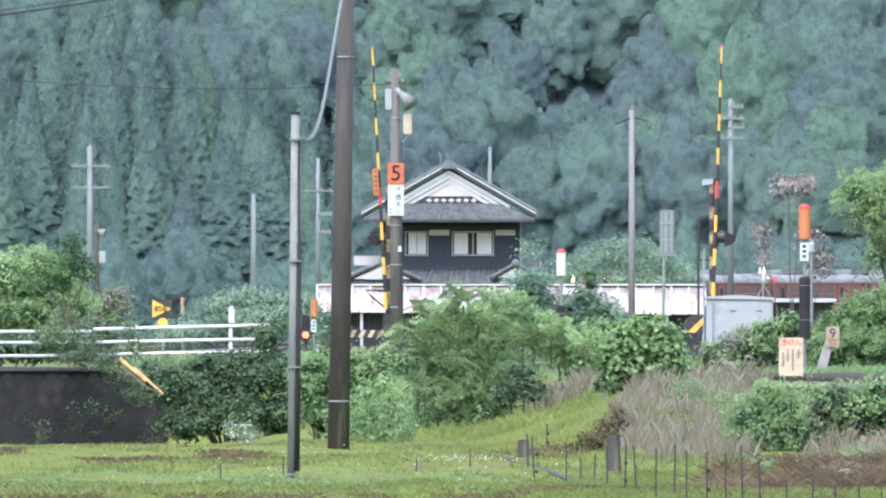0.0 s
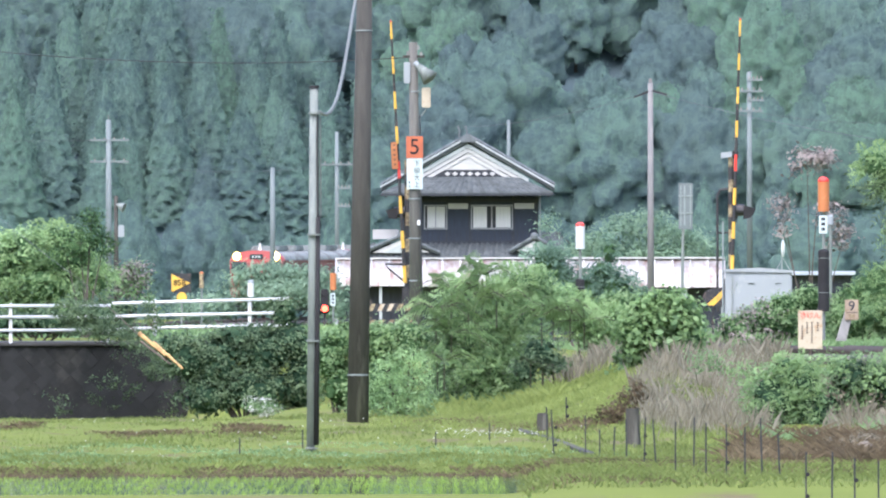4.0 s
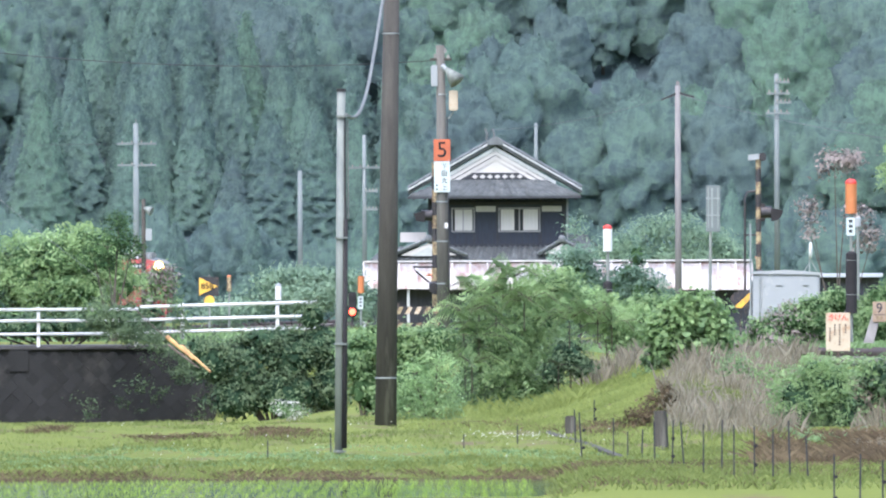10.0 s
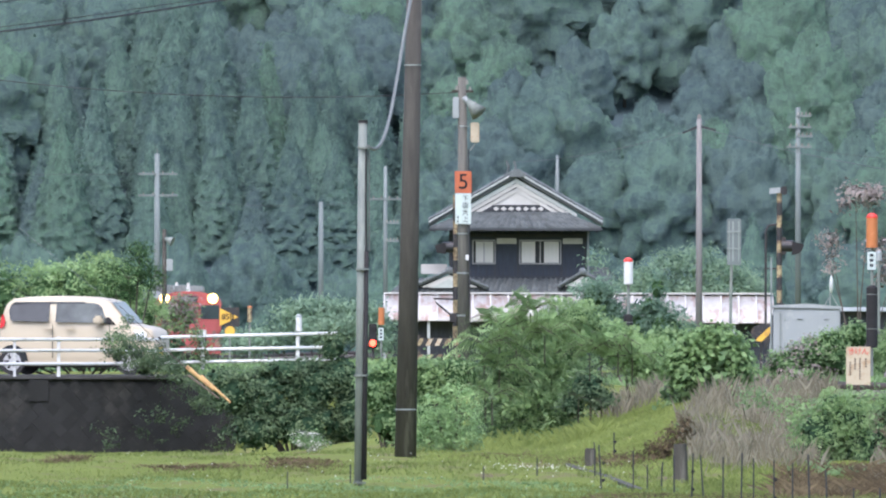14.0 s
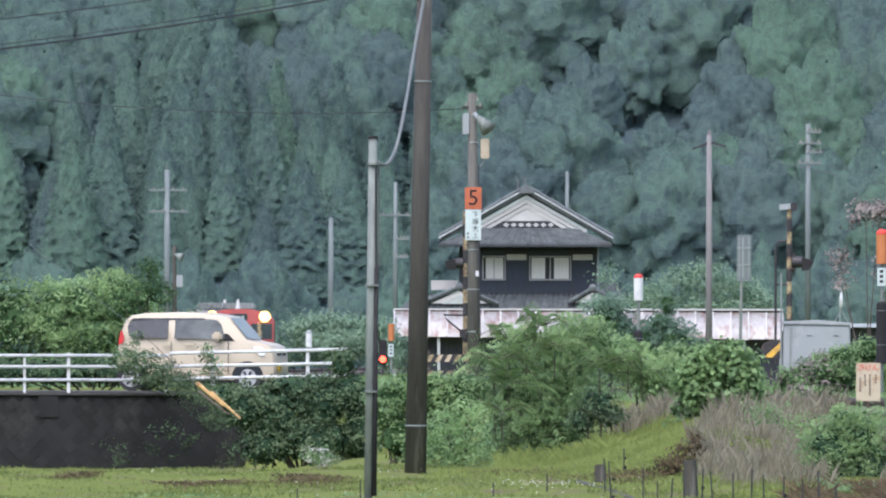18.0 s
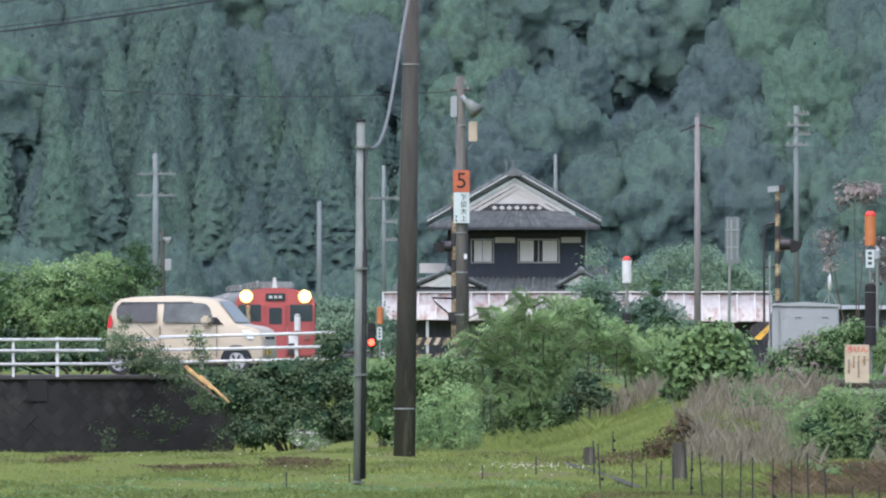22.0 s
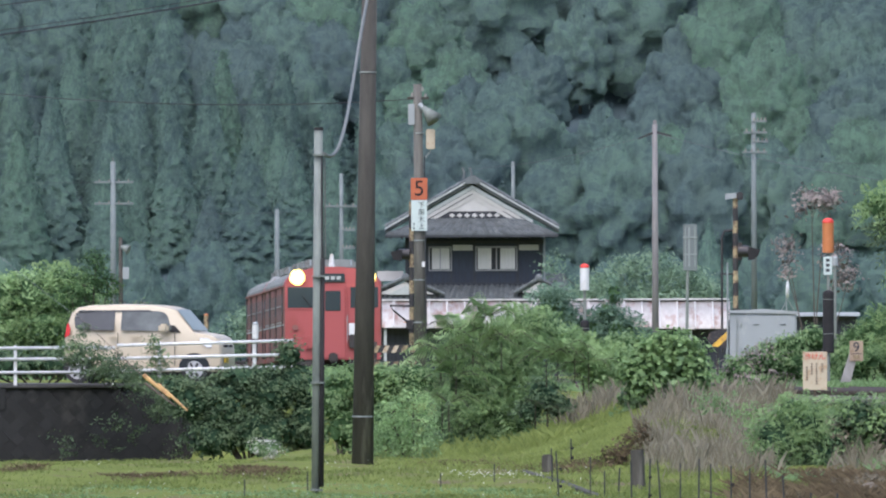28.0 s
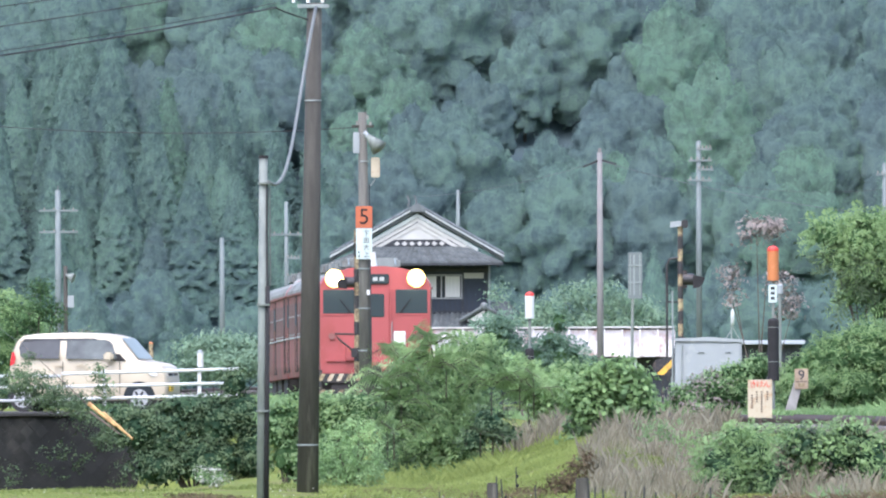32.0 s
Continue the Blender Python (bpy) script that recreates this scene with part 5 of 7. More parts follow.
def tiled(parent, a, b, c, d, cols, rows, name="tile"):
    """Rows of curved tiles on the slope a-b (upper edge) to d-c (lower edge)."""
    a, b, c, d = map(Vector, (a, b, c, d))
    for r in range(rows):
        f0, f1 = r / rows, (r + 1.12) / rows
        for k in range(cols):
            q0, q1 = a.lerp(b, (k + 0.5) / cols), d.lerp(c, (k + 0.5) / cols)
            w = (d.lerp(c, 1 / cols) - d).length * 0.5
            p0, p1 = q0.lerp(q1, f0), q0.lerp(q1, min(f1, 1.03))
            lift = Vector((0, -0.01, 0.035))
            v = []
            for p, up in ((p0, 0.0), (p1, 0.045)):
                for x, z in ((-1, -0.02), (-0.45, 0.075), (0.15, 0.05), (0.6, -0.01), (1, -0.02)):
                    v.append(p + Vector((x * w, 0, z + up)))
            for x in (-1, -0.45, 0.15, 0.6, 1):
                v.append(p1 + Vector((x * w, 0.01, -0.05)))
            f = [(i, i + 1, i + 6, i + 5) for i in range(4)] + [(i + 5, i + 6, i + 11, i + 10) for i in range(4)]
            part(name, from_arrays(name, [tuple(q) for q in v], f), "roof_tile", parent)


sk = part("skirt_roof", slab([(X(716), Z(363)), (X(876), Z(363)), (X(944), Z(389)), (X(642), Z(389))], -0.6, -0.45), "roof_tile", house)
for vv in sk.data.vertices:
    if vv.co.z < Z(380):
        vv.co.y -= 1.3
tiled(sk, (X(714), -0.62, Z(362)), (X(880), -0.62, Z(362)), (X(944), -1.95, Z(388)), (X(644), -1.95, Z(388)), 28, 5)
part("eave_board", box((X(946) - X(640), 0.1, 0.12), ((X(946) + X(640)) / 2, -1.95, Z(392)), 0.01), "dark_timber", house)
part("eave_soffit", box((X(940) - X(646), 1.9, 0.05), ((X(940) + X(646)) / 2, -0.95, Z(391.5)), 0), "dark_timber", house)
for k in range(15):
    part("rafter", box((0.09, 1.8, 0.1), (X(650 + 20.5 * k), -0.95, Z(394.5)), 0), "dark_timber", house)
part("downpipe", rod((X(922), -0.2, Z(392)), (X(922), -0.2, Z(480)), 0.04, None, 8), "sash", house)
# lower roof and its two small gables
lr = part("lower_roof", slab([(X(596), Z(480)), (X(964), Z(480)), (X(972), Z(503)), (X(572), Z(503))], -0.2, -0.05), "roof_tile", house)
for vv in lr.data.vertices:
    if vv.co.z < Z(490):
        vv.co.y -= 1.9
tiled(lr, (X(598), -0.22, Z(479)), (X(962), -0.22, Z(479)), (X(970), -2.1, Z(502)), (X(576), -2.1, Z(502)), 40, 5)


def small_gable(uc, va, u0, u1, vb):
    g = part("small_gable", slab([(X(uc), Z(va)), (X(u1), Z(vb)), (X(u1) - 0.1, Z(vb + 4)), (X(uc), Z(va + 5)), (X(u0) + 0.1, Z(vb + 4)), (X(u0), Z(vb))], -2.3, 0.2), "roof_tile", house)
    part("gable_plaster", slab([(X(uc), Z(va + 8)), (X(uc) + (X(u1) - X(uc)) * 0.72, Z(vb)), (X(uc) + (X(u0) - X(uc)) * 0.72, Z(vb))], -2.2, -2.0), "plaster", g)
    part("gable_board", slab([(X(uc), Z(va + 15)), (X(uc) + (X(u1) - X(uc)) * 0.45, Z(vb + 1)), (X(uc) + (X(u0) - X(uc)) * 0.45, Z(vb + 1))], -2.24, -2.19), "barge", g)
    part("gable_back", slab([(X(u0) + 0.3, Z(503)), (X(u1) - 0.3, Z(503)), (X(u1) - 0.3, Z(vb)), (X(u0) + 0.3, Z(vb))], -2.1, -1.9), "dark_timber", g)
    part("ridge_end", ball((X(uc), -2.3, Z(va)), 0.2, 8, None, (1, 0.6, 1)), "ridge_tile", g)
    for sg, ue in ((-1, u0), (1, u1)):
        for k in range(9):
            p0 = Vector((X(uc) + (X(ue) - X(uc)) * k / 9, -2.3, Z(va) + (Z(vb) - Z(va)) * k / 9))
            p1 = Vector((X(uc) + (X(ue) - X(uc)) * (k + 0.9) / 9, -2.3, Z(va) + (Z(vb) - Z(va)) * (k + 0.9) / 9))
            part("verge_tile", rod(p0, p1, 0.075, None, 6), "ridge_tile", g)


small_gable(676, 464, 606, 746, 494)
small_gable(912, 466, 868, 960, 492)
part("lean_to", slab([(X(626), Z(470)), (X(626), Z(453)), (X(672), Z(453)), (X(672), Z(470))], 1.0, 3.0), "plaster", house, "pale sheet-metal lean-to")
part("side_roof", slab([(X(925), Z(458)), (X(958), Z(458)), (X(964), Z(482)), (X(925), Z(482))], -0.1, 2.0), "ridge_tile", house)

# ---------- long shed with rusted sheet roof ----------
SD = 250.0
sp = SD / F
sb = sight(905, 640, SD)
shed = thing("shed", sb, "long low shed with a rusted white sheet-metal roof", "shed")
X2 = lambda u: (u - 905) * sp
Z2 = lambda v: zat(v, SD) - sb.z
part("wall", box((X2(1250) - X2(575), 5.0, Z2(552)), ((X2(1250) + X2(575)) / 2, 3.0, Z2(552) / 2)), "shed_dark", shed)
n = 22
for k in range(n):
    u0, u1 = 560 + 31.4 * k, 560 + 31.4 * (k + 1)
    vt, vb = 505 + 0.10 * k, 552 + 0.2 * k + (1.5 if k % 3 == 1 else 0)
    v = [(X2(u0), 1.6, Z2(vt)), (X2(u1), 1.6, Z2(vt)), (X2(u1), -0.6, Z2(vb)), (X2(u0), -0.6, Z2(vb)), (X2(u0), 1.6, Z2(vt) - 0.03), (X2(u1), 1.6, Z2(vt) - 0.03), (X2(u1), -0.6, Z2(vb) - 0.03), (X2(u0), -0.6, Z2(vb) - 0.03)]
    sh = part("roof_sheet", from_arrays("roof_sheet", v, [(0, 3, 2, 1), (3, 7, 6, 2), (4, 5, 6, 7), (0, 1, 5, 4)]), "rust_roof", shed)
    part("seam", rod((X2(u0) + 0.02, 1.6, Z2(vt) + 0.02), (X2(u0) + 0.02, -0.62, Z2(vb) + 0.02), 0.035, None, 6), "plaster", sh)
part("ridge_cap", box((X2(1250) - X2(560), 0.3, 0.08), ((X2(1250) + X2(560)) / 2, 1.6, Z2(504.5)), 0.02), "plaster", shed)
for u in (562, 600, 640, 690, 760, 1010, 1100, 1180, 1245):
    part("post", box((0.12, 0.12, Z2(552)), (X2(u), -0.4, Z2(552) / 2), 0.01), "barge", shed)
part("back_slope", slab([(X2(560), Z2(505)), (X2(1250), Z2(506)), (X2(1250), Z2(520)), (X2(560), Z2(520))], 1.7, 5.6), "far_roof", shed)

# low building and dish past the shed
lb = sight(1400, 640, 235)
t = thing("low_building", lb, "low grey building with a pale flat roof edge", "building")
q = 235 / F
part("wall", box((150 * q, 5, zat(536, 235) - lb.z), (0, 3, (zat(536, 235) - lb.z) / 2)), "shed_dark", t)
part("roof", box((160 * q, 5.8, 7 * q), (0, 2.8, zat(532, 235) - lb.z), 0.02), "far_roof", t)
dish = sight(1352, 528, 234)
t = thing("satellite_dish", dish, "white satellite dish on a tripod", "dish")
part("dish", ball((0, 0, zat(488, 234) - dish.z), 0.36, 14, None, (0.22, 0.8, 1.0)), "white", t, smooth=True)
part("mast", rod((-0.05, 0, 0), (-0.05, 0, zat(486, 234) - dish.z), 0.03, None, 8), "steel", t)
for s_ in (-1, 1):
    part("strut", rod((0.3 * s_, 0, 0), (0, 0, zat(505, 234) - dish.z), 0.02, None, 6), "steel", t)


# ---------- far woods on the hillside ----------
def sprays(c, along, nrm, L, slim):
    """Folded diamonds of length L at c, lying along one way and facing another: their corners."""
    along = unit(along)
    side = unit(np.cross(nrm, along))
    W = (L * slim * 0.5)[:, None]
    L = L[:, None]
    fold = np.cross(along, side) * W * 0.3
    return np.stack([c - along * L * 0.5, c - side * W - fold, c + along * L * 0.5, c + side * W - fold], 1).reshape(-1, 3)


def patchwork(v):
    """The corners of every quad of a grid of points."""
    return np.stack([v[:-1, :-1], v[:-1, 1:], v[1:, 1:], v[1:, :-1]], 2).reshape(-1, 3)


UP, FRONT = np.array([0, 0, 1.0]), np.array([0, -1.0, 0])


def crown_shape(rng, kind):
    """One far tree: corners of its crown and of loose sprays on it, and the way that each corner faces."""
    if kind == "cedar":
        h, w = rng.uniform(8, 11.5), rng.uniform(1.9, 2.8)
        T, P = np.meshgrid(np.linspace(0, 1, 37), np.linspace(-np.pi - 0.2, 0.2, 21), indexing="ij")
        out = np.stack([np.cos(P), np.sin(P), 0 * P], -1)
        turn = rng.uniform(0, 6.28, 4)
        step = (T * 13 + 0.5 * np.sin(P * 4 + turn[0]) + 0.4 * np.sin(P * 7 + turn[1])) % 1.0
        rad = w * (1 - T) ** 0.85 * (0.9 + 0.16 * (1 - step) + 0.07 * np.sin(P * 9 + 9 * T + turn[2]) + rng.normal(0, 0.07, T.shape)) + 0.05
        v = out * rad[..., None] + UP * (h * (0.03 + 0.97 * T) - 0.12 * (1 - step))[..., None]
        soft_ = out * 0.4 + UP * 0.55 + FRONT * 0.35
        n, lo, hi, flip = 620, 0.14, 0.4, False
    else:
        h, w = rng.uniform(7.5, 11), rng.uniform(3.0, 4.6)
        T, P = np.meshgrid(np.linspace(0.04, 2.5, 28), np.linspace(-np.pi - 0.15, 0.15, 27), indexing="ij")
        out = np.stack([np.sin(T) * np.cos(P), np.sin(T) * np.sin(P), np.cos(T)], -1)
        lobes = unit(rng.normal(0, 1, (90, 3)) + np.array([0, -0.6, 0.3]))
        wide = rng.uniform(0.09, 0.27, 90)
        gap = np.linalg.norm((out[:, :, None] - lobes) * np.array([1, 1, 1.7]), axis=-1)
        rise = np.max(np.sqrt(np.clip(1 - (gap / wide / 1.25) ** 2, 0, 1)) * wide * 1.1, axis=-1)
        r = 0.72 + rise + rng.normal(0, 0.022, T.shape)
        v = np.array([0, 0, h * 0.44]) + out * np.array([w, w, h * 0.54]) * r[..., None]
        soft_ = out * 0.4 + UP * 0.55 + FRONT * 0.35
        n, lo, hi, flip = 720, 0.14, 0.42, True
    true = unit(np.cross(np.gradient(v, axis=1).reshape(-1, 3), np.gradient(v, axis=0).reshape(-1, 3))).reshape(v.shape)
    true *= np.sign((true * out).sum(-1, keepdims=True) + 1e-9)
    ways = unit((unit(soft_.reshape(-1, 3)).reshape(v.shape) * 0.8 + true * 0.2).reshape(-1, 3)).reshape(v.shape)
    q = (slice(None), slice(None, None, -1)) if flip else (slice(None), slice(None))
    i, k = rng.integers(0, v.shape[0], n), rng.integers(0, v.shape[1], n)
    c = v[i, k] + rng.normal(0, 0.16, (n, 3)) + out[i, k] * 0.06
    L = rng.uniform(lo, hi, n)
    leaves = sprays(c, out[i, k] * 0.6 + rng.normal(0, 0.6, c.shape), FRONT + out[i, k] * 0.4 + rng.normal(0, 0.2, c.shape), L, 0.42)
    return [patchwork(v[q]), leaves], [patchwork(ways[q]), np.repeat(unit(ways[i, k] + rng.normal(0, 0.1, c.shape)), 4, 0)]


rng = np.random.default_rng(11)
stock = {k: [crown_shape(rng, k) for _ in range(6)] for k in ("cedar", "broad")}
acc = {"far_cedar": [], "far_broad": [], "far_light": [], "far_deep": []}
trunk_bm = bmesh.new()


def plant(x, y, z, kind, mat, sc, pick):
    quads, ways = stock[kind][pick]
    a = rng.uniform(-0.6, 0.6)
    R = np.array([[np.cos(a), -np.sin(a), 0], [np.sin(a), np.cos(a), 0], [0, 0, 1]])
    for m, v, n in zip((mat, mat), quads, ways):
        acc[m].append((v @ R.T * sc + np.array([x, y, z]), n @ R.T))
    rod((x, y, z - 0.4), (x, y, z + 4 * sc), 0.16, 0.06, 5, trunk_bm)


# shadowed gaps in the woods, painted by darker trees: bearing, height and half sizes
shade_gaps = [(1106, 128, 52, 72), (372, 62, 62, 46), (926, -36, 60, 36), (1215, 10, 56, 34), (985, 205, 26, 30), (270, 30, 40, 26)]
# trees that stand out on the slope: bearing, height of the crown, half width, kind
landmarks = [(1315, 125, 100, "far_light"), (1255, 185, 62, "far_light"), (1372, 180, 66, "far_light"), (715, 35, 84, "far_light"), (645, 75, 70, "far_broad"), (770, 95, 72, "far_light"), (690, 120, 60, "far_light"), (840, 20, 60, "far_broad"),
                     (986, 30, 76, "far_broad"), (900, 110, 76, "far_deep"), (1215, 195, 62, "far_broad"), (1020, 200, 66, "far_broad"), (940, 300, 90, "far_broad")]
row_y = 412.0
while row_y < 447:
    half = 0.093 * row_y + 4
    step = 2.7
    for x in np.arange(-half, half, step):
        x += rng.uniform(-0.9, 0.9)
        y = row_y + rng.uniform(-0.8, 0.8)
        z = ground_at(x, y * K)
        u = 784 + x / y * F
        elev = (z + 6 - EYE) / y * F
        cedar = (u < 620 and elev < 430 + 60 * math.sin(u * 0.011)) or rng.random() < 0.06
        in_shade_gap = any(abs(u - cu) < cw and -ch < 545 - elev - cv < ch for cu, cv, cw, ch in shade_gaps)
        if any(abs(u - hu) < hw * 1.1 and -40 < 545 - elev - hv < 90 for hu, hv, hw, _ in landmarks):
            continue
        if in_shade_gap:
            # smaller trees in the darker green stand for shadow between the crowns
            plant(x, y * K, z - 0.6, "broad", "far_deep", rng.uniform(0.62, 0.82), rng.integers(6))
            continue
        if rng.random() < (0.02 if cedar else 0.07):
            continue
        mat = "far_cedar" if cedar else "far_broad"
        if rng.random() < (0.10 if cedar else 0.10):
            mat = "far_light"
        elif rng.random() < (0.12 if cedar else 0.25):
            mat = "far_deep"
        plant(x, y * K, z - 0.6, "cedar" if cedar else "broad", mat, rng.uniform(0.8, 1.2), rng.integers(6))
    row_y += 1.75
for u, v, w, mat in landmarks:
    best = min((abs((ground_at((u - 784) / F * y, y * K) + 5.0 * w / 95 - EYE) / y * F - (545 - v)), y) for y in np.arange(409.0, 445.0, 0.5))[1] - 1.2
    x = (u - 784) / F * best
    plant(x, best * K, ground_at(x, best * K) - 0.4, "broad", mat, w / 95, rng.integers(6))
# the belt of trees at the foot of the hill
for k in range(46):
    u = -80 + 38 * k + rng.uniform(-14, 14)
    d_ = rng.uniform(385, 408)
    kind = "cedar" if (u < 640 or 1180 < u < 1290) and rng.random() < 0.75 else "broad"
    plant(sight(u, 560, d_).x, d_ * K, 0.1, kind, "far_" + kind, rng.uniform(0.6, 0.9), rng.integers(6))
woods = thing("far_woods", (0, 1300, 20), "hazy wooded hillside of cedars and broadleaf trees", "woods")
tagged(woods, kind="stuff")
# the crowns carry their haze in the base colour
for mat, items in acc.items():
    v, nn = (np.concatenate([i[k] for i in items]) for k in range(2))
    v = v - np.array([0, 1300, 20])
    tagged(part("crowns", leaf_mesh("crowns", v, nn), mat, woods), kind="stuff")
o = part("trunks", trunk_bm, "bark", woods)
o.location = (0, -1300, -20)
tagged(o, kind="stuff")


# ---------- bushes and trees of the middle ground ----------
def lobes_from(items, d, base):
    """Lobes from bearings: (u, v, half width, half height[, depth shift])."""
    out = []
    for it in items:
        u, v, w, h = it[:4]
        dd = d + (it[4] if len(it) > 4 else 0)
        q = sight(u, v, dd)
        s = dd / F
        out.append((q.x - base[0], q.y - base[1], q.z - base[2], w * s, w * s * 0.8, h * s))
    return out


def place_bush(name, d, u, items, n, leaf, mat, label, seed, foot=None, **kw):
    b = Vector((xat(u, d), d * K, ground_at(xat(u, d), d * K)))
    return bush(name, b, lobes_from(items, d, b), n, leaf, mat, label, seed=seed, **kw)


place_bush("roadside_tree", 138, 60, [(20, 500, 60, 52), (90, 505, 55, 48), (-40, 520, 60, 60), (-110, 520, 60, 70), (60, 475, 40, 32), (40, 550, 90, 40), (120, 545, 45, 30), (-190, 510, 70, 80), (-40, 605, 90, 40), (60, 608, 80, 34), (140, 600, 40, 30), (-150, 600, 80, 44)], 8500, 0.12, "leaf_mid",
           "bright green leafy tree behind a white guard fence", 3, category="tree", slim=0.4, clump=0.14, feathers=[(600, 0.38, "leaf_bright", (0, 1, 2, 4, 5, 6))], more=[(2600, 0.12, "leaf_fresh", (0, 1, 2, 4, 6))])
# shrub added in dark leaves to paint the green shadow behind the rails
place_bush("roadside_shrub", 128, 20, [(-40, 616, 90, 24), (60, 614, 70, 24), (130, 606, 40, 22), (-150, 616, 80, 26), (190, 600, 24, 20), (-260, 612, 80, 30)], 4200, 0.10, "leaf_dark", "undergrowth darkened as shadow behind a white guard fence", 41, clump=0.11)
place_bush("conifer", 136, 118, [(128, 452, 24, 34), (108, 478, 32, 24), (150, 478, 24, 20), (128, 430, 12, 20), (85, 500, 30, 22)], 2700, 0.10, "leaf_cedar", "dark young conifer beside a pole", 4, category="tree", slim=0.3, clump=0.09, mass=False)
place_bush("thin_shrub", 142, 195, [(195, 545, 30, 26), (210, 525, 22, 16), (192, 530, 14, 16), (200, 565, 32, 20), (176, 566, 18, 16), (205, 545, 26, 30)], 800, 0.10, "leaf_mid", "thin half-bare shrub with rusty dead leaves", 5, mass=False, more=[(900, 0.09, "leaf_dead", (0, 1, 2, 4, 5))], clump=0.12)
place_bush("field_bush", 236, 450, [(400, 545, 30, 24), (440, 540, 40, 28), (490, 545, 34, 26), (455, 570, 80, 26), (540, 570, 40, 24), (330, 590, 60, 22), (520, 548, 44, 24), (470, 560, 60, 30), (550, 590, 40, 24)], 15000, 0.2, "far_pale", "pale green shrubs beyond the railway", 6, clump=0.25, mass=False, slim=0.35)
place_bush("hedge", 117.4, 400, [(300, 680, 52, 42), (360, 690, 60, 60), (430, 670, 60, 50), (480, 650, 40, 40), (420, 735, 80, 45), (340, 745, 60, 40), (500, 720, 34, 60), (270, 660, 34, 24), (470, 600, 22, 26), (395, 640, 60, 20)], 12500, 0.085, "leaf_dark",
           "dense dark hedge against the end of a retaining wall", 7, clump=0.09)
place_bush("vine_tangle", 119.4, 170, [(88, 596, 26, 24, 0.3), (114, 604, 32, 26, 0.2), (148, 622, 36, 26, 0.2), (182, 638, 32, 22, 0.1), (205, 650, 28, 16, 0), (228, 592, 10, 26, 0.6), (240, 612, 10, 28, 0.6), (236, 664, 28, 14, -0.2), (130, 630, 34, 14, 0.2), (262, 682, 22, 12, -0.2), (250, 700, 34, 20, 0.1), (300, 705, 24, 14, -0.2), (105, 560, 10, 18, 0.3)], 7600, 0.06, "leaf_dark",
           "dark vine tangle hanging over a white fence and wall", 8, mass=False, clump=0.07, droop=0.5, stems=False, more=[(350, 0.06, "leaf_mid", (0, 5, 6))])
place_bush("ivy", 119.6, 150, [(190, 700, 22, 50), (150, 745, 30, 40), (300, 760, 50, 30), (230, 690, 30, 14), (60, 760, 26, 20)], 900, 0.07, "leaf_dark", "ivy creeping over a dark stone wall", 9, stems=False, mass=False, clump=0.1)
place_bush("weed_patch", 108, 560, [(550, 680, 34, 44), (590, 650, 44, 32), (640, 660, 46, 38), (570, 730, 40, 40), (640, 715, 46, 50), (690, 650, 40, 36)], 4600, 0.10, "leaf_mid", "broad-leaved green weeds behind a pole", 10, clump=0.09, more=[(2600, 0.09, "leaf_bright", (1, 2, 4))])
place_bush("grassy_shrub", 104, 680, [(660, 740, 46, 34), (700, 720, 36, 44), (640, 770, 46, 26), (700, 765, 40, 24), (690, 690, 32, 26), (650, 705, 26, 28)], 4200, 0.085, "leaf_fresh", "pale yellowish shrub in long grass", 11, mass=False, slim=0.22, clump=0.08, more=[(1500, 0.11, "leaf_mid", (0, 2, 3))])
place_bush("thicket", 110, 830, [(790, 650, 40, 36), (840, 625, 44, 38), (878, 610, 36, 34), (800, 705, 46, 40), (848, 695, 46, 42), (872, 655, 34, 36), (765, 745, 32, 36), (826, 745, 40, 30), (800, 768, 36, 16), (862, 568, 36, 24), (895, 548, 38, 22), (752, 700, 22, 44), (760, 640, 28, 44), (868, 720, 26, 28), (780, 600, 36, 34), (925, 560, 24, 22)], 6500, 0.095, "leaf_mid",
           "large green thicket of young trees on a bank", 12, slim=0.34, clump=0.12, feathers=[(600, 0.42, "leaf_mid", ()), (420, 0.36, "leaf_bright", (1, 2, 4, 9, 10, 5, 3)), (160, 0.4, "leaf_dark", (6, 11, 12, 14))], more=[(900, 0.11, "leaf_fresh", (1, 4, 9, 10, 2)), (1500, 0.10, "leaf_bright", (3, 2, 5, 7, 0)), (900, 0.11, "leaf_dark", (6, 11))])
place_bush("thicket", 112, 1000, [(1010, 612, 38, 24), (1048, 618, 30, 26), (985, 604, 30, 24), (1030, 645, 30, 20), (1068, 645, 26, 40), (960, 585, 26, 24)], 4000, 0.09, "leaf_fresh", "green thicket of mixed shrubs on a bank", 13, clump=0.1, feathers=[(420, 0.32, "leaf_bright", ())], more=[(1500, 0.1, "leaf_mid", (3, 4, 5))])
place_bush("dark_shrub", 109.2, 925, [(922, 672, 30, 30), (945, 692, 22, 20), (895, 702, 22, 20)], 1300, 0.08, "leaf_dark", "dark green shrub in the shade of a thicket", 14, clump=0.12)
place_bush("creeper_mound", 130, 1000, [(935, 515, 26, 34), (955, 545, 30, 34), (1000, 570, 44, 34), (1050, 560, 36, 32), (1075, 590, 34, 26), (945, 575, 36, 34), (1030, 530, 18, 20), (1045, 495, 10, 18)], 4600, 0.11, "leaf_hazy", "creeper-covered mound of shrubs by the shed", 15, clump=0.12, slim=0.4, feathers=[(320, 0.4, "leaf_hazy", ())])
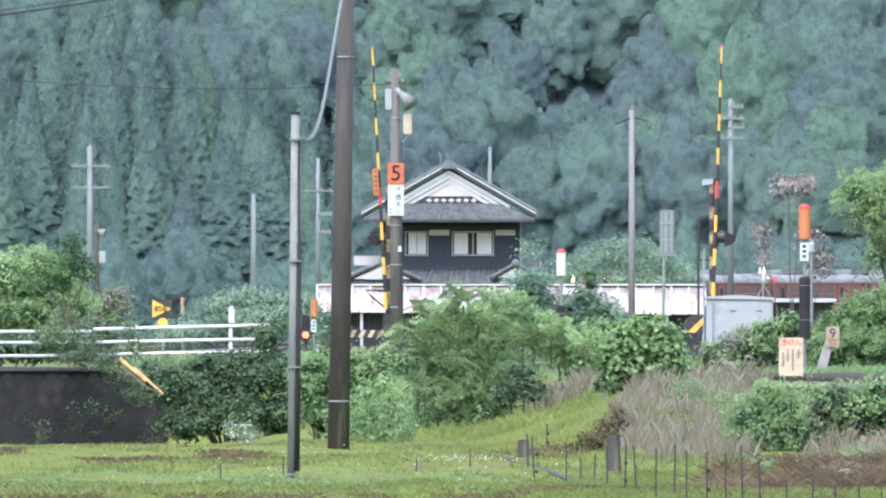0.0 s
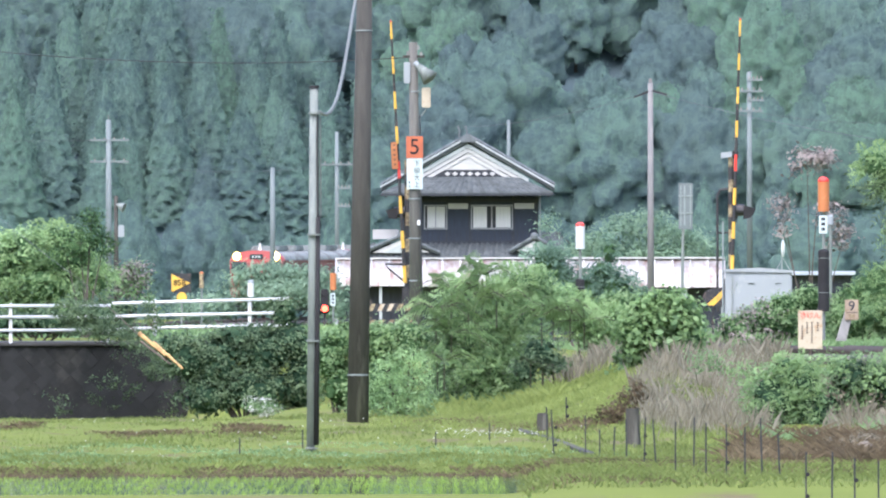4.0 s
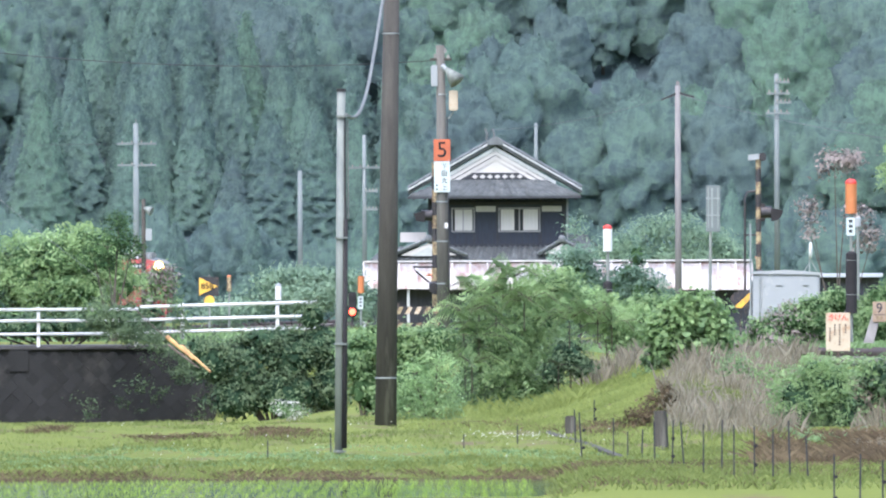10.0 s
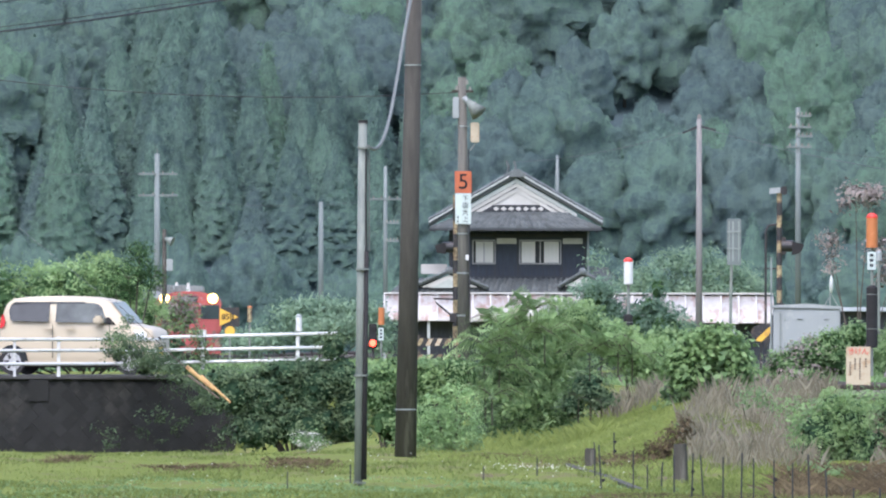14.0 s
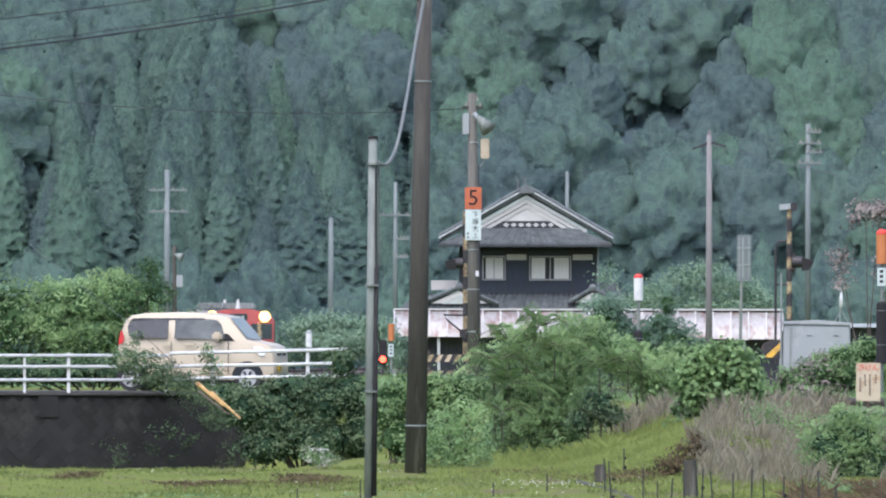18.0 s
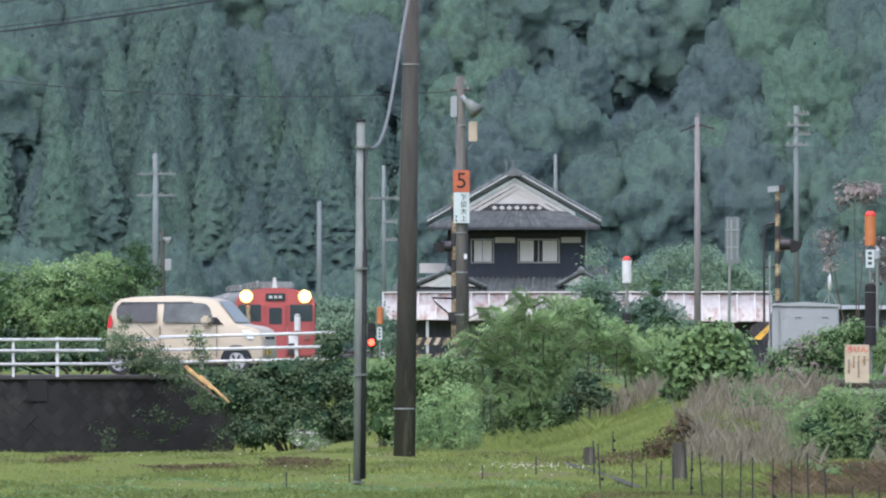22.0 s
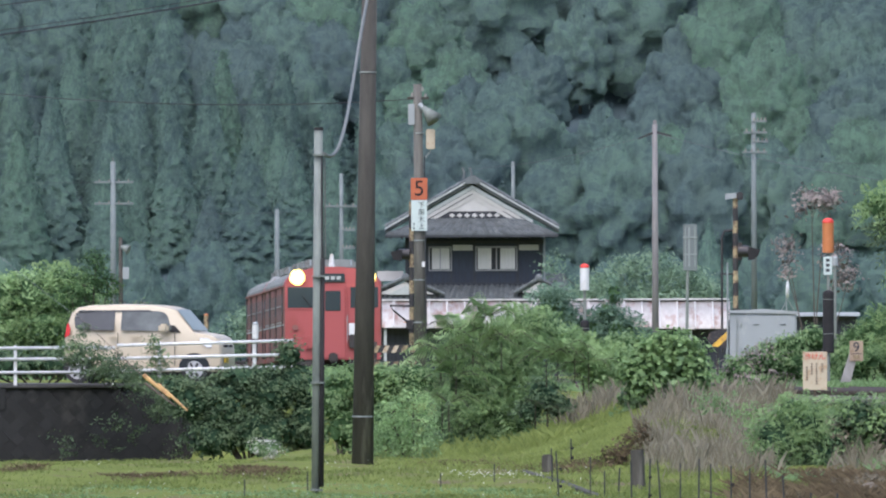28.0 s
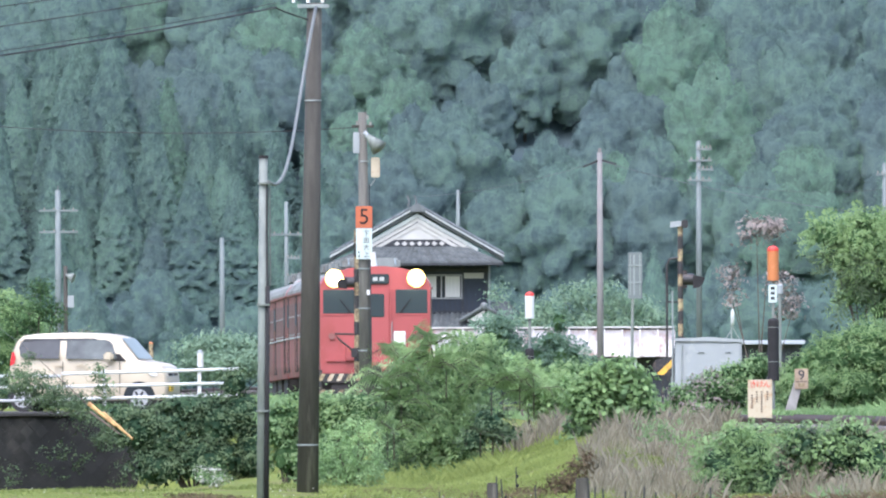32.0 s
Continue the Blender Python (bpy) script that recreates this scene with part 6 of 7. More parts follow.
place_bush("kudzu", 106.5, 1135, [(1090, 630, 30, 34), (1140, 605, 46, 34), (1178, 640, 32, 34), (1130, 660, 52, 30), (1160, 600, 26, 20), (1130, 590, 30, 14), (1110, 690, 34, 34), (1165, 670, 30, 22), (1085, 700, 18, 40)], 4600, 0.12, "leaf_bright", "broad-leaved kudzu mound on a bank", 16, slim=0.7, clump=0.11, more=[(1300, 0.13, "leaf_bright", (1, 4, 5)), (500, 0.18, "leaf_mid", (3, 7)), (700, 0.12, "leaf_dark", (6, 8))])
place_bush("weed_row", 121, 1190, [(1060, 585, 30, 22), (1110, 590, 34, 20), (1150, 598, 34, 16), (1190, 616, 20, 10)], 1800, 0.11, "leaf_mid", "green weeds along the crossing", 17, clump=0.1)
place_bush("bramble", 116, 1300, [(1275, 630, 40, 26), (1320, 615, 44, 30), (1370, 620, 44, 30), (1300, 650, 60, 22), (1360, 590, 34, 22), (1400, 575, 30, 24)], 4600, 0.085, "leaf_mid", "brownish green brambles round a cabinet", 18, clump=0.09, more=[(1300, 0.08, "leaf_dead", (0, 1, 3))])
place_bush("bank_growth", 116, 1500, [(1450, 618, 24, 22), (1485, 580, 40, 30), (1530, 560, 50, 40), (1590, 545, 60, 50), (1500, 605, 70, 32), (1560, 605, 70, 36), (1640, 570, 50, 70), (1470, 628, 40, 14)], 9000, 0.16, "leaf_bright",
           "lush green growth over a railway bank", 19, slim=0.14, clump=0.10, droop=0.3, feathers=[(160, 0.3, "leaf_mid", (0, 4, 7))], more=[(3000, 0.08, "leaf_mid", (0, 1, 4, 5))])
place_bush("overhanging_tree", 118, 1600, [(1530, 345, 40, 16), (1585, 350, 56, 26), (1650, 370, 70, 46), (1552, 392, 36, 16), (1605, 420, 50, 20), (1512, 330, 26, 12), (1700, 430, 70, 70), (1600, 318, 50, 16), (1570, 450, 30, 14), (1640, 470, 50, 26)], 4200, 0.11, "leaf_mid",
           "leafy tree reaching out over a railway bank", 20, category="tree", clump=0.14, slim=0.4, feathers=[(420, 0.4, "leaf_bright", ()), (160, 0.4, "leaf_dark", (3, 4, 8))], more=[(1200, 0.11, "leaf_bright", (0, 1, 5, 7))])
place_bush("dead_tree", 180, 1400, [(1395, 335, 40, 22), (1420, 330, 26, 18), (1440, 440, 22, 40), (1350, 415, 20, 16), (1350, 450, 18, 20), (1460, 470, 14, 20)], 1500, 0.14, "leaf_dead", "leafless tree with pale brown withered foliage", 21, mass=False, category="tree", clump=0.16)
place_bush("bank_bush", 96.5, 1350, [(1340, 750, 50, 44), (1380, 720, 44, 36), (1320, 790, 30, 34), (1400, 770, 36, 40), (1360, 700, 24, 20), (1345, 805, 34, 34), (1400, 805, 36, 34)], 4600, 0.09, "leaf_mid", "small-leaved green bush on a dry bank", 22, slim=0.38, clump=0.1, core="inner_dark", feathers=[(220, 0.28, "leaf_bright", (0, 1, 3, 4)), (120, 0.28, "leaf_dark", (2, 5, 6))])
for k, (u, v, w) in enumerate(((1180, 745, 34), (1270, 705, 30), (1245, 775, 36), (1120, 735, 22), (1300, 760, 28), (1215, 690, 24), (1150, 790, 26), (1440, 690, 30))):
    place_bush("weed_clump", 99 + 0.4 * k, u, [(u, v, w, w * 0.6), (u + w * 0.7, v + 8, w * 0.6, w * 0.5)], 420, 0.07, ("grass", "leaf_bright", "leaf_mid")[k % 3], "low green weeds among dry stalks", 60 + k, clump=0.1, stems=False, mass=False, slim=0.4)
place_bush("broad_weeds", 97, 1500, [(1480, 715, 40, 34), (1530, 735, 40, 40), (1560, 700, 36, 28), (1450, 750, 26, 28), (1590, 740, 46, 52), (1500, 775, 30, 26), (1550, 790, 34, 24)], 2200, 0.10, "leaf_bright", "broad-leaved weeds on the railway bank", 23, slim=0.6, clump=0.13, core="inner_dark", feathers=[(150, 0.3, "leaf_mid", ())], more=[(500, 0.10, "leaf_dark", (0, 1)), (700, 0.15, "reed", (3, 5, 6))])
place_bush("shrub", 275, 1150, [(1060, 465, 30, 34), (1110, 450, 34, 30), (1165, 470, 34, 30), (1005, 480, 30, 24), (1205, 488, 26, 18), (935, 445, 12, 22), (1040, 500, 40, 18), (1100, 500, 44, 20), (1160, 502, 44, 18), (1215, 504, 24, 14), (985, 500, 34, 18)], 9000, 0.24, "far_pale", "tall pale green shrubs behind a shed", 24, clump=0.3, category="tree", slim=0.26, mass=False)
place_bush("dead_weeds", 96.5, 1050, [(1050, 782, 26, 18), (1068, 766, 16, 24), (1034, 792, 20, 10), (1090, 745, 12, 20)], 1300, 0.06, "withered", "dark withered weeds on a grassy bank", 26, mass=False, clump=0.07)
place_bush("straw_heap", 90.5, 1450, [(1400, 862, 40, 14), (1455, 850, 44, 20), (1510, 845, 44, 24), (1560, 850, 44, 26)], 2600, 0.16, "reed", "heap of pale straw and dead stems", 29, mass=False, stems=False, slim=0.07, clump=0.12)
place_bush("white_flowers", 104.5, 440, [(425, 765, 26, 16), (445, 775, 20, 12)], 700, 0.05, "leaf_mid", "wild white flowers at the foot of a hedge", 25, mass=False, clump=0.06, more=[(420, 0.045, "flower", (0, 1))])


# fronds of the thicket: arching stalks with paired leaflets
def fronds(name, spots, d, n, length, mat, label, seed):
    rng = np.random.default_rng(seed)
    b = Vector((xat(spots[0][0], d), d * K, ground_at(xat(spots[0][0], d), d * K)))
    t = thing(name, b, label, "tree")
    vv = []
    per = max(1, n // len(spots))
    for u, v in spots:
        stalk = bmesh.new()
        q = np.array(sight(u, v, d - 0.25)) - np.array(b)
        rod(tuple(q - np.array([0, -0.3, 0.5])), tuple(q), 0.014, 0.01, 6, stalk)
        for _ in range(per):
            a = rng.uniform(0, 2 * np.pi)
            L = length * rng.uniform(0.7, 1.2)
            dirv = np.array([np.cos(a), np.sin(a) * 0.8, rng.uniform(0.5, 1.8)])
            dirv /= np.linalg.norm(dirv)
            s = np.linspace(0.12, 1, 14)
            pts = q + np.outer(s * L, dirv) - np.outer(s ** 2 * L * 0.7, [0, 0, 1])
            rod(tuple(pts[0]), tuple(pts[7]), 0.008, 0.006, 4, stalk)
            rod(tuple(pts[7]), tuple(pts[-1]), 0.006, 0.003, 4, stalk)
            side = np.cross(dirv, [0, 0, 1])
            side /= np.linalg.norm(side) + 1e-6
            roll = rng.uniform(-1.25, 1.25)
            side = side * math.cos(roll) + np.array([0, 0, math.sin(roll)])
            for sg in (-1, 1):
                w = L * 0.23 * np.sin(np.clip(s * 2.6 + 0.35, 0, np.pi))[:, None] + 0.03
                tip = pts + side * sg * w + dirv * w * 0.35 - np.array([0, 0, 1]) * w * 0.25
                mid = (pts + tip) / 2
                wd = np.array(dirv) * 0.016
                vv.append(np.stack([pts, mid - sg * wd, tip, mid + sg * wd + [0, 0, 0.008]], 1).reshape(-1, 3))
        part("stem", stalk, "bark", t)
    vv = np.concatenate(vv)
    part("foliage", leaf_mesh("foliage", vv, np.tile([0.0, -0.6, 0.9], (len(vv) // 4, 1)) + rng.normal(0, 0.3, (len(vv) // 4, 3))), mat, t)


fronds("tree_of_heaven", [(820, 540), (765, 565), (795, 575), (738, 600), (765, 640), (845, 580), (752, 690)], 107.8, 77, 1.05, "leaf_bright", "young tree with long feathery fronds on a bank", 31)
fronds("tree_of_heaven", [(945, 600), (975, 605), (925, 612), (1000, 618)], 108.4, 40, 0.95, "leaf_bright", "young feathery-leaved tree among shrubs", 32)
fronds("tree_of_heaven", [(905, 690), (945, 700), (740, 690)], 108.6, 18, 0.42, "leaf_dark", "dark feathery-leaved sapling in a thicket", 33)


# ---------- grass, rice, stalks ----------
def blades(name, x, y, h, w, mat, label, seed, category="grass", lean=0.35):
    """Upright blades as slim bent triangles on the ground."""
    rng = np.random.default_rng(seed)
    n, y = len(x), y * K
    z = height(x, y) - 0.02
    a = rng.uniform(0, 2 * np.pi, n)
    sx, sy = np.cos(a) * w, np.sin(a) * w
    lx, ly = rng.normal(0, lean, n) * h, rng.normal(0, lean, n) * h
    p0 = np.stack([x - sx, y - sy, z], 1)
    p1 = np.stack([x + sx, y + sy, z], 1)
    m1 = np.stack([x + lx * 0.35 + sx * 0.7, y + ly * 0.35 + sy * 0.7, z + h * 0.6], 1)
    tp = np.stack([x + lx, y + ly, z + h], 1)
    v = np.stack([p0, p1, m1, tp], 1).reshape(-1, 3)
    o = part(name, leaf_mesh(name, v), mat, None)
    return tagged(o, label, category, kind="stuff")


rng = np.random.default_rng(5)
n = 70000
y = rng.uniform(85.3, 105, n)
x = rng.uniform(-0.095, 0.09, n) * y
patch = np.sin(x * 1.3 + 2) * np.sin(y * 0.9) + np.sin(x * 0.5 - y * 0.7)
keep = rng.random(n) < 0.62 + 0.35 * patch
blades("grass", x[keep], y[keep], rng.uniform(0.03, 0.085, keep.sum()) * (1 + 0.25 * patch[keep]), 0.008, "grass", "short bright green grass beside a paddy", 6)
n = 15000
y = rng.uniform(84.9, 87.4, n)
x = rng.uniform(-0.095, 0.09, n) * y
blades("bank_grass", x, y, rng.uniform(0.04, 0.11, n), 0.009, "grass", "weeds along the paddy bank", 7, lean=0.6)
n = 46000
u = 600 + 520 * rng.random(n) ** 0.5
y = rng.uniform(97, 112, n)
x = (u - 784) / F * y
blades("slope_grass", x, y, rng.uniform(0.04, 0.10, n), 0.009, "grass_bright", "fresh yellow-green grass on a slope", 8)
n = 46000
u = rng.uniform(1010, 1640, n)
y = rng.uniform(92, 110, n)
x = (u - 784) / F * y
thick = np.sin(x * 2.3 + 0.7 * y) + np.sin(x * 5.1 - 1.3 * y) * 0.7 + rng.normal(0, 0.35, n)
keep = (thick > -0.8) & (rng.random(n) < smooth(94, 98, y)) & ((u < 1360) | (y < 103)) & (u > 1092 + 14 * np.sin(y * 2.2))
blades("dry_stalks", x[keep], y[keep], rng.uniform(0.12, 0.62, keep.sum()) * rng.uniform(0.5, 1, keep.sum()) * (0.75 + 0.3 * np.clip(thick[keep], -0.6, 1)), 0.0026, "reed", "dry grey-brown stalks on a bank", 9, lean=0.24)
n = 16000
u = 900 + 740 * rng.random(n) ** 0.7
y = rng.uniform(86.5, 96, n)
x = (u - 784) / F * y
blades("fence_grass", x, y, rng.uniform(0.05, 0.12, n), 0.010, "grass", "green grass around wire fence stakes", 10)
n = 26000
u = rng.uniform(1080, 1640, n)
y = rng.uniform(94, 111, n)
x = (u - 784) / F * y
keep = (np.sin(x * 1.9 + 1) * np.sin(y * 0.8 + x) + 0.4 * np.sin(x * 6 + y * 2) > 0.62) & ((u < 1380) | (y < 105))
blades("bank_weeds", x[keep], y[keep], rng.uniform(0.06, 0.22, keep.sum()), 0.009, "leaf_mid", "green weeds among dry stalks on a bank", 15, lean=0.6)
n = 500
u = rng.uniform(945, 1065, n)
y = rng.uniform(109, 112, n)
x = (u - 784) / F * y
blades("bank_top_stalks", x, y, rng.uniform(0.15, 0.5, n), 0.0035, "reed", "tall dry stalks along the top of a grassy bank", 36, lean=0.3)
n = 3200
u = np.concatenate([rng.normal(890, 30, n // 2), rng.uniform(735, 960, n // 2)])
y = rng.uniform(106.4, 109.4, n)
x = (u - 784) / F * y
blades("thicket_grass", x, y, rng.uniform(0.06, 0.4, n) * rng.uniform(0.4, 1, n), 0.003, "grass_bright", "long grass along the foot of a thicket", 38, lean=0.5)
n = 16000
u = rng.uniform(1370, 1660, n)
y = rng.uniform(113.6, 122, n)
x = (u - 784) / F * y
blades("tall_bank_grass", x, y, rng.uniform(0.15, 0.5, n), 0.016, "leaf_bright", "lush tall grass on a railway bank", 16, lean=0.5)
n = 9000
u = rng.uniform(230, 1250, n)
y = rng.uniform(121.5, 133, n)
x = (u - 784) / F * y
blades("verge_grass", x, y, rng.uniform(0.15, 0.4, n), 0.02, "leaf_bright", "grass verge by the road", 12)
n = 14000
u = rng.uniform(-200, 700, n)
y = rng.uniform(140, 230, n)
x = (u - 784) / F * y
blades("field_grass", x, y, rng.uniform(0.3, 0.8, n), 0.05, "leaf_mid", "pale field grass beyond the road", 13)
rows_x = np.arange(-9.5, 0.6, 0.2)
rows_y = np.arange(76.4, 83.9, 0.12)
RX, RY = np.meshgrid(rows_x, rows_y)
RX, RY = np.repeat(RX.ravel(), 5), np.repeat(RY.ravel(), 5)
blades("rice_shoots", RX + rng.normal(0, 0.05, len(RX)), RY + rng.normal(0, 0.035, len(RX)), rng.uniform(0.05, 0.12, len(RX)), 0.006, "rice", "rows of young rice shoots standing in water", 11, "rice", 0.22)
rows_x = np.arange(-9, 9, 0.2)
rows_y = np.arange(67.6, 72.4, 0.12)
RX, RY = np.meshgrid(rows_x, rows_y)
RX, RY = np.repeat(RX.ravel(), 5), np.repeat(RY.ravel(), 5)
blades("rice_shoots", RX + rng.normal(0, 0.05, len(RX)), RY + rng.normal(0, 0.035, len(RX)), rng.uniform(0.05, 0.12, len(RX)), 0.006, "rice", "rows of young rice shoots standing in water", 14, "rice", 0.22)

n = 30000
u = 1250 + 400 * rng.random(n) ** 0.6
y = rng.uniform(84.5, 95, n)
x = (u - 784) / F * y
keep = np.sin(x * 2.1) + np.sin(x * 4.7 + y * 2.2) * 0.7 > -0.7
blades("dead_stems", x[keep], y[keep], rng.uniform(0.05, 0.32, keep.sum()) * rng.uniform(0.4, 1, keep.sum()), 0.005, "withered", "brown dead stems at the foot of a bank", 30, lean=0.8)
n = 34000
y = rng.uniform(73.6, 86.2, n)
x = rng.uniform(0.75, 7.6, n)
keep = rng.random(n) < 0.7 + 0.35 * np.sin(x * 1.3 + 0.5) * np.sin(y * 0.9)
blades("field_edge_grass", x[keep], y[keep], rng.uniform(0.04, 0.12, keep.sum()), 0.010, "grass", "rough green grass at the end of a paddy", 34, lean=0.5)
n = 9000
y = rng.uniform(73.8, 86.0, n)
x = rng.uniform(0.8, 7.6, n)
keep = np.sin(x * 1.1 + y * 0.5) + np.sin(x * 3.7 - y) * 0.6 > 0.2
blades("field_edge_weeds", x[keep], y[keep], rng.uniform(0.03, 0.10, keep.sum()), 0.012, "withered", "withered weeds at the end of a paddy", 35, lean=0.7)
# brown edge of the paddy, and low clover above it
n = 20000
x, y = rng.uniform(-9, 6.5, n), rng.uniform(83.9, 85.9, n)
keep = np.sin(x * 1.7) + np.sin(x * 4.3 + y * 3) * 0.6 > -0.6
blades("bank_edge_grass", x[keep], y[keep], rng.uniform(0.04, 0.11, keep.sum()), 0.006, "withered", "withered brown grass along the edge of a paddy", 27, lean=0.9)
n = 22000
y = rng.uniform(86.2, 92.0, n)
x = rng.uniform(-0.095, 0.03, n) * y
keep = rng.random(n) < 0.55 + 0.4 * np.sin(x * 1.1 + 1) * np.sin(y * 1.7 + x * 0.6) - 0.12 * (y - 88.5)
blades("clover", x[keep], y[keep], rng.uniform(0.03, 0.07, keep.sum()), 0.013, "leaf_mid", "low dark green clover in the grass", 28, "clover", lean=0.9)

# withered patches in the grass
n = 13000
spot = rng.integers(0, 7, n)
su = np.array([232, 412, 0, 932, 985, 782, 1430])[spot]
sy = np.array([95.5, 96.5, 98.5, 98.0, 97.0, 99.5, 90.0])[spot]
u = su + rng.normal(0, 1, n) * np.array([44, 34, 18, 46, 30, 40, 50])[spot]
y = sy + rng.normal(0, 0.7, n)
blades("withered_grass", (u - 784) / F * y, y, rng.uniform(0.03, 0.09, n), 0.008, "withered", "withered brown patches in the grass", 17, lean=0.8)
n = 150
u = np.concatenate([rng.normal(840, 60, n // 2), rng.uniform(100, 1000, n // 2)])
y = np.concatenate([rng.normal(94.5, 0.7, n // 2), rng.uniform(86.5, 99, n // 2)])
x = (u - 784) / F * y
cz = height(x, y * K) + rng.uniform(0.06, 0.13, n)
v = leaf_cloud(rng, np.stack([x, y * K, cz], 1), np.tile([0, -0.6, 0.6], (n, 1)), np.full(n, 0.026), 0.9)
tagged(part("clover_flowers", leaf_mesh("clover_flowers", v), "flower", None), "small white clover flowers in the grass", "flowers", kind="stuff")

# stakes of the low wire fence
stakes = [(935, 772, 832, -2), (947, 765, 848, -4), (968, 775, 820, 0), (1002, 770, 845, 0), (1027, 800, 850, 0), (1051, 795, 848, 3), (1075, 785, 858, -1), (1105, 782, 868, 2), (1128, 785, 868, -5), (1161, 790, 880, 0), (1193, 782, 872, 1),
          (1215, 792, 890, 0), (1251, 795, 885, 0), (1284, 800, 900, 0), (1315, 800, 905, -2), (1347, 812, 900, -3), (1392, 815, 920, 0), (1437, 815, 925, 1), (1478, 825, 930, 0), (1520, 830, 935, 0), (1560, 835, 940, 0), (832, 802, 834, 0), (737, 808, 838, 0), (390, 818, 850, 0)]
for u, v0, v1, lean in stakes:
    d_ = 2.75 * F / (v1 - 545 + 12)
    b = Vector((xat(u, d_), d_ * K, ground_at(xat(u, d_), d_ * K)))
    t = thing("fence_stake", b, "thin black fence stake in grass", "stake", "wire fence stakes")
    hh = (v1 - v0) * d_ / F
    part("rod", rod((0, 0, -0.15), (math.sin(radians(lean)) * hh, 0, hh), 0.0125, 0.0115, 6), "wire", t)
    if u in (947, 1105, 1251, 1392, 1478, 968):
        for f in (0.25, 0.62):
            part("insulator", box((0.05, 0.05, 0.05), (0.02, -0.02, hh * f), 0.01), "black", t)
# stump, stones and logs
b = sight(1087, 845, 93)
t = thing("stump", (b.x, b.y, ground_at(b.x, b.y)), "grey weathered concrete stump in grass", "stump")
part("body", rod((0, 0, -0.1), (-0.02, 0, 0.66), 0.125, 0.105, 14), "pole", t)
b = sight(926, 805, 96)
t = thing("small_marker", (b.x, b.y, ground_at(b.x, b.y)), "small dark stone marker in grass", "marker")
part("body", box((0.19, 0.14, 0.34), (0, 0, 0.12), 0.02), "pole", t)
pts = []
for u, d_ in ((884, 96.6), (960, 93.5), (1040, 89.6), (1120, 86.0), (1200, 82.5), (1290, 78.5)):
    pts.append(Vector((xat(u, d_), d_ * K, ground_at(xat(u, d_), d_ * K) - 0.03)))
t = thing("drain_edge", pts[0], "dark mossy edge of a field drain", "kerb")
for a, b2 in zip(pts[:-1], pts[1:]):
    part("kerb_piece", rod(a - pts[0], b2 - pts[0], 0.06, 0.06, 6), "pole", t)
rs = random.Random(9)
for u, d_, r in ((1215, 89, 0.11), (1300, 88, 0.10), (1270, 89.5, 0.08), (1440, 87.5, 0.14), (1500, 87.4, 0.2), (1290, 86.2, 0.09), (1250, 86, 0.07)):
    x = xat(u, d_)
    bm = ball((0, 0, r * 0.4), r, 9, None, (1.2, 0.9, 0.8))
    for vv in bm.verts:
        vv.co *= 1 + rs.uniform(-0.12, 0.12)
    t = thing("stone", (x, d_ * K, ground_at(x, d_ * K)), "pale field stone in the grass", "stone", "field stones")
    part("body", bm, "stone", t)
a, b2 = sight(213, 636, 116.7), sight(288, 700, 116.4)
t = thing("fallen_log", a, "split yellow-brown log leaning against a wall", "log")
for k, (w0, w1, r, off) in enumerate(((0.0, 0.62, 0.05, 0), (0.3, 1.0, 0.042, 0.03), (0.12, 0.8, 0.026, -0.075))):
    part("splinter", rod((b2 - a) * w0 + Vector((off, 0.01 * k, off)), (b2 - a) * w1 + Vector((off * 0.6, 0, off * 0.6)), r, r * 0.55, 7), "log" if k < 2 else "timber", t)
a, b2 = sight(85, 520, 119.8), sight(213, 640, 119.3)
t = thing("thin_branch", a, "thin bare branch over a fence", "branch")
part("stem", rod((0, 0, 0), b2 - a, 0.005, 0.012, 6), "bark", t)


# ---------- the train ----------
def ring(points, x):
    return [(x, y, z) for y, z in points]


def tube_of(points, xs, scale=None):
    """A hull from one closed cross-section (y, z) swept along x, with ends."""
    bm = bmesh.new()
    rows = []
    for i, x in enumerate(xs):
        k = scale[i] if scale else 1.0
        rows.append([bm.verts.new((x, y * k, z)) for y, z in points])
    n = len(points)
    for r0, r1 in zip(rows[:-1], rows[1:]):
        for i in range(n):
            bm.faces.new((r0[i], r0[(i + 1) % n], r1[(i + 1) % n], r1[i]))
    bm.faces.new(rows[0][::-1])
    bm.faces.new(rows[-1])
    bmesh.ops.recalc_face_normals(bm, faces=bm.faces[:])
    return bm


CAR_LEN = 20.8


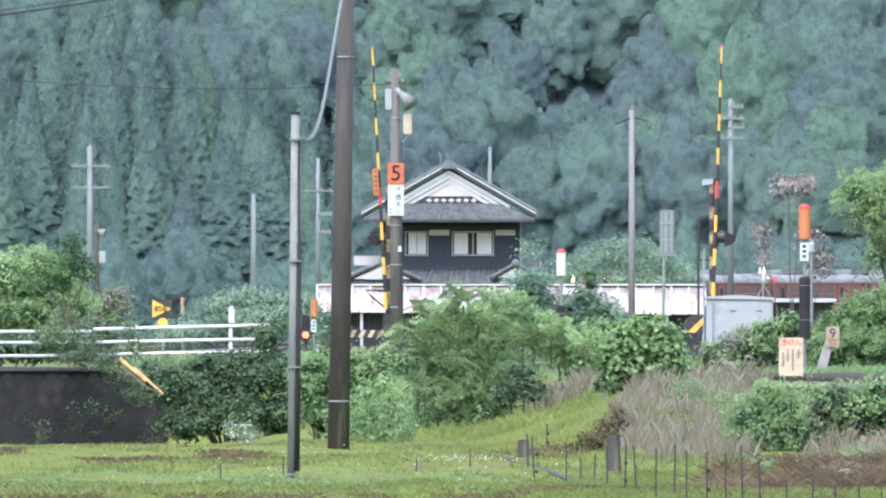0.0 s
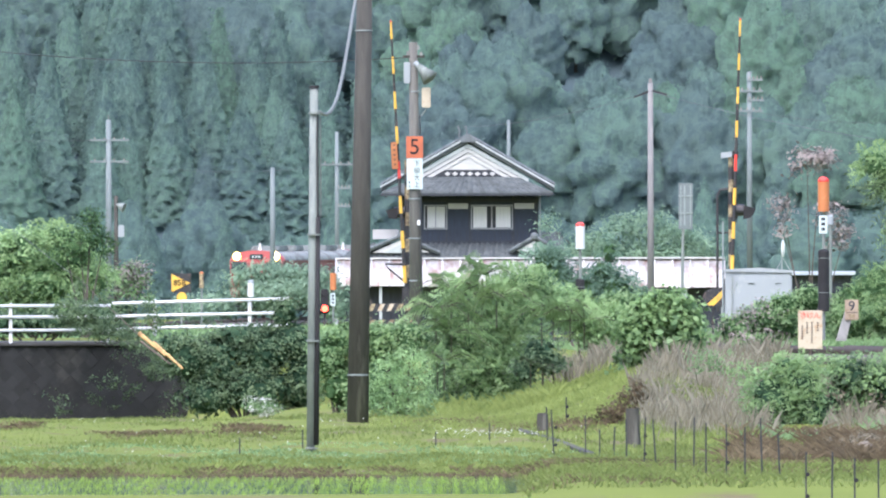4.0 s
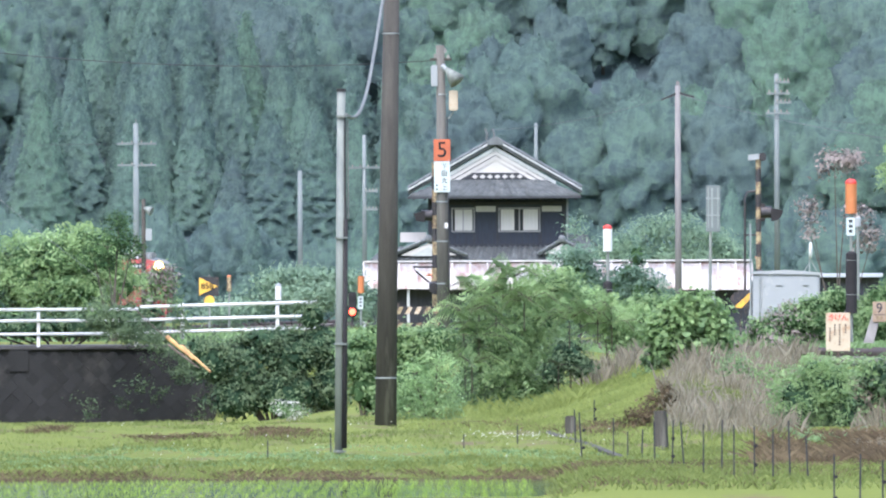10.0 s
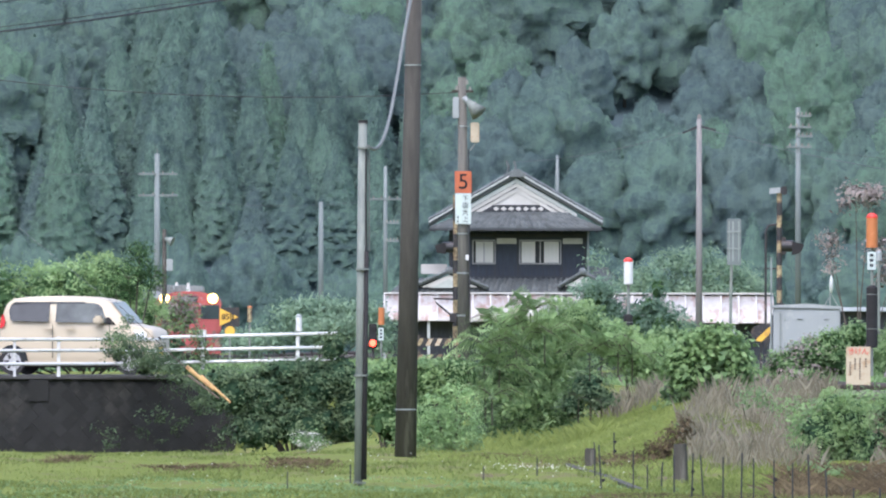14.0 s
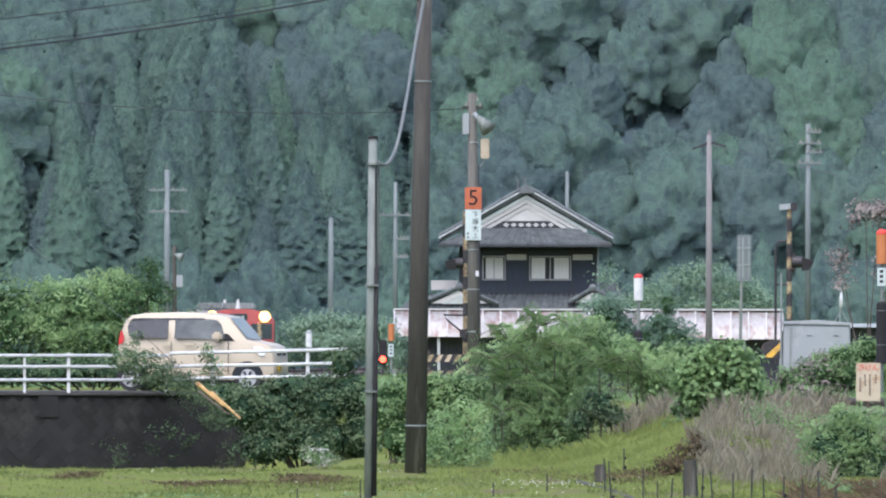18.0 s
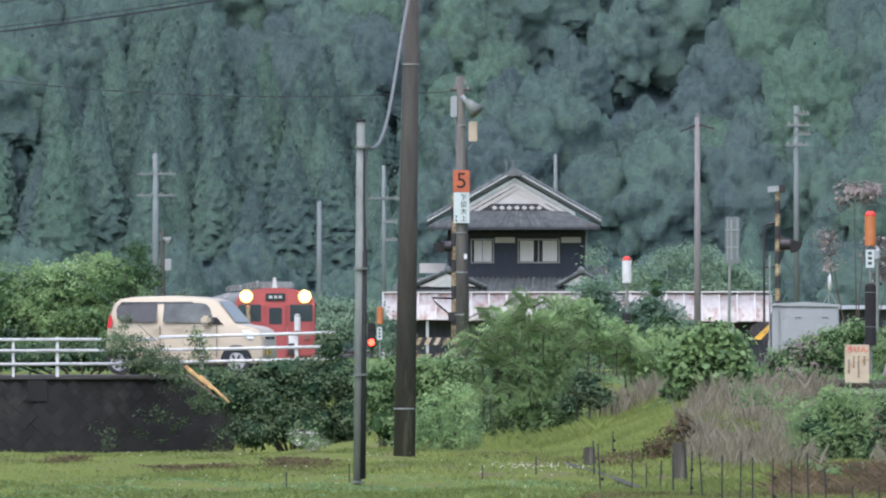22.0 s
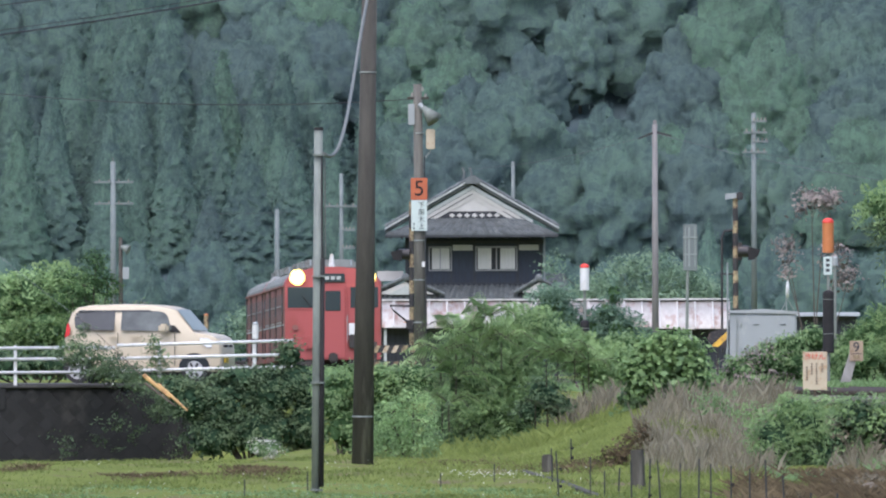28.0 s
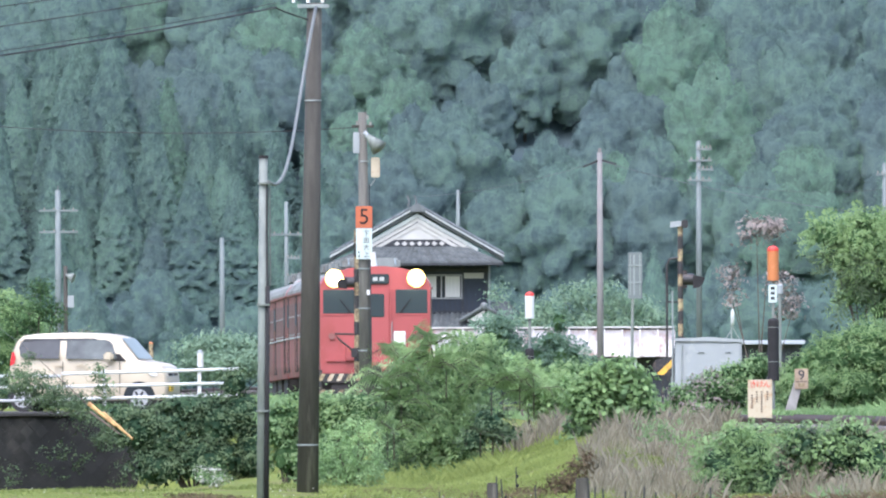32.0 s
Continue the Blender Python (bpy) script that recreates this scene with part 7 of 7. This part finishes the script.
def rail_car(lit, label):
    """A diesel rail car; its front is at x = 0 and it runs towards +x; rail height is z = 0."""
    t = thing("rail_car", (0, 0, 0), label, "train", "rail cars of the train")
    arch = [(1.45, 2.98), (1.43, 3.12), (1.33, 3.27), (1.1, 3.41), (0.7, 3.52), (0.25, 3.57)]
    roof = arch + [(-y, z) for y, z in reversed(arch)]
    body = [(1.40, 0.82), (1.45, 1.15), (1.45, 2.98)] + [(-1.45, 2.98), (-1.45, 1.15), (-1.40, 0.82)]
    part("body", tube_of(body, [-CAR_LEN, -0.1, 0.0], [1, 1, 0.985]), "train_side", t)
    part("roof", tube_of(roof, [-CAR_LEN, -0.55]), "train_roof", t, smooth=False)
    part("front_cap", tube_of(roof, [-0.55, -0.12, 0.0], [1.003, 1.003, 0.97]), "train_red", t)
    fr = part("front_panel", box((0.05, 2.82, 2.16), (0.02, 0, 1.9), 0.02), "train_red", t)
    for s in (-1, 1):
        w = part("front_window", box((0.03, 0.82, 0.62), (0.045, s * 0.93, 2.66), 0.012), "train_glass", fr)
        part("wiper", rod((0.075, s * 0.62, 2.36), (0.075, s * 0.9, 2.72), 0.012, None, 6), "black", w)
        part("window_frame", box((0.02, 0.90, 0.05), (0.05, s * 0.93, 2.33), 0.006), "train_red", fr)
        hd = part("headlight_case", rod((-0.2, s * 1.05, 3.28), (0.06, s * 1.05, 3.26), 0.17, 0.165, 20), "train_red", t)
        part("lens", ball((0.07, s * 1.05, 3.26), 0.135, 16, None, (0.8, 1, 1)), "head_glow" if lit else "lamp_glass", hd, "lit headlamp" if lit else "unlit headlamp")
        # added ring, wider than the lamp case, that draws the glare halo
        part("reflector", rod((0.02, s * 1.05, 3.26), (0.07, s * 1.05, 3.26), 0.215, 0.235, 24), "rim_glow" if lit else "alloy", hd)
        part("tail_lamp", rod((0.04, s * 1.12, 1.78), (0.11, s * 1.12, 1.78), 0.085, None, 14), "train_side", t)
        part("handrail", pipe([(0.06, s * 0.42, 1.3), (0.1, s * 0.42, 1.35), (0.1, s * 0.42, 2.1), (0.06, s * 0.42, 2.15)], 0.015, 6), "steel", t)
        part("step", box((0.1, 0.5, 0.05), (0.06, s * 1.0, 1.15), 0.01), "train_red", t)
        part("jumper_box", box((0.18, 0.3, 0.42), (0.1, s * 0.62, 1.36), 0.03), "underframe" if s > 0 else "train_red", t)
        part("skirt", box((0.05, 0.9, 0.3), (-0.02, s * 0.9, 0.72), 0.02), "underframe", t)
    door = part("gangway_door", box((0.05, 0.72, 2.1), (0.05, 0, 1.9), 0.015), "train_red", fr)
    part("door_window", box((0.03, 0.46, 0.60), (0.075, 0, 2.56), 0.02), "train_glass", door)
    for s in (-1, 1):
        part("door_post", box((0.10, 0.05, 2.2), (0.06, s * 0.40, 1.9), 0.015), "train_red", door)
    ds = part("destination_sign", box((0.06, 0.72, 0.26), (0.03, 0, 3.24), 0.02), "train_glass", t)
    for k in (-1, 0, 1):
        part("sign_mark", box((0.008, 0.12, 0.10), (0.064, 0.17 * k, 3.24), 0), "barge", ds)
    part("coupler", box((0.55, 0.26, 0.3), (0.2, 0, 0.88), 0.05), "underframe", t)
    part("pilot", box((0.06, 2.3, 0.34), (-0.1, 0, 0.42), 0.03), "underframe", t)
    part("front_notice", box((0.012, 0.30, 0.40), (0.09, 0.62, 1.70), 0.004), "white", t, "white notice plate")
    an = part("antenna", rod((-0.9, 0.0, 3.55), (-0.9, 0.0, 3.95), 0.10, 0.05, 10), "white", t)
    for x, L in ((-3.4, 2.6), (-7.5, 2.2), (-11.5, 2.2), (-15.8, 3.0)):
        part("roof_unit", box((L, 1.5, 0.30), (x, 0, 3.66), 0.07), "train_roof", t)
    for x in (-5.6, -9.6, -13.4, -18.6):
        part("roof_vent", rod((x, 0, 3.5), (x, 0, 3.74), 0.26, 0.2, 12), "train_roof", t)
    for s in (-1, 1):
        part("roof_rail", pipe([(-1.6, s * 0.6, 3.62), (-2.0, s * 0.6, 3.78), (-4.9, s * 0.6, 3.78), (-5.2, s * 0.6, 3.6)], 0.02, 6), "steel", t)
        part("gutter", box((CAR_LEN - 0.3, 0.05, 0.06), (-CAR_LEN / 2, s * 1.46, 3.0), 0.01), "train_side", t)
        part("belt_rail", box((CAR_LEN - 0.3, 0.03, 0.05), (-CAR_LEN / 2, s * 1.457, 1.86), 0.008), "barge", t)
        for x in (-1.0, -8.0, -14.2, -19.6):
            dd = part("side_door", box((1.0 if x != -1.0 else 0.62, 0.03, 1.95), (x, s * 1.45, 1.95), 0.02), "train_side", t)
            part("door_pane", box((0.4, 0.03, 0.6), (x, s * 1.462, 2.46), 0.02), "train_glass", dd)
            for e in (-1, 1):
                part("door_edge", box((0.04, 0.05, 2.0), (x + e * (0.52 if x != -1.0 else 0.33), s * 1.455, 1.95), 0.008), "underframe", dd)
        for x in (-2.3, -3.7, -5.1, -6.5, -9.6, -11.0, -12.6, -15.8, -17.2, -18.4):
            w = part("side_window", box((0.98, 0.03, 0.82), (x, s * 1.452, 2.36), 0.02), "dusty_glass", t)
            part("window_bar", box((0.98, 0.03, 0.035), (x, s * 1.465, 2.42), 0.004), "sash", w)
            part("window_frame", box((1.06, 0.02, 0.04), (x, s * 1.462, 1.94), 0.004), "sash", w)
        for x in (-4.6, -9.0, -13.0):
            part("under_box", box((2.6, 0.5, 0.5), (x, s * 1.05, 0.62), 0.04), "underframe", t)
    for x in (-3.2, -17.4):
        bg = part("bogie", box((2.9, 2.0, 0.3), (x, 0, 0.55), 0.04), "underframe", t)
        for dx in (-1.0, 1.0):
            for s in (-1, 1):
                part("wheel", rod((x + dx, s * 0.47, 0.43), (x + dx, s * 0.60, 0.43), 0.43, None, 20), "underframe", bg)
    return t


car_a = rail_car(True, "red diesel rail car with lit headlamps running on the track")
car_b = rail_car(False, "dusty red diesel rail car coupled behind another")


# ---------- cars on the road ----------
def taper(x, z, half):
    k = 1 - 0.17 * max(0.0, (z - 0.98) / 0.66) ** 1.3
    e = max(0.0, abs(x) - 1.25) / 0.45
    return half * k * (1 - 0.10 * e * e)


WHEELS = []


def kei_car(paint, label):
    """A small tall car; its middle on the road is the origin and it runs towards +x."""
    t = thing("car", (0, 0, 0), label, "car")
    t.scale = (1.012, 1.012, 1.012)
    half = 0.735
    line = [(-1.62, 0.26), (-1.69, 0.42), (-1.70, 0.62), (-1.675, 0.95), (-1.60, 1.30), (-1.53, 1.48), (-1.40, 1.585), (-1.1, 1.63), (-0.4, 1.65), (0.20, 1.63), (0.50, 1.59), (0.69, 1.54), (0.90, 1.315), (1.10, 1.075), (1.18, 1.045),
            (1.46, 1.0), (1.62, 0.925), (1.675, 0.76), (1.695, 0.52), (1.69, 0.34), (1.62, 0.23), (0.0, 0.21), (-1.5, 0.22)]
    bm = bmesh.new()
    ys = [-1.0, -0.985, -0.93, -0.82, -0.5, 0, 0.5, 0.82, 0.93, 0.985, 1.0]
    inset = [0.055, 0.03, 0.010, 0.0, 0, 0, 0, 0.0, 0.010, 0.03, 0.055]
    cx, cz = 0.0, 0.85
    rows = []
    for yk, ins in zip(ys, inset):
        row = []
        for x, z in line:
            dx, dz = cx - x, cz - z
            L = math.hypot(dx, dz)
            xx, zz_ = x + dx / L * ins, z + dz / L * ins
            row.append(bm.verts.new((xx, yk * taper(xx, zz_, half), zz_)))
        rows.append(row)
    n = len(line)
    for r0, r1 in zip(rows[:-1], rows[1:]):
        for i in range(n):
            bm.faces.new((r0[i], r0[(i + 1) % n], r1[(i + 1) % n], r1[i]))
    bm.faces.new(rows[0])
    bm.faces.new(rows[-1][::-1])
    bmesh.ops.recalc_face_normals(bm, faces=bm.faces[:])
    body = part("body", bm, paint, t, smooth=True)

    def panel(name, outline, s, mat, parent, out=0.006, thick=0.02, label=""):
        b = bmesh.new()
        lo = [b.verts.new((x, s * (taper(x, z, half) + out), z)) for x, z in outline]
        hi = [b.verts.new((x, s * (taper(x, z, half) + out - thick), z)) for x, z in outline]
        b.faces.new(lo)
        for i in range(len(lo)):
            b.faces.new((lo[i], hi[i], hi[(i + 1) % len(lo)], lo[(i + 1) % len(lo)]))
        bmesh.ops.recalc_face_normals(b, faces=b.faces[:])
        return part(name, b, mat, parent, label)

    for s in (-1, 1):
        panel("rear_side_window", [(-1.43, 1.16), (-1.36, 1.12), (-0.60, 1.10), (-0.58, 1.50), (-1.30, 1.50), (-1.42, 1.46), (-1.46, 1.34)], s, "car_glass", t)
        panel("front_side_window", [(-0.45, 1.10), (0.60, 1.08), (0.64, 1.12), (0.54, 1.40), (0.46, 1.475), (0.34, 1.50), (-0.44, 1.505)], s, "pale_glass", t)
        panel("door_visor", [(-1.40, 1.485), (0.22, 1.485), (0.16, 1.525), (-1.34, 1.52)], s, "pane", t, 0.012)
        panel("window_edge", [(0.60, 1.06), (0.84, 1.05), (0.70, 1.20), (0.60, 1.20)], s, "black", t, 0.004)
        for x0 in (-0.52, 0.70):
            panel("door_gap", [(x0, 0.36), (x0 + 0.012, 0.36), (x0 + 0.012, 1.05), (x0, 1.05)], s, "pane", t, 0.003)
        panel("sill", [(-1.0, 0.24), (0.85, 0.24), (0.85, 0.30), (-1.0, 0.30)], s, paint, t, 0.012)
        for x0 in (-0.72, 0.30 - 0.55):
            panel("door_handle", [(x0, 0.965), (x0 + 0.2, 0.96), (x0 + 0.2, 0.995), (x0, 1.0)], s, paint, t, 0.03, 0.04)
        panel("headlamp", [(1.24, 0.93), (1.27, 0.84), (1.38, 0.75), (1.49, 0.74), (1.50, 0.86), (1.42, 0.93)], s, "lamp_glass", t, 0.012, label="clear headlamp")
        panel("tail_lamp", [(-1.66, 0.96), (-1.56, 1.0), (-1.53, 1.12), (-1.58, 1.26), (-1.62, 1.24)], s, "tail", t, 0.012, label="red tail lamp")
        m = part("mirror", box((0.20, 0.22, 0.19), (0.50, s * 0.84, 1.14), 0.045), paint, t)
        for wx in (-1.38, 1.12):
            panel("wheel_arch", [(wx + 0.335 * math.cos(a), 0.29 + 0.335 * math.sin(a)) for a in [math.pi * k / 12 for k in range(13)]] , s, "pane", t, 0.002)
            e = new("wheel")
            e.parent = t
            e.location = (wx, s * 0.645, 0.275)
            ty = part("tyre", rod((0, -0.078, 0), (0, 0.078, 0), 0.275, None, 28), "tyre", e)
            part("rim", rod((0, s * 0.06, 0), (0, s * 0.088, 0), 0.195, 0.185, 24), "alloy", e)
            for k in range(6):
                a = k * math.pi / 3
                part("spoke_gap", box((0.05, 0.008, 0.09), (0.115 * math.cos(a), s * 0.09, 0.115 * math.sin(a)), 0, pose(0, 0, 0, 0, -math.degrees(a) + 90, 0)), "tyre", e)
            WHEELS.append((e, Vector((wx, s * 0.645, 0.275)), t))
    # windscreen, rear glass, front
    ws = bmesh.new()
    q = [ws.verts.new((x + 0.014, y * taper(x, z, half), z + 0.012)) for x, z, y in ((0.715, 1.518, -0.93), (1.085, 1.09, -0.95), (1.115, 1.078, 0), (1.085, 1.09, 0.95), (0.715, 1.518, 0.93))]
    ws.faces.new(q)
    part("windscreen", ws, "screen_reflection", t)
    rg = bmesh.new()
    q = [rg.verts.new((x - 0.014, y * taper(x, z, half), z)) for x, z, y in ((-1.545, 1.45, -0.85), (-1.66, 1.08, -0.85), (-1.66, 1.08, 0.85), (-1.545, 1.45, 0.85))]
    rg.faces.new(q)
    part("rear_window", rg, "car_glass", t)
    part("plate_recess", box((0.03, 0.42, 0.2), (1.686, -0.30, 0.50), 0.02), "black", t)
    part("grille", box((0.08, 0.86, 0.12), (1.645, 0, 0.77), 0.035), "black", t)
    part("badge", box((0.02, 0.10, 0.08), (1.68, 0, 0.75), 0.01), "alloy", t)
    part("air_intake", box((0.05, 0.8, 0.06), (1.672, 0, 0.33), 0.02), "black", t)
    pl = part("number_plate", box((0.02, 0.33, 0.165), (1.712, -0.30, 0.50), 0.006), "plate_yellow", t, "yellow number plate")
    for k in range(3):
        part("plate_bar", box((0.006, 0.24, 0.02), (1.724, -0.30, 0.545 - 0.045 * k), 0), "dark_timber", pl)
    part("roof_antenna", rod((-1.2, 0, 1.62), (-1.42, 0, 1.78), 0.006, None, 6), "black", t)
    part("underside", box((3.0, 1.3, 0.12), (0, 0, 0.22), 0.02), "underframe", t)
    return t


car_cream = kei_car("cream_paint", "small tall cream-coloured car waiting on the road by a fence")
car_blue = kei_car("blue_paint", "dark blue small car stopping behind another car")


# ---------- what moves ----------
def motions():
    stops = [0.0] + [0.5 * k for k in range(1, 64)] + [32.0]
    # the train follows the track
    for c, back in ((car_a, 0.0), (car_b, CAR_LEN + 0.5)):
        rows = []
        for t in stops:
            s = arc_at(t) - back
            a, b = on_track(s - 2.5), on_track(s - CAR_LEN + 2.5)
            d = (a - b).normalized()
            front = a + d * 2.5
            rows.append((t, pose(front.x, front.y, front.z, 0, -math.degrees(math.asin(d.z)), math.degrees(math.atan2(d.y, d.x)))))
        walk(c, rows)
    # barrier arms fall away from the viewer, between the fifth and the tenth second
    fall = [(0, 0), (4.6, 0), (5.2, 4), (6.0, 19), (6.5, 28), (7.0, 38), (7.5, 47), (8.0, 55.5), (8.5, 64), (9.0, 72), (9.5, 80), (10.0, 86), (10.6, 90), (32, 90)]
    for a in (arm_r, arm_l):
        q = a.location.copy()
        walk(a, [(t, pose(q.x, q.y, q.z, -g, -3.0 if a is arm_l else 2.0, 0)) for t, g in fall])
    # the cream car rolls up to the crossing and waits; the blue car stops behind it
    YC, turn = 121.5, -12.0
    ux = lambda u: xat(u, YC)
    cream = [(0, -1860), (6, -1008), (12, -155), (12.5, -84), (13, -13), (13.5, 56), (14, 115), (14.5, 168), (15, 212), (15.5, 249), (16, 278), (16.5, 298), (17, 305), (17.5, 307), (32, 307)]
    blue = [(0, -3500), (6, -2480), (12, -1460), (15, -950), (16, -770), (17, -560), (17.6, -440), (18, -330), (18.5, -262), (19, -237), (19.5, -231), (32, -231)]
    for c, way in ((car_cream, cream), (car_blue, blue)):
        ts = np.arange(0, 32.01, 0.1)
        xs = np.interp(ts, [r[0] for r in way], [ux(r[1]) for r in way])
        k = np.ones(5) / 5
        xs[2:-2] = np.convolve(xs, k, "valid")
        cs, sn = math.cos(radians(turn)), math.sin(radians(turn))
        rows = []
        for t, x in zip(ts, xs):
            q = Vector((x - 0.045, YC * K, 1.65)) - Matrix.Rotation(radians(turn), 3, "Z") @ Vector((1.12, -0.645, 0)) * 1.012
            rows.append((float(t), pose(q.x, q.y, q.z, 0, 0, turn)))
        walk(c, rows[::5])
        for e, loc, owner in WHEELS:
            if owner is c:
                spin = [(float(t), pose(loc.x, loc.y, loc.z, 0, math.degrees((x - xs[-1]) / 0.275), 0)) for t, x in zip(ts, xs)]
                walk(e, spin)


motions()
